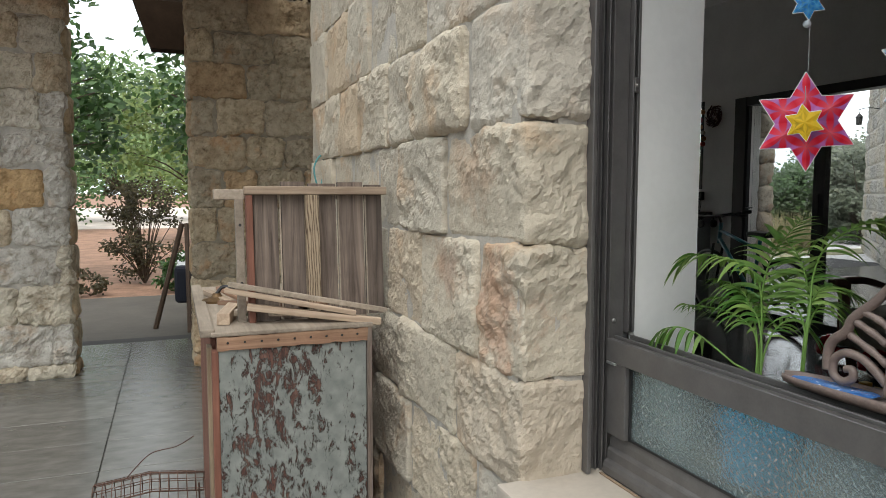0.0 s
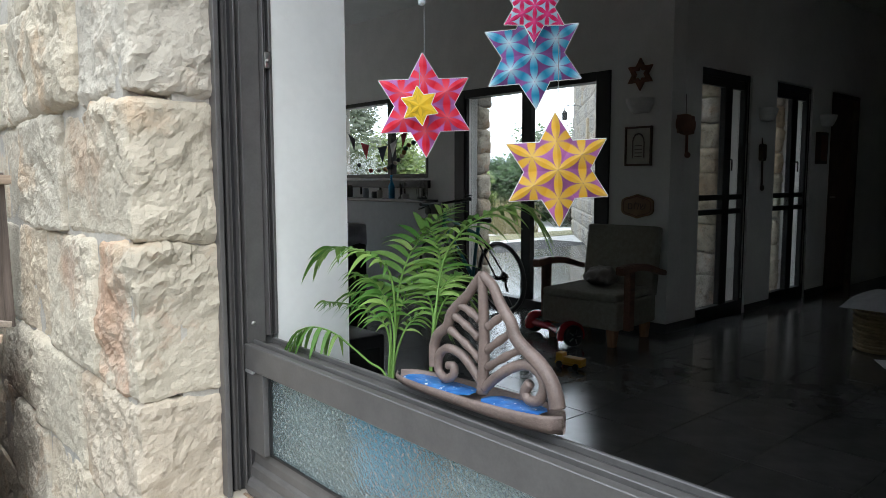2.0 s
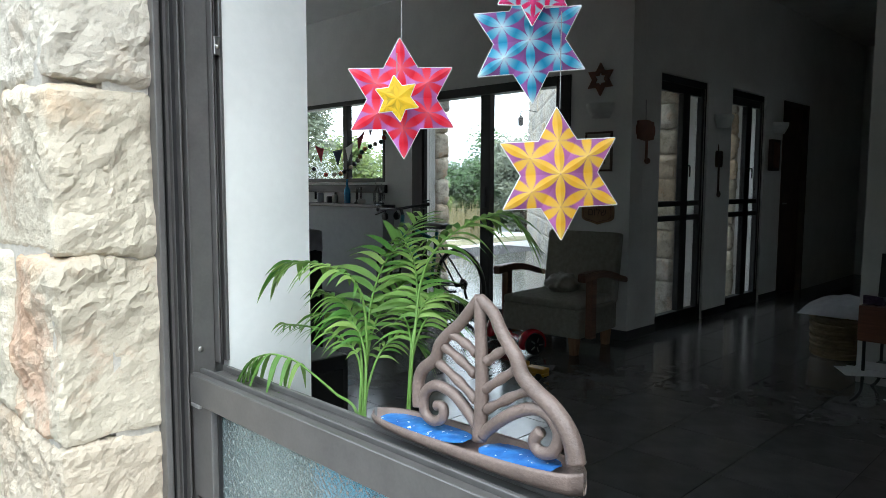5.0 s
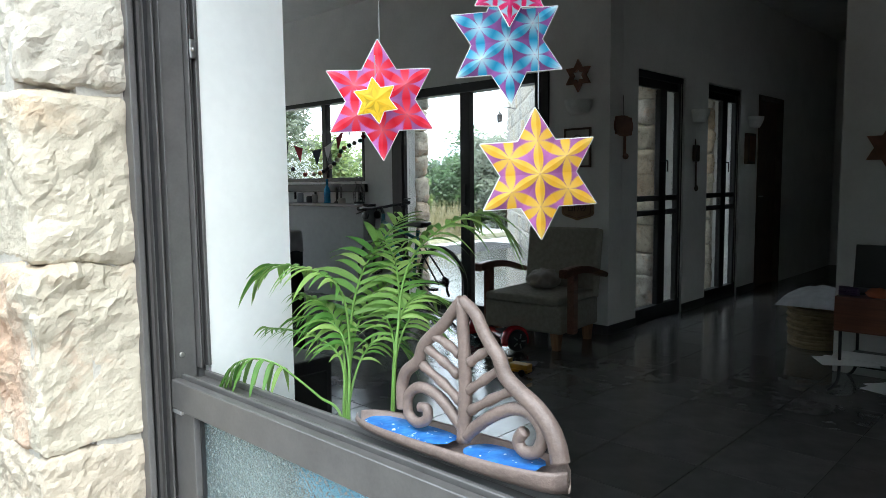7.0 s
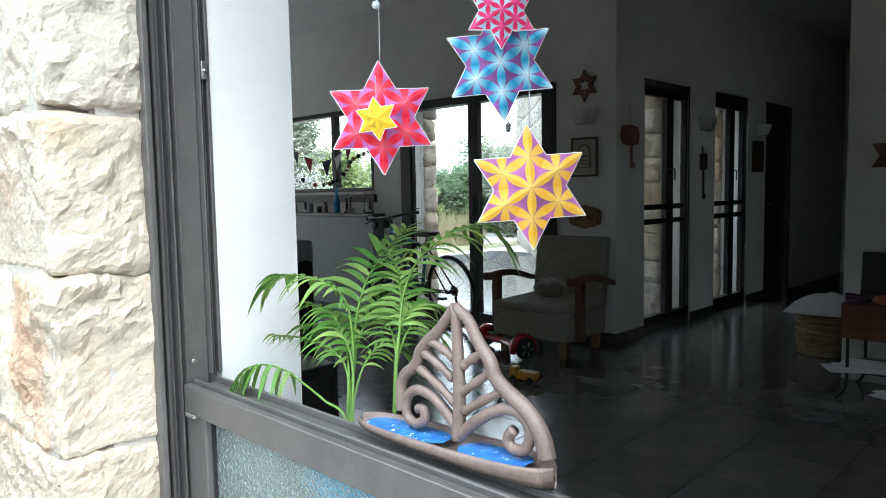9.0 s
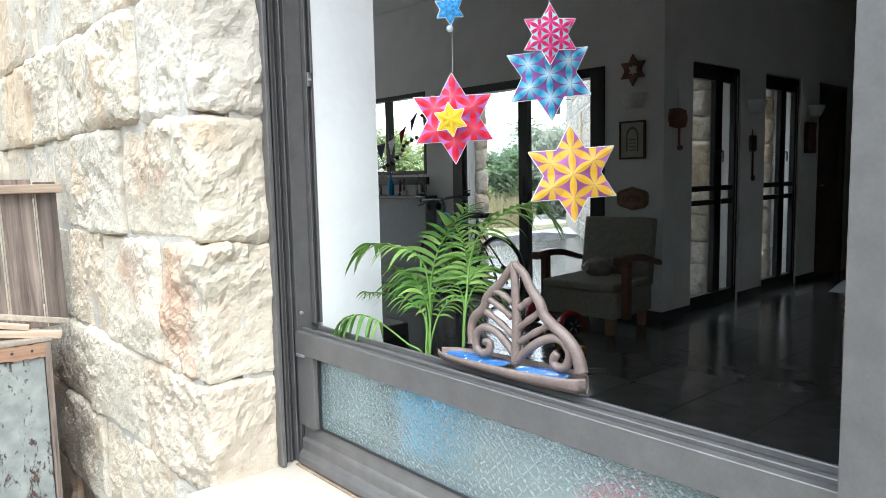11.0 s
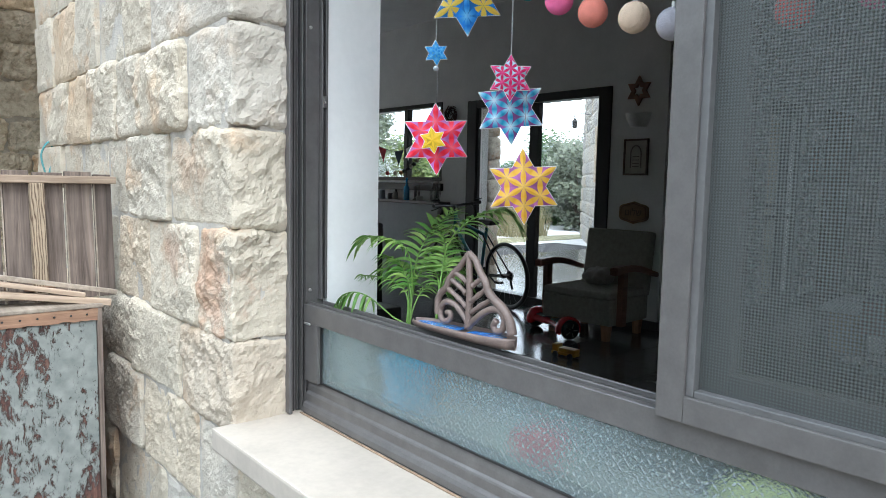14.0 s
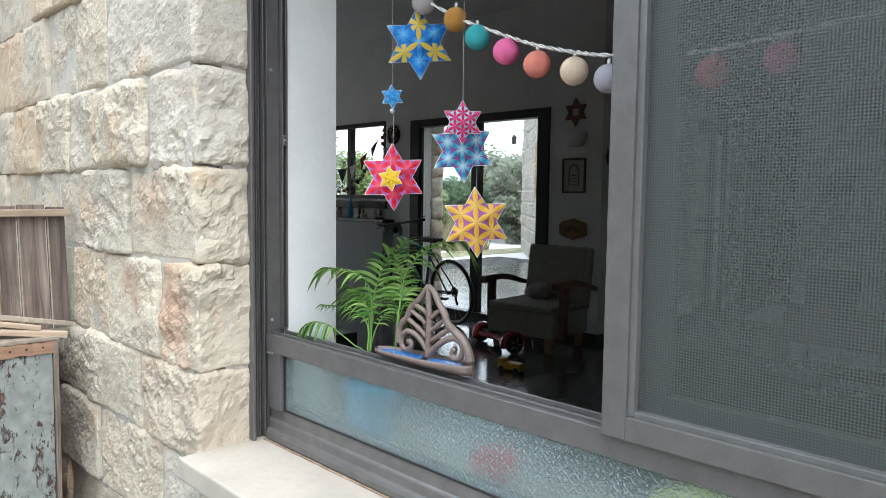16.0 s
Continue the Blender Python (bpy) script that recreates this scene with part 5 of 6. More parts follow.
ph = thing("headphones", pose(5.345, 5.985, 0.80, 0, 0, 90), "black headphones hanging beside the counter end", "headphones")
part("band", tube([(0, 0.085 * math.cos(a), 0.1 + 0.095 * math.sin(a)) for a in [math.pi * k / 12 for k in range(13)]], 0.007, 6), M_BLACK, ph)
for s in (-1, 1):
    b = lathe([(0.02, -0.02), (0.042, -0.012), (0.042, 0.012), (0.03, 0.02)], 18)
    bmesh.ops.transform(b, matrix=pose(0, s * 0.085, 0.08, 90, 0, 0), verts=b.verts)
    part("ear_cup", b, M_BLACK, ph)

# ---- kitchen counter and what stands on it ----
M_COUNTER = plain("grey painted counter", (0.34, 0.345, 0.35), 0.6, var=0.05)
ct = thing("kitchen_counter", pose(5.265, 6.025, -0.06), "tall grey kitchen counter under the window", "counter")
part("base", box(0.015, 0.02, 0, 0.182, 3.70, 1.023, 0.004), M_COUNTER, ct)
part("worktop", box(0.0, 0.0, 1.0235, 0.184, 3.72, 1.063, 0.006), plain("dark worktop", (0.05, 0.048, 0.045), 0.3), ct)


def bottle(x, y, prof, m, label, name="bottle"):
    t = thing(name, pose(5.325, 0.13 + (y - 0.13) * 4.981 / (x - 0.344), 1.0035), label, name.replace("_", " "))
    part("body", lathe(prof, 18), m, t, "", True)
    return t


bottle(5.10, 6.44, [(0.036, 0), (0.038, 0.01), (0.038, 0.15), (0.014, 0.20), (0.013, 0.27), (0.016, 0.275), (0.014, 0.28)], plain("blue bottle glass", (0.02, 0.22, 0.45), 0.1), "slim bright blue glass bottle on the counter")
for x, y, h, r, c, nm in ((5.1, 6.95, 0.12, 0.04, (0.25, 0.27, 0.30), "jar"), (5.12, 6.78, 0.08, 0.05, (0.05, 0.05, 0.055), "mug"), (5.05, 6.6, 0.10, 0.035, (0.35, 0.33, 0.30), "jar"), (5.12, 6.30, 0.18, 0.02, (0.04, 0.035, 0.03), "candlestick"),
                          (5.12, 6.22, 0.20, 0.02, (0.04, 0.035, 0.03), "candlestick"), (5.0, 7.15, 0.16, 0.045, (0.07, 0.06, 0.05), "jar"), (5.05, 6.12, 0.06, 0.045, (0.5, 0.48, 0.45), "cup"), (5.0, 7.35, 0.10, 0.04, (0.4, 0.4, 0.42), "mug")):
    prof = [(r * 0.8, 0), (r, 0.01), (r, h * 0.8), (r * 0.85, h), (r * 0.7, h)] if nm != "candlestick" else [(r * 1.6, 0), (r * 1.5, 0.01), (r * 0.35, 0.03), (r * 0.5, h * 0.4), (r * 0.35, h * 0.75), (r * 0.9, h * 0.85), (r * 0.5, h)]
    bottle(x, y, prof, plain("glaze " + nm + str(round(y, 2)), c, 0.3), "small " + ("dark candlestick" if nm == "candlestick" else "glazed " + nm) + " standing on the kitchen counter", nm)
lan = thing("wire_lantern", pose(5.33, 6.17, 1.0035), "small wire lantern on the kitchen counter", "lantern")
part("base", lathe([(0.06, 0), (0.06, 0.02), (0.055, 0.022)], 16), M_BLACK, lan)
for k in range(8):
    a = math.tau * k / 8
    part("bar", tube(curve_pts([(0.055 * math.cos(a), 0.055 * math.sin(a), 0.02), (0.06 * math.cos(a), 0.06 * math.sin(a), 0.12), (0.015 * math.cos(a), 0.015 * math.sin(a), 0.21)], 4), 0.003, 5), M_BLACK, lan)
part("ring", tube([(0.05 * math.cos(math.tau * k / 16), 0, 0.25 + 0.05 * math.sin(math.tau * k / 16)) for k in range(17)], 0.003, 5), M_BLACK, lan)
sf = thing("window_shelf_rack", pose(5.395, 6.15, 1.20), "slim dark rail along the kitchen window", "shelf")
part("board", box(0, -0.0, -0.07, 0.045, 1.9, 0.02, 0.002), M_FRAME, sf)
for k in range(5):
    part("bracket", box(0.02, 0.1 + k * 0.42, -0.16, 0.04, 0.12 + k * 0.42, 0.0), M_FRAME, sf)
# dark appliance with a towel
ap = thing("oven", pose(2.857, 4.59, -0.06), "dark kitchen oven with a towel over its rail", "oven")
part("body", box(0, 0, 0, 0.6, 0.6, 0.925, 0.006), plain("black enamel", (0.015, 0.016, 0.018), 0.3), ap)
part("rail", tube([(-0.03, 0.05, 0.80), (-0.03, 0.55, 0.80)], 0.01, 8), M_STEEL, ap)
tw = thing("tea_towel", pose(3.08, 4.59, 0.866), "pale tea towel draped over the edge of the dark oven top", "towel")
b = bmesh.new()
rows = []
for i in range(11):
    xx = 0.01 + 0.36 * i / 10
    wave = 0.006 * math.sin(i * 1.9)
    rows.append([b.verts.new(p) for p in ((xx, 0.30, 0.004), (xx, 0.14, 0.008 + wave * 0.3), (xx, 0.015, 0.008), (xx, -0.008, -0.004), (xx + wave, -0.014 + wave, -0.07), (xx + wave, -0.016 - wave, -0.15 + 0.012 * math.sin(i)))])
for r0, r1 in zip(rows, rows[1:]):
    for j in range(5):
        b.faces.new((r0[j], r1[j], r1[j + 1], r0[j + 1]))
bmesh.ops.solidify(b, geom=b.faces[:], thickness=0.003)
part("cloth", b, plain("pale towel", (0.55, 0.55, 0.56), 0.9, bmp=0.2), tw, "", True)

# ---- bunting and felt balls across the kitchen window ----
bt = thing("bunting", pose(5.33, 6.0, 0), "string of small red, navy and white pennants", "bunting")
line = curve_pts([(0, 1.9, 1.95), (0, 1.45, 1.72), (0, 1.02, 1.618), (0, 0.82, 1.634), (0, 0.61, 1.712), (0, 0.415, 1.82), (0, 0.20, 1.97), (0, 0.10, 2.10)], 10)
part("string", tube(line, 0.003, 5), M_BLACK, bt)
for y0, y1, c in ((1.66, 1.50, (0.05, 0.05, 0.07)), (1.38, 1.20, (0.42, 0.03, 0.05)), (1.02, 0.825, (0.03, 0.05, 0.08)), (0.77, 0.61, (0.75, 0.74, 0.72)), (0.55, 0.41, (0.33, 0.03, 0.05)), (0.34, 0.19, (0.09, 0.045, 0.07))):
    p = min(line, key=lambda v: abs(v.y - y0)).copy()
    q = min(line, key=lambda v: abs(v.y - y1)).copy()
    p.y, q.y = y0, y1
    side = (q - p).normalized()
    tip = (p + q) / 2 + Vector((0, side.z * 0.6 - 0.05, -1)).normalized() * 0.19
    b = bmesh.new()
    f = [b.verts.new(v) for v in (p, (p + q) / 2, q, tip)]
    g2 = [b.verts.new(v.co + Vector((0.003, 0, 0))) for v in f]
    b.faces.new(f)
    b.faces.new(g2[::-1])
    for k in range(4):
        b.faces.new((f[k], g2[k], g2[(k + 1) % 4], f[(k + 1) % 4]))
    part("pennant", b, plain("pennant cloth %.2f" % y0, c, 0.9), bt)
pm = thing("felt_ball_garland", pose(5.35, 6.0, 0), "garland of small coloured felt balls", "garland")
line = curve_pts([(0, 1.9, 1.6), (0, 1.3, 1.36), (0, 0.95, 1.345), (0, 0.79, 1.383), (0, 0.66, 1.44), (0, 0.54, 1.52), (0, 0.47, 1.61), (0, 0.30, 1.66), (0, 0.12, 1.71), (0, 0.09, 1.82), (0, 0.15, 1.95), (0, 0.10, 2.10)], 8)
part("string", tube(line, 0.002, 4), M_BLACK, pm)
for i in range(2, len(line), 4):
    c = random.choice(((0.35, 0.05, 0.04), (0.05, 0.10, 0.08), (0.5, 0.42, 0.32), (0.05, 0.05, 0.06), (0.42, 0.20, 0.08), (0.30, 0.06, 0.08)))
    key = "felt %d%d%d" % tuple(int(v * 100) for v in c)
    part("felt_ball", ball(0.027, line[i], 2), bpy.data.materials.get(key) or plain(key, c, 0.95), pm, "", True)
# ---- things on the walls ----
def hexagram(r, thick, hole=0.0):
    b = bmesh.new()
    pts = [((r if k % 2 == 0 else r / math.sqrt(3)) * math.cos(radians(90 + 30 * k)), (r if k % 2 == 0 else r / math.sqrt(3)) * math.sin(radians(90 + 30 * k))) for k in range(12)]
    inner = [(x * hole, y * hole) for x, y in pts]
    def at(x, y, d):
        return b.verts.new((-d, -x, y))
    fo, fi = [at(x, y, thick) for x, y in pts], [at(x, y, thick) for x, y in inner]
    bo, bi = [at(x, y, 0) for x, y in pts], [at(x, y, 0) for x, y in inner]
    for k in range(12):
        j = (k + 1) % 12
        for q in ((fo[k], fo[j], fi[j], fi[k]), (bo[k], bi[k], bi[j], bo[j]), (fo[k], bo[k], bo[j], fo[j]), (fi[k], fi[j], bi[j], bi[k])):
            b.faces.new(q)
    return b


M_PLAQUE = plain("brown painted plaque", (0.20, 0.09, 0.055), 0.7, var=0.25)
ws = thing("star_plaque", pose(5.449, 3.425, 2.097), "open brown six-pointed star plaque on the wall", "plaque")
part("star", hexagram(0.135, 0.02, 0.45), M_PLAQUE, ws)
fr = thing("framed_picture", pose(5.449, 3.4265, 1.502), "small dark-framed print with an arch design", "picture")
for z0, z1, y0, y1 in ((-0.165, -0.148, -0.130, 0.130), (0.148, 0.165, -0.130, 0.130), (-0.148, 0.148, -0.130, -0.114), (-0.148, 0.148, 0.114, 0.130)):
    part("frame", box(-0.022, y0, z0, 0, y1, z1, 0.003), M_WOOD_DARK, fr)
part("mount", box(-0.010, -0.114, -0.148, -0.002, 0.114, 0.148), plain("cream mount", (0.45, 0.42, 0.36), 0.8), fr)
part("arch", tube([(-0.012, 0.055 * math.cos(a), 0.03 + 0.075 * math.sin(a)) for a in [math.pi * k / 10 for k in range(11)]], 0.006, 5), plain("print line", (0.14, 0.11, 0.10), 0.8), fr)
for y in (-0.055, 0.055):
    part("print_line", box(-0.0125, y - 0.006, -0.10, -0.0098, y + 0.006, 0.03), bpy.data.materials["print line"], fr)
for k in range(4):
    part("print_line", box(-0.0125, -0.035, -0.09 + k * 0.03, -0.0098, 0.035, -0.082 + k * 0.03), bpy.data.materials["print line"], fr)
wp = thing("welcome_plaque", pose(5.449, 3.4215, 0.995), "scalloped brown plaque with a painted word", "plaque")
b = bmesh.new()
outl = []
for k in range(48):
    a = math.tau * k / 48
    cx, cy = (abs(math.cos(a)) ** 0.45) * (1 if math.cos(a) >= 0 else -1), (abs(math.sin(a)) ** 0.45) * (1 if math.sin(a) >= 0 else -1)
    ogee = 0.024 * math.exp(-((cx / 0.35) ** 2)) * (1 if cy > 0 else -1) if abs(cy) > 0.8 else 0.0
    outl.append((0.155 * cx * (1 - 0.06 * math.exp(-((abs(cx) - 0.93) ** 2 + (abs(cy) - 0.93) ** 2) / 0.03)), 0.079 * cy + ogee))
f, g2 = [b.verts.new((-0.02, -x, y)) for x, y in outl], [b.verts.new((0, -x, y)) for x, y in outl]
b.faces.new(f)
b.faces.new(g2[::-1])
for k in range(48):
    b.faces.new((f[k], g2[k], g2[(k + 1) % 48], f[(k + 1) % 48]))
part("board", b, plain("ochre plaque", (0.28, 0.17, 0.09), 0.7, var=0.2), wp)
part("border", tube([(-0.021, -x * 0.86, y * 0.82) for x, y in outl + outl[:1]], 0.004, 5, caps=False), M_PLAQUE, wp)
txt = bpy.data.curves.new("word", "FONT")
txt.body, txt.size, txt.extrude, txt.align_x, txt.align_y = "\u05dd\u05d5\u05dc\u05e9", 0.085, 0.001, "CENTER", "CENTER"
txt.materials.append(M_WOOD_DARK)
word = new("word", txt)
word.parent = wp
word.matrix_basis = pose(-0.0225, 0, 0, 90, 0, -90)


def wall_hanging(x, z, plaque):
    t = thing("wall_hanging", pose(x, 3.129, z), "small brown wooden hanging on a cord" if plaque else "dark key-shaped wall hanging with a tassel", "wall hanging")
    if plaque:
        part("cord", tube([(0, -0.01, 0.08), (0, -0.006, 0.25)], 0.003, 5), M_BLACK, t)
        outline = []
        for k in range(40):
            a = math.tau * k / 40
            r = 1 + 0.05 * math.cos(8 * a)
            cx, cy = abs(math.cos(a)) ** 0.5 * (1 if math.cos(a) >= 0 else -1), abs(math.sin(a)) ** 0.5 * (1 if math.sin(a) >= 0 else -1)
            outline.append((0.138 * r * cx, 0.082 * r * cy))
        b = bmesh.new()
        f, g2 = [b.verts.new((p, -0.018, q)) for p, q in outline], [b.verts.new((p, -0.001, q)) for p, q in outline]
        b.faces.new(f)
        b.faces.new(g2[::-1])
        for k in range(40):
            b.faces.new((f[k], g2[k], g2[(k + 1) % 40], f[(k + 1) % 40]))
        part("board", b, M_PLAQUE, t, "scalloped brown board")
        part("tail", tube([(0.02, -0.01, -0.085), (0.02, -0.01, -0.24)], 0.012, 6), M_PLAQUE, t)
        part("tail_end", ball(0.026, (0.02, -0.02, -0.25), 2), M_PLAQUE, t)
    else:
        part("palm_shape", box(-0.05, -0.016, -0.10, 0.05, -0.001, 0.06, 0.03, 3), M_WOOD_DARK, t)
        part("hook", tube([(0, -0.01, 0.05), (0, -0.006, 0.12)], 0.006, 5), M_WOOD_DARK, t)
        part("tail", tube([(0.012, -0.01, -0.10), (0.018, -0.01, -0.36)], 0.010, 6), M_WOOD_DARK, t)
        part("tassel", ball(0.02, (0.018, -0.015, -0.36), 2, (1, 1, 1.6)), M_WOOD_DARK, t)
wall_hanging(5.655, 1.675, True)
wall_hanging(7.06, 1.50, False)
cb2 = thing("key_cabinet", pose(8.44, 3.129, 1.56), "narrow dark wooden key cabinet on the hall wall", "cabinet")
part("case", box(-0.11, -0.05, -0.17, 0.11, -0.001, 0.17, 0.006), M_WOOD_DARK, cb2)
part("panel", box(-0.08, -0.054, -0.14, 0.08, -0.050, 0.14, 0.002), M_PLAQUE, cb2)
M_LAMP = plain("white plaster sconce", (0.7, 0.7, 0.68), 0.8)


def sconce(m, group="wall lamps"):
    t = thing("wall_lamp", m, "unlit white half-bowl wall lamp", "wall lamp", group)
    b = bmesh.new()
    rows = []
    for i in range(6):
        z, r = -0.06 + 0.024 * i, 0.125 * (0.62 + 0.38 * math.sin(math.pi / 2 * (i + 0.1) / 5.1))
        rows.append([b.verts.new((r * math.cos(math.pi + math.pi * k / 14), r * math.sin(math.pi + math.pi * k / 14), z)) for k in range(15)])
    for a, c in zip(rows, rows[1:]):
        for k in range(14):
            b.faces.new((a[k], a[k + 1], c[k + 1], c[k]))
    b.faces.new(rows[0][::-1])
    part("bowl", b, M_LAMP, t, "", True)
    part("plate", box(-0.05, -0.012, -0.06, 0.05, -0.001, 0.06, 0.004), M_LAMP, t)
sconce(pose(5.449, 3.415, 1.835, 0, 0, -90))
sconce(pose(7.09, 3.129, 1.84))
sconce(pose(8.55, 3.129, 1.86))
wreath = thing("straw_wreath", pose(5.449, 6.02, 2.02), "dark dried straw wreath on the wall", "wreath")
b = bmesh.new()
for k in range(90):
    a = math.tau * k / 90
    r = 0.10 * random.random() ** 0.5 + 0.01
    p = Vector((-0.02 + random.uniform(-0.015, 0.01), r * math.cos(a), r * math.sin(a)))
    tube([p, p + Vector((random.uniform(-0.02, 0.0), -0.06 * math.sin(a), 0.06 * math.cos(a)))], 0.005, 4, b)
part("straw", b, plain("dried straw", (0.07, 0.03, 0.028), 0.9), wreath)
baseb = box(5.436, 3.118, -0.06, 5.449, 3.70, 0.02, 0.002)
box(5.436, 5.74, -0.06, 5.449, 9.8, 0.02, 0.002, bm=baseb)
box(5.4495, 3.118, -0.06, 5.92, 3.1295, 0.02, 0.002, bm=baseb)
box(6.83, 3.118, -0.06, 7.36, 3.1295, 0.02, 0.002, bm=baseb)
box(8.22, 3.118, -0.06, 8.735, 3.1295, 0.02, 0.002, bm=baseb)
setting("baseboard", baseb, plain("dark skirting tile", (0.04, 0.04, 0.042), 0.4), "dark tile skirting along the walls", "baseboard")

# ---- ottoman, side table, laptop, papers ----
ot = thing("basket_stool", pose(6.225, 1.735, -0.0600) @ Matrix.Scale(1.049, 4), "woven basket stool with a pale cushion on top", "stool")
b = bmesh.new()
for i in range(13):
    z = 0.018 + i * 0.0235
    tube([((0.24 + 0.012 * math.sin(i * 3.0)) * math.cos(math.tau * k / 28), (0.19 + 0.012 * math.sin(i * 3.0)) * math.sin(math.tau * k / 28), z) for k in range(29)], 0.0155, 6, b, caps=False)
part("weave", b, plain("woven straw", (0.22, 0.16, 0.085), 0.9, var=0.25), ot, "", True)
part("lining", lathe([(0.17, 0.0), (0.18, 0.295)], 20), M_WOOD_DARK, ot)
pl = thing("pillow", pose(6.204, 1.704, 0.2599) @ Matrix.Scale(1.049, 4), "crumpled pale grey pillow lying on the basket stool", "pillow")
b = box(-0.30, -0.25, 0.0, 0.30, 0.25, 0.13, 0.0)
bmesh.ops.subdivide_edges(b, edges=b.edges[:], cuts=15, use_grid_fill=True)
for v in b.verts:
    u, w2 = v.co.x / 0.30, v.co.y / 0.25
    dome = max(0.0, (1 - u * u) * (1 - w2 * w2)) ** 0.45
    v.co.z = v.co.z * dome + 0.016 * noise.noise(Vector((v.co.x * 9, v.co.y * 14, 2.0))) * dome + 0.012 * (1 - dome)
    v.co.z = max(0.0, v.co.z)
part("cover", b, plain("pale pillow cloth", (0.42, 0.42, 0.44), 0.9, bmp=0.2), pl, "", True)
tb = thing("side_table", pose(4.955, 0.623, -0.0600) @ Matrix.Scale(1.049, 4), "small reddish wooden box table on thin iron legs", "table")
part("drawer_box", box(0.0, 0.0, 0.355, 0.45, 0.66, 0.555, 0.006), wood_mat("reddish table timber", (0.12, 0.035, 0.018), (0.27, 0.095, 0.045), axis=1, rough=0.4), tb)
for x in (0.03, 0.42):
    for y in (0.03, 0.63):
        part("leg", tube(curve_pts([(x, y, 0.355), (x, y, 0.10), (x - 0.01 if x < 0.2 else x + 0.01, y + (0.02 if y > 0.3 else -0.02), 0.03), (x - 0.03 if x < 0.2 else x + 0.03, y + (0.05 if y > 0.3 else -0.05), 0.0)], 6), 0.009, 8), M_BLACK, tb)
part("shelf", box(0.02, 0.02, 0.158, 0.43, 0.64, 0.168), M_BLACK, tb)
lp = thing("laptop", pose(5.081, 0.943, 0.5226) @ Matrix.Scale(1.049, 4), "black laptop standing open on the side table", "laptop")
part("base", box(0, 0, 0, 0.22, 0.34, 0.015, 0.004), M_BLACK, lp)
b = box(0, 0, 0, 0.01, 0.34, 0.26, 0.003)
bmesh.ops.transform(b, matrix=pose(0.21, 0, 0.012, 0, 8, 0), verts=b.verts)
part("screen_lid", b, M_BLACK, lp)
cb = thing("coiled_cable", pose(5.008, 1.252, 0.5226) @ Matrix.Scale(1.049, 4), "tangled dark purple cable on the side table", "cable")
part("coil", tube([(0.04 * math.cos(k * 0.7) * (1 + 0.2 * math.sin(k)), 0.05 * math.sin(k * 0.7), 0.006 + (0.004 * k) % 0.045) for k in range(40)], 0.006, 5), plain("purple cable", (0.06, 0.03, 0.08), 0.5), cb)
cl = thing("crumpled_cloth", pose(5.039, 1.106, 0.5226) @ Matrix.Scale(1.049, 4), "small crumpled orange-brown cloth on the side table", "cloth")
b = ball(0.05, (0, 0, 0.022), 3, (1.0, 1.2, 0.6))
for v in b.verts:
    v.co += v.co.normalized() * 0.014 * noise.noise(v.co * 45)
    v.co.z = max(0.0, v.co.z)
part("cloth", b, plain("orange-brown cloth", (0.40, 0.13, 0.06), 0.9), cl, "", True)
for i, (x, y, rz, z) in enumerate(((4.976, 1.064, 14, 0.1167), (5.018, 1.011, -10, 0.1219), (4.966, 1.074, 32, 0.1272), (5.039, 1.043, 4, 0.1324), (5.333, 0.854, 50, -0.0590), (5.312, 0.896, 70, -0.0540))):
    pp = thing("paper_sheets", pose(x, y, z, 0, 0, rz), "stack of white paper sheets by the table", "paper", "papers by the table")
    part("paper", box(0, 0, 0, 0.21, 0.297, 0.004, 0.0005, 1), M_PAPER, pp)
sp1 = thing("star_plaque", pose(5.449, 1.16, 1.41), "solid brown six-pointed star plaque on the partition", "plaque")
part("star", hexagram(0.15, 0.02, 0.02), M_PLAQUE, sp1)
tp = thing("wall_panel", pose(5.449, 1.02, 1.95), "small teal painted panel on the partition", "panel")
part("board", box(-0.018, -0.12, -0.13, -0.001, 0.10, 0.13, 0.004), plain("teal panel paint", (0.03, 0.20, 0.20), 0.6), tp)
spk = thing("loudspeaker", pose(1.10, 1.43, -0.06), "tall black floor loudspeaker beside the window reveal", "loudspeaker")
part("case", box(0, 0, 0.01, 0.21, 0.32, 0.89, 0.006), M_BLACK, spk)
part("grille", box(0.02, -0.008, 0.08, 0.19, 0.001, 0.86, 0.003), plain("black speaker cloth", (0.008, 0.008, 0.008), 0.95), spk)
part("plinth", box(-0.01, -0.01, 0, 0.22, 0.33, 0.012), M_BLACK, spk)

# ---- courtyard ----
wl_lan = thing("wall_lantern", pose(10.90, 8.67, 2.35) @ Matrix.Scale(0.62, 4), "small dark metal lantern on a wall bracket", "lantern")
part("cage", lathe([(0.06, 0.0), (0.075, 0.02), (0.085, 0.20), (0.10, 0.22), (0.03, 0.30), (0.008, 0.33)], 6), plain("dark lantern metal", (0.05, 0.05, 0.05), 0.5, 0.5), wl_lan)
part("hook", tube(curve_pts([(0, 0, 0.33), (0.0, 0.0, 0.42), (0.15, -0.15, 0.46), (0.34, -0.34, 0.42)], 5), 0.012, 6), bpy.data.materials["dark lantern metal"], wl_lan)


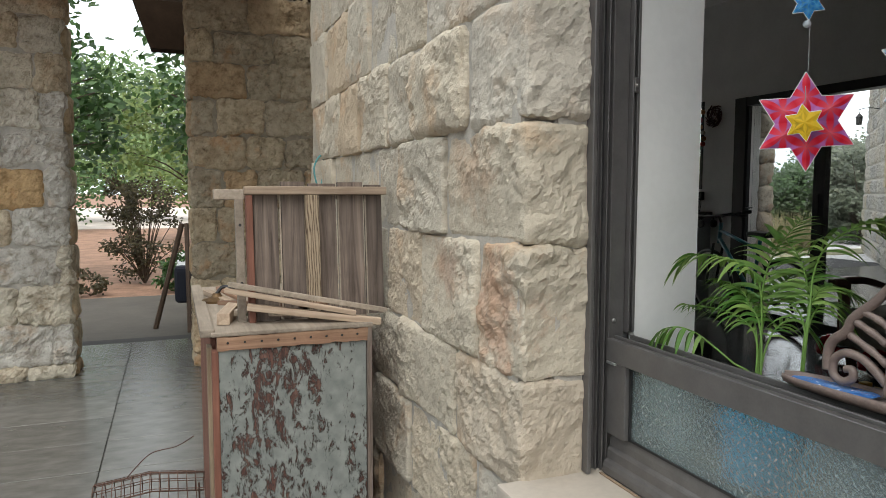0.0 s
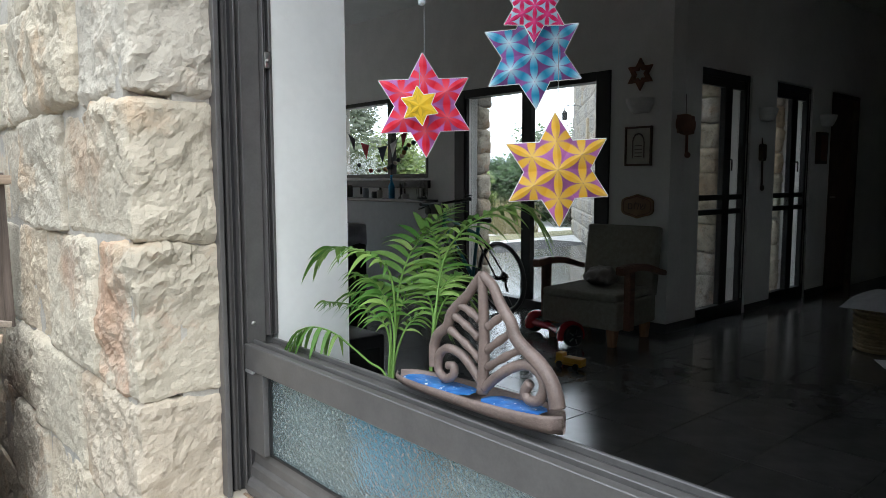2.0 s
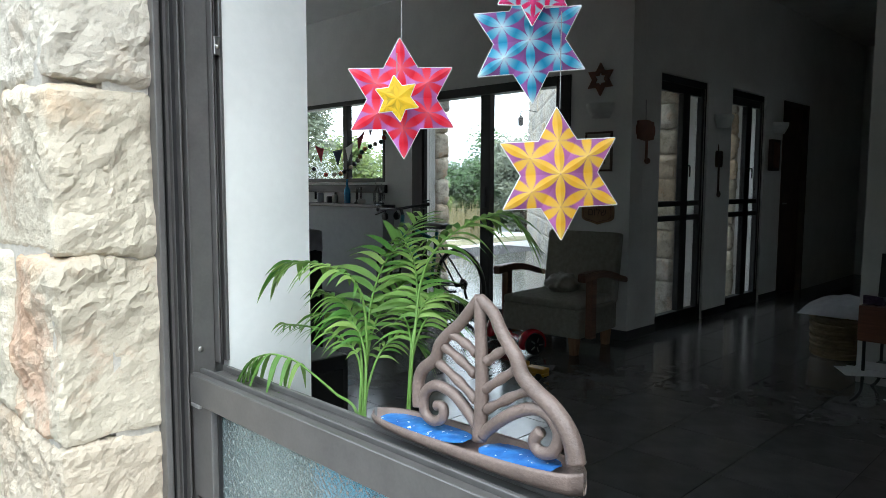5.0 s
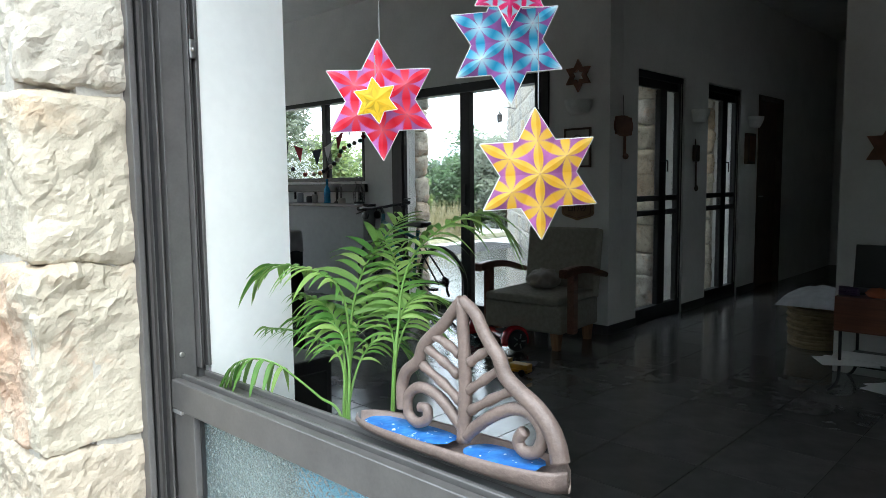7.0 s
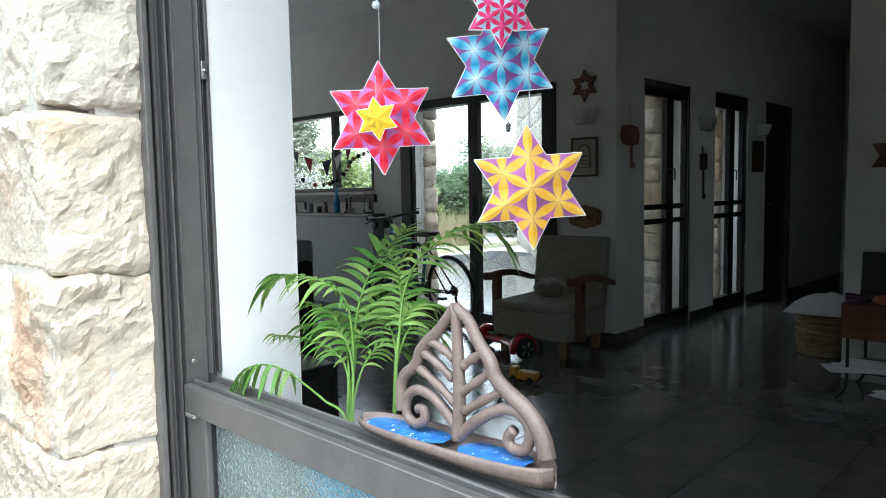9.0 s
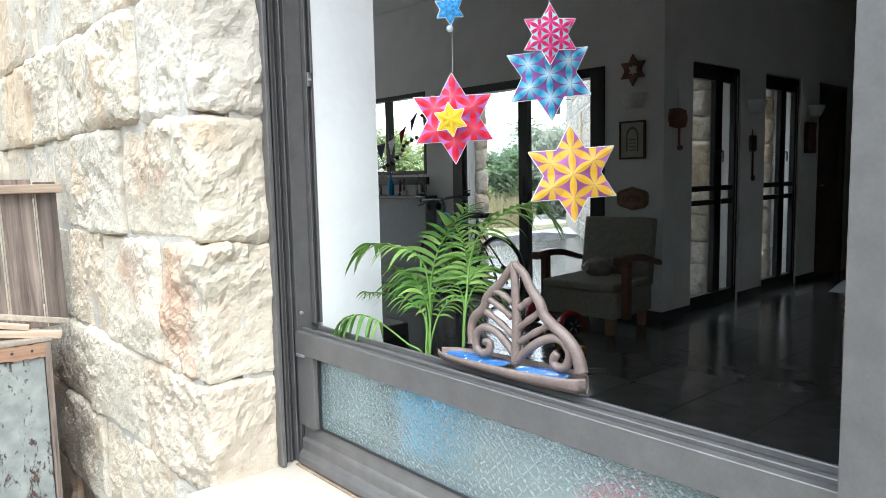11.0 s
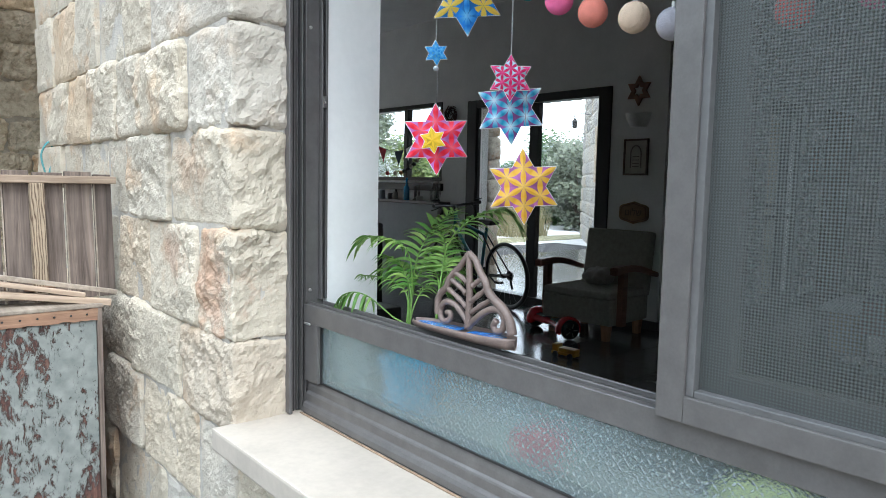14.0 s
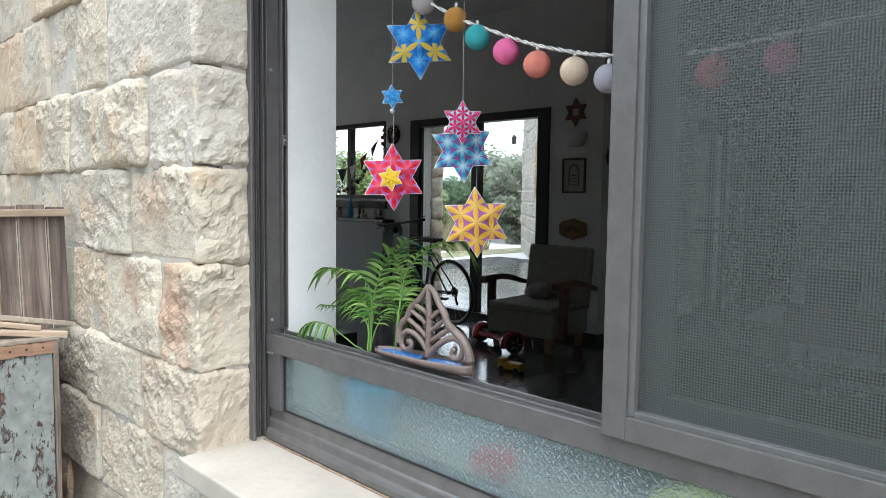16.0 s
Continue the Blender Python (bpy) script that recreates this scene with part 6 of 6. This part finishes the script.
# ---- plants outdoors ----
M_BARK = plain("grey-brown bark", (0.10, 0.075, 0.055), 0.95, var=0.3, scale=10, bmp=0.6)
# the pale set has distance haze mixed into its green
M_LEAF = {k: leaf_mat("foliage " + k, a, b) for k, a, b in (("deep", (0.03, 0.075, 0.02), (0.085, 0.17, 0.045)), ("fresh", (0.12, 0.19, 0.05), (0.27, 0.34, 0.11)), ("grey", (0.12, 0.15, 0.10), (0.23, 0.26, 0.18)), ("bronze", (0.05, 0.045, 0.02), (0.10, 0.08, 0.035)), ("pale", (0.15, 0.24, 0.09), (0.32, 0.43, 0.18)), ("straw", (0.22, 0.20, 0.10), (0.38, 0.34, 0.20)))}


def leaves(centres, per, size, rnd, flat=0.8):
    """Folded leaves scattered through loose clumps."""
    vs, fs = [], []
    for c, r in centres:
        for _ in range(per):
            d = Vector((rnd.gauss(0, 1), rnd.gauss(0, 1), rnd.gauss(0, flat)))
            p = c + d.normalized() * r * rnd.random() ** 0.45
            u = Vector((rnd.gauss(0, 1), rnd.gauss(0, 1), rnd.gauss(-0.3, 0.6))).normalized()
            w = u.orthogonal().normalized() * size * rnd.uniform(0.25, 0.4)
            ln = u * size * rnd.uniform(0.7, 1.3)
            i = len(vs)
            vs += [p, p + ln * 0.5 + w, p + ln, p + ln * 0.5 - w]
            fs += [(i, i + 1, i + 2), (i, i + 2, i + 3)]
    me = bpy.data.meshes.new("crown")
    me.from_pydata([tuple(v) for v in vs], [], fs)
    return me


def tree(name, x, y, h, spread, clumps, per, size, leaf, label, seed, z=-0.12, low=0.35):
    rnd = random.Random(seed)
    t = thing(name, pose(x, y, z), label, "tree" if name == "tree" else "shrub")
    bm = bmesh.new()
    top = Vector((rnd.uniform(-0.1, 0.1) * h, rnd.uniform(-0.1, 0.1) * h, h * 0.75))
    if name == "tree":
        tube(curve_pts([(0, 0, 0), top * 0.5 + Vector((0.04 * h, 0, 0)), top], 5), [0.035 * h * (1 - 0.07 * i) for i in range(11)], 8, bm)
    cs = []
    for k in range(clumps):
        a, f = rnd.uniform(0, math.tau), rnd.random()
        hz = h * (low + (1 - low) * rnd.random())
        rr = spread * (0.25 + 0.75 * f ** 0.6) * (1.05 - 0.55 * abs(hz / h - 0.6))
        c = Vector((rr * math.cos(a), rr * math.sin(a), hz))
        s = top * min(1, hz / h) * 0.7 if name == "tree" else Vector((0, 0, 0))
        tube(curve_pts([s, s.lerp(c, 0.5) + Vector((0, 0, 0.06 * h)), c], 3), [0.010 * h, 0.008 * h, 0.006 * h, 0.005 * h, 0.004 * h, 0.003 * h, 0.002 * h], 5, bm)
        cs.append((c, spread * rnd.uniform(0.22, 0.40)))
    part("trunk", bm, M_BARK, t)
    me = leaves(cs, per, size, rnd)
    me.materials.append(M_LEAF[leaf])
    ob = new("crown", me)
    ob.parent = t
    return t


# seen past the porch
tree("shrub", -0.40, 11.0, 1.50, 0.52, 40, 80, 0.055, "bronze", "twiggy bronze-green shrub in the planting bed", 3, low=0.10)
tree("tree", 1.30, 12.2, 5.4, 1.9, 44, 100, 0.15, "deep", "leafy dark green tree overhanging the path", 4, low=0.30)
tree("tree", -2.35, 10.8, 5.0, 1.5, 34, 120, 0.14, "deep", "tree with hanging leafy branches beside the porch", 5, low=0.34)
tree("tree", -1.9, 34.0, 6.4, 3.6, 70, 170, 0.24, "pale", "soft light green tree in the garden behind, paled for haze", 6, low=0.30)
tree("tree", 0.9, 20.0, 3.9, 2.0, 60, 150, 0.14, "fresh", "light green tree in the garden behind", 7, low=0.30)
tree("tree", -4.6, 26.0, 5.5, 3.0, 40, 90, 0.18, "deep", "broad dark green tree in the garden behind", 8, low=0.12)
tree("shrub", -1.55, 9.75, 0.55, 0.28, 12, 60, 0.05, "fresh", "small green plant at the path edge", 9, low=0.2)
tree("shrub", 0.05, 9.9, 0.45, 0.30, 12, 60, 0.06, "deep", "low dark green plant at the path edge", 10, low=0.2)
tree("shrub", -1.0, 9.85, 0.30, 0.22, 10, 50, 0.05, "bronze", "low reddish ground plant at the path edge", 11, low=0.2)
# seen through the sliding door and the kitchen window
for i, (x, y, h, s, leaf, nm) in enumerate(((16.8, 15.8, 1.9, 1.0, "deep", "shrub"), (18.0, 15.6, 2.1, 1.3, "deep", "shrub"), (18.5, 14.0, 2.6, 1.5, "grey", "shrub"), (19.5, 13.2, 3.0, 1.6, "grey", "shrub"), (16.2, 12.6, 2.4, 1.0, "grey", "shrub"), (15.0, 16.0, 1.7, 1.0, "fresh", "shrub"),
                                            (13.0, 18.0, 2.4, 1.5, "fresh", "shrub"), (11.2, 15.0, 2.3, 1.3, "fresh", "shrub"), (8.9, 13.8, 3.4, 1.3, "grey", "tree"), (12.6, 15.4, 2.0, 1.2, "fresh", "shrub"), (21.0, 17.0, 3.0, 2.0, "deep", "shrub"))):
    tree(nm, x, y, h, s, 64, 170, 0.13, leaf, {"deep": "dense dark green bush beyond the courtyard", "grey": "soft grey-green foliage beyond the courtyard", "fresh": "light green foliage beyond the courtyard"}[leaf], 20 + i, low=0.08)
gr = thing("grass_clump", pose(13.0, 12.0, -0.085), "clump of dry pale ornamental grass", "grass")
rnd = random.Random(77)
bm = bmesh.new()
for k in range(420):
    a, r = rnd.uniform(0, math.tau), rnd.random() ** 0.5 * 0.5
    p = Vector((r * math.cos(a) * 1.6, r * math.sin(a), 0))
    q = p + Vector((rnd.gauss(0, 0.16), rnd.gauss(0, 0.16), rnd.uniform(0.5, 1.0)))
    w = Vector((0.008, -0.008, 0))
    bm.faces.new([bm.verts.new(v) for v in (p - w, p + w, q)])
part("blades", bm, M_LEAF["straw"], gr)
lawn = box(9.5, 10.6, -0.084, 16.5, 11.6, -0.076)
setting("lawn", lawn, plain("thin grass", (0.26, 0.25, 0.15), 0.95, var=0.35, scale=6), "thin strip of grass beyond the courtyard", "lawn")
# the unseen garden side, mirrored in the panes; added trees also block low light
setting("gravel_path", box(-8.5, 1.2, -0.3, -4.6, 5.2, -0.10, 0.01), M_CONCRETE, "pale gravel patch in the garden", "path")
for i, (x, y, h, s) in enumerate(((-13.0, 6.5, 6.0, 2.8), (-10.5, 9.5, 6.5, 2.8), (-14.0, 1.5, 4.6, 2.6), (-7.5, 12.5, 6.5, 2.6), (-13.5, -4.0, 5.6, 2.8), (-10.0, -1.0, 5.0, 2.4), (-10.5, 3.5, 5.2, 2.4), (-11.0, -8.0, 5.5, 2.8))):
    tree("tree", x, y, h, s, 54, 120, 0.20, "deep", "broad dark green unseen garden tree, added for reflections and to block low light", 50 + i, low=0.06)
hill = bmesh.new()
rows = []
for i in range(61):
    a = radians(-5 + 100 * i / 60)
    hh = 16 + 9 * noise.noise(Vector((i * 0.11, 3.3, 0))) + 3 * noise.noise(Vector((i * 0.5, 1.3, 0)))
    rows.append([hill.verts.new((d * math.sin(a), d * math.cos(a), z)) for d, z in ((260, -2), (300, hh * 0.7), (330, hh), (380, hh * 0.9))])
for a, b in zip(rows, rows[1:]):
    for k in range(3):
        hill.faces.new((a[k], b[k], b[k + 1], a[k + 1]))
setting("backdrop", hill, plain("hazy far hills", (0.50, 0.56, 0.62), 1.0, var=0.05, scale=0.05), "pale hazy hills in the distance", "backdrop", True)

# ---- stones, tiles: the pieces of walls and floors ----
def patch_mat(name, rust, centre, size, amount=1.0, soft=0.25):
    """Limestone with one broad rusty stain of its own shape."""
    m = M_STONE.copy()
    m.name = name
    n, l = m.node_tree.nodes, m.node_tree.links
    b = n["Principled BSDF"]
    old = b.inputs["Base Color"].links[0].from_socket
    tc = n.new("ShaderNodeTexCoord")
    mp = n.new("ShaderNodeMapping")
    mp.inputs["Location"].default_value = [-c / s for c, s in zip(centre, size)]
    mp.inputs["Scale"].default_value = [1 / s for s in size]
    l.new(tc.outputs["Object"], mp.inputs[0])
    ln = n.new("ShaderNodeVectorMath")
    ln.operation = "LENGTH"
    l.new(mp.outputs[0], ln.inputs[0])
    nz = tex(n, l, tc, 16, 8, 0.7)
    add = n.new("ShaderNodeMath")
    add.operation = "MULTIPLY_ADD"
    add.inputs[1].default_value = 2.4
    l.new(nz.outputs[0], add.inputs[0])
    l.new(ln.outputs["Value"], add.inputs[2])
    r = ramp(n, l, add.outputs[0], [(0.0, (amount,)), (0.70, (amount,)), (0.72 + soft, (0.0,))])
    e = n.new("ShaderNodeMath")
    e.operation, e.inputs[1].default_value = "MULTIPLY", 0.5
    l.new(add.outputs[0], e.inputs[0])
    l.new(e.outputs[0], r.inputs[0])
    tone = ramp(n, l, tex(n, l, tc, 45, 5).outputs[0], [(0.35, tuple(v * 0.72 for v in rust)), (0.65, rust)])
    l.new(mixc(n, l, r.outputs[0], old, tone.outputs[0]), b.inputs["Base Color"])
    return m


M_P1 = patch_mat("red-stained limestone", (0.52, 0.31, 0.21), (-0.06, 0.035, 0.0), (0.26, 0.17, 0.28), 0.62)
M_P2 = patch_mat("pink-stained limestone", (0.49, 0.34, 0.235), (-0.05, 0.06, 0.03), (0.14, 0.22, 0.16), 0.6)
M_P3 = patch_mat("blush-stained limestone", (0.44, 0.28, 0.20), (-0.05, -0.02, 0.06), (0.14, 0.16, 0.14), 0.55)

mortar = bmesh.new()
box(0.6520, 1.262, -0.2, 0.724, 3.40, 3.2, bm=mortar)
box(0.6605, -4.0, -0.2, 0.724, 1.262, 0.57, bm=mortar)
box(0.70, -4.0, 2.2, 0.724, 1.262, 3.2, bm=mortar)
box(0.70, -4.0, 0.57, 0.724, -1.06, 2.2, bm=mortar)
box(0.7245, 1.2385, 0.631, 0.7905, 1.262, 2.2, bm=mortar)
part("mortar", mortar, M_MORTAR, wall_west, "grey-beige mortar bed")
seed = 0
for z0, z1, joints in ((-0.10, 0.34, (1.24, 1.72, 2.25, 2.8, 3.45)), (0.34, 0.60, (1.24, 1.455, 1.935, 2.32, 2.75, 3.45)), (0.60, 0.833, (1.24, 1.585, 2.03, 2.45, 2.9, 3.45)),
                       (0.833, 1.108, (1.24, 1.449, 1.835, 2.175, 2.6, 3.0, 3.45)), (1.108, 1.358, (1.24, 1.645, 2.02, 2.28, 2.64, 2.95, 3.45)), (1.358, 1.612, (1.24, 1.512, 1.905, 2.145, 2.50, 2.80, 3.2, 3.45)),
                       (1.612, 1.912, (1.24, 1.80, 2.08, 2.36, 2.66, 3.08, 3.45)), (1.912, 2.2, (1.24, 1.62, 2.12, 2.52, 3.0, 3.45)), (2.2, 2.5, (1.24, 1.7, 2.3, 2.9, 3.45)), (2.5, 2.8, (1.24, 1.9, 2.5, 3.45))):
    for y0, y1 in zip(joints, joints[1:]):
        seed += 1
        rnd = random.Random(seed)
        quoin = y0 == 1.24
        near = y0 < 2.3 and 0.3 < z0 < 1.95
        bulge = (z0, y0) == (1.358, 1.512)
        g = rnd.uniform(0.005, 0.009)
        if quoin:
            sx, cx = 0.150, 0.722
        else:
            sx, cx = 0.10, 0.697 + rnd.uniform(-0.016, 0.006) - (0.012 if bulge else 0.0)
        ya, yb = (1.232 if quoin else y0 + g * 1.5), y1 - g * 1.5
        z0g, z1g = z0 + g * 0.6, z1 - g * 0.6
        bm = rock(sx, yb - ya, z1g - z0g, 0.0072 if near else 0.022, 0.034 if bulge else rnd.choice((0.008, 0.011, 0.016)), rnd.choice((0.013, 0.016, 0.020)), seed, ("+x",))
        m = M_STONE_PALE if quoin else M_STONE
        if quoin and z0 == 0.833:
            m = M_P1
        elif quoin and z0 == 1.108:
            m = M_P2
        elif z0 == 0.833 and y0 == 1.449:
            m = M_P3
        ob = part("stone", bm, m, wall_west)
        ob.location = (cx, (ya + yb) / 2, (z0 + z1) / 2)
for z0, z1, st in ((-0.10, 0.34, 0.2), (0.34, 0.573, 0.0)):
    y = 1.236
    while y > -1.3:
        seed += 1
        rnd = random.Random(seed)
        w = rnd.uniform(0.3, 0.48)
        bm = rock(0.10, w - 0.012, z1 - z0 - 0.01, 0.02, 0.03, 0.02, seed)
        part("stone", bm, M_STONE, wall_west).location = (0.70, y - w / 2, (z0 + z1) / 2)
        y -= w


Z = (-0.08, 0.026, 0.312, 0.584, 0.839, 1.10, 1.375, 1.617, 1.88, 2.13, 2.36, 2.62)
pil = setting("wall_pillar", box(-1.8, 5.356, -0.2, -0.67, 5.66, 2.62), M_MORTAR, "limestone pier at the porch edge", "wall")
# lifted base tone stands in for daylight on passage wall and door jambs
M_STONE_MID = stone_mat("daylight-lifted limestone", (0.60, 0.555, 0.47), (0.62, 0.46, 0.30), (0.60, 0.58, 0.54), 0.5, 2.0)
M_STONE_PIER = stone_mat("pier limestone", (0.56, 0.515, 0.43), (0.56, 0.475, 0.36), (0.57, 0.55, 0.51), 0.5, 2.2)
M_STONE_OCHRE = stone_mat("ochre-stained limestone", (0.50, 0.37, 0.22), (0.50, 0.33, 0.17), (0.52, 0.42, 0.29), 0.8, 2.4)
M_STONE_YARD = stone_mat("courtyard limestone", (0.40, 0.385, 0.35), (0.42, 0.37, 0.30), (0.36, 0.355, 0.34), 0.1)


def front_stones(wall, y, courses, joints, mat_, seed0, ochre=()):
    k = seed0
    for row, ((z0, z1), js) in enumerate(zip(zip(courses, courses[1:]), joints)):
        for col, (a, b) in enumerate(zip(js, js[1:])):
            k += 1
            ob = part("stone", rock(b - a - 0.020, 0.12, z1 - z0 - 0.020, 0.013, 0.034, 0.042, k, ("+y",)), M_STONE_OCHRE if (row, col) in ochre else mat_, wall)
            ob.location = ((a + b) / 2, y + 0.045, (z0 + z1) / 2)


front_stones(pil, 5.35, Z, ((-1.8, -1.3, -0.95, -0.65), (-1.8, -1.35, -0.78, -0.65), (-1.8, -1.45, -0.98, -0.65), (-1.8, -1.3, -0.73, -0.65), (-1.8, -1.4, -1.0, -0.65), (-1.8, -1.3, -0.79, -0.65), (-1.8, -1.5, -1.02, -0.65),
                                  (-1.8, -1.3, -0.80, -0.65), (-1.8, -1.4, -0.82, -0.65), (-1.8, -1.3, -0.9, -0.65), (-1.8, -1.4, -0.65)), M_STONE_PIER, 900, ((5, 1),))
# pier sides use the shade-darkened stone, the front the paler one
for (z0, z1) in zip(Z, Z[1:]):
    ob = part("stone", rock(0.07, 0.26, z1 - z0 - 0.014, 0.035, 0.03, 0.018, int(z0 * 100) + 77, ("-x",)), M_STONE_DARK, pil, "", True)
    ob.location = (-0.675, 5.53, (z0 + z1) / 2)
back = setting("wall_back", box(0.16, 5.356, -0.2, 2.4, 5.72, 2.62), plain("brown-grey mortar", (0.30, 0.26, 0.20), 0.95, var=0.2, scale=20, bmp=0.5), "daylight-lifted limestone wall closing the porch", "wall")
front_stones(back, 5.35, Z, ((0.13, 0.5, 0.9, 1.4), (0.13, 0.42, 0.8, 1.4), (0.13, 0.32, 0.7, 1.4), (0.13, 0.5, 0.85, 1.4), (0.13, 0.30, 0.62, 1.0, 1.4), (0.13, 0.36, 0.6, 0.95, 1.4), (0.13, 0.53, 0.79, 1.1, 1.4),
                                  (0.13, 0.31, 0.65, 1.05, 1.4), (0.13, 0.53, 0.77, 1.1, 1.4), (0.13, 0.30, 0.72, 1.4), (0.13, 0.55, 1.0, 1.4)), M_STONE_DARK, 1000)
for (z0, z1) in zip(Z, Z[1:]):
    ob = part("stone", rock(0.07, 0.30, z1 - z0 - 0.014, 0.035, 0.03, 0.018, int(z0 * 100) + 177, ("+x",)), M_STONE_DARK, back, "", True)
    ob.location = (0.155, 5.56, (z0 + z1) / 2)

# outer leaf of the house wall and its stone jambs
outer = bmesh.new()
wall_with_holes("x", 5.652, 0.20, 3.42, 10, -0.1, 3.3, [(3.72, 5.66, -0.1, 2.2), HOLES_E[1]], outer)
wall_with_holes("y", 3.422, 0.25, 5.86, 12, -0.1, 3.3, HOLES_N[:2], outer)
wall_outer = setting("wall_courtyard_side", outer, M_MORTAR, "courtyard face of the house wall in limestone", "wall")
zz = [-0.08, 0.27, 0.5, 0.78, 1.02, 1.29, 1.52, 1.78, 2.02, 2.2]
for k, (z0, z1) in enumerate(zip(zz, zz[1:])):
    for j, (px, py, sx, sy, op) in enumerate(((6.83, 3.555, 0.09, 0.25, ("+x",)), (8.22, 3.555, 0.09, 0.25, ("+x",)), (5.755, 5.645, 0.20, 0.09, ("+y",)))):
        ob = part("stone", rock(sx, sy, z1 - z0 - 0.012, 0.035, 0.03, 0.04, 1300 + k * 3 + j, op), M_STONE_MID, wall_outer, "", True)
        ob.location = (px, py, (z0 + z1) / 2)
# diagonal courtyard wall
d = Vector((14.0 - 9.0, 10.9 - 6.25, 0))
ang = math.degrees(math.atan2(d.y, d.x))
garden = thing("wall_courtyard", pose(9.0, 6.25, 0, 0, 0, ang), "rock-faced limestone courtyard wall", "wall")
garden["kind"] = "structure"
part("core", box(0, -0.45, -0.1, d.length, 0.0, 3.6), M_MORTAR, garden)
protos = [rock(1.0, 0.09, 1.0, 0.125, 0.05, 0.03, 3000 + i, ("-y",)) for i in range(8)]
pmesh = []
for i, b in enumerate(protos):
    me = bpy.data.meshes.new("stone")
    b.to_mesh(me)
    b.free()
    me.materials.append(M_STONE_YARD)
    pmesh.append(me)


def coursed(wall, length, height, m, seed0, lo=0.26, hi=0.5, meshes=pmesh):
    rnd = random.Random(seed0)
    z = -0.05
    while z < height:
        h = rnd.uniform(0.28, 0.35)
        x = 0.0
        while x < length:
            w = rnd.uniform(lo, hi)
            ob = new("stone", rnd.choice(meshes))
            ob.parent = wall
            ob.matrix_basis = m @ pose(x + w / 2, -0.03, z + h / 2) @ Matrix.Diagonal((w - 0.02, 1, h - 0.02, 1))
            x += w
        z += h


wall_mesh = []
for me in pmesh:
    me = me.copy()
    me.materials.clear()
    me.materials.append(M_STONE)
    wall_mesh.append(me)
coursed(wall_west, 2.9, 3.1, pose(0.715, -1.07, 0, 0, 0, -90), 31, meshes=wall_mesh)
coursed(wall_west, 2.3, 0.85, pose(0.715, 1.24, 2.3, 0, 0, -90), 32, meshes=wall_mesh)
coursed(wall_west, 2.15, 0.3, pose(0.705, 3.4, 2.86, 0, 0, -90), 33, meshes=wall_mesh)
coursed(garden, d.length, 3.5, pose(0, 0, 0), 5)
coursed(garden, 0.45, 3.5, pose(d.length, 0.0, 0, 0, 0, -90), 6)
# no recess is cut: a darker block paints the slot's shade
part("niche", box(3.0, -0.02, 1.3, 3.28, 0.055, 2.4, 0.01), M_STONE_DARK, garden, "narrow dark block painting the shade of a slot in the wall")
garden2 = thing("wall_passage", pose(9.5, 3.62, 0, 0, 0, 90), "limestone wall facing the glazed doors", "wall")
garden2["kind"] = "structure"
part("core", box(0, -0.4, -0.1, 2.6, 0.0, 3.3), M_MORTAR, garden2)
# passage stones take the lifted tone to look daylit
bright_mesh = []
for me in pmesh:
    me = me.copy()
    me.materials.clear()
    me.materials.append(M_STONE_MID)
    bright_mesh.append(me)
coursed(garden2, 2.6, 3.2, pose(0, 0, 0), 8, meshes=bright_mesh)


def slab(w, l, h, gap=0.004, bev=0.003):
    b = box(-w / 2 + gap, -l / 2 + gap, -h, w / 2 - gap, l / 2 - gap, 0, bev, 1)
    me = bpy.data.meshes.new("tile")
    b.to_mesh(me)
    b.free()
    return me


paving = bpy.data.objects["pavement"]
me = slab(0.84, 0.42, 0.018, 0.0025, 0.001)
me.materials.append(M_PORCH)
for i in range(-5, 2):
    for j in range(-7, 16):
        x, y = -0.345 + 0.84 * (i + 0.5), 0.11 + 0.42 * (j + 0.5)
        if x - 0.42 > 0.70 or y > 6.5 or x < -3.6:
            continue
        ob = new("tile", me)
        ob.parent = paving
        ob.location = (x, y, -0.06 + random.uniform(-0.001, 0.001))
flo = bpy.data.objects["floor"]
me = slab(0.45, 0.45, 0.012, 0.0026, 0.0008)
me.materials.append(M_TILE)
rest = bmesh.new()
for i in range(24):
    for j in range(-9, 19):
        x, y = 1.09 + 0.45 * (i + 0.5), 0.08 + 0.45 * (j + 0.5)
        if x < 6.3 and 0.2 < y < 7.2:
            ob = new("tile", me)
            ob.parent = flo
            ob.location = (x, y, -0.06)
        else:
            vs = [rest.verts.new(p) for p in ((x - 0.2225, y - 0.2225, -0.06), (x + 0.2225, y - 0.2225, -0.06), (x + 0.2225, y + 0.2225, -0.06), (x - 0.2225, y + 0.2225, -0.06))]
            rest.faces.new(vs)
tagged(part("tiles", rest, M_TILE, flo), kind="stuff")
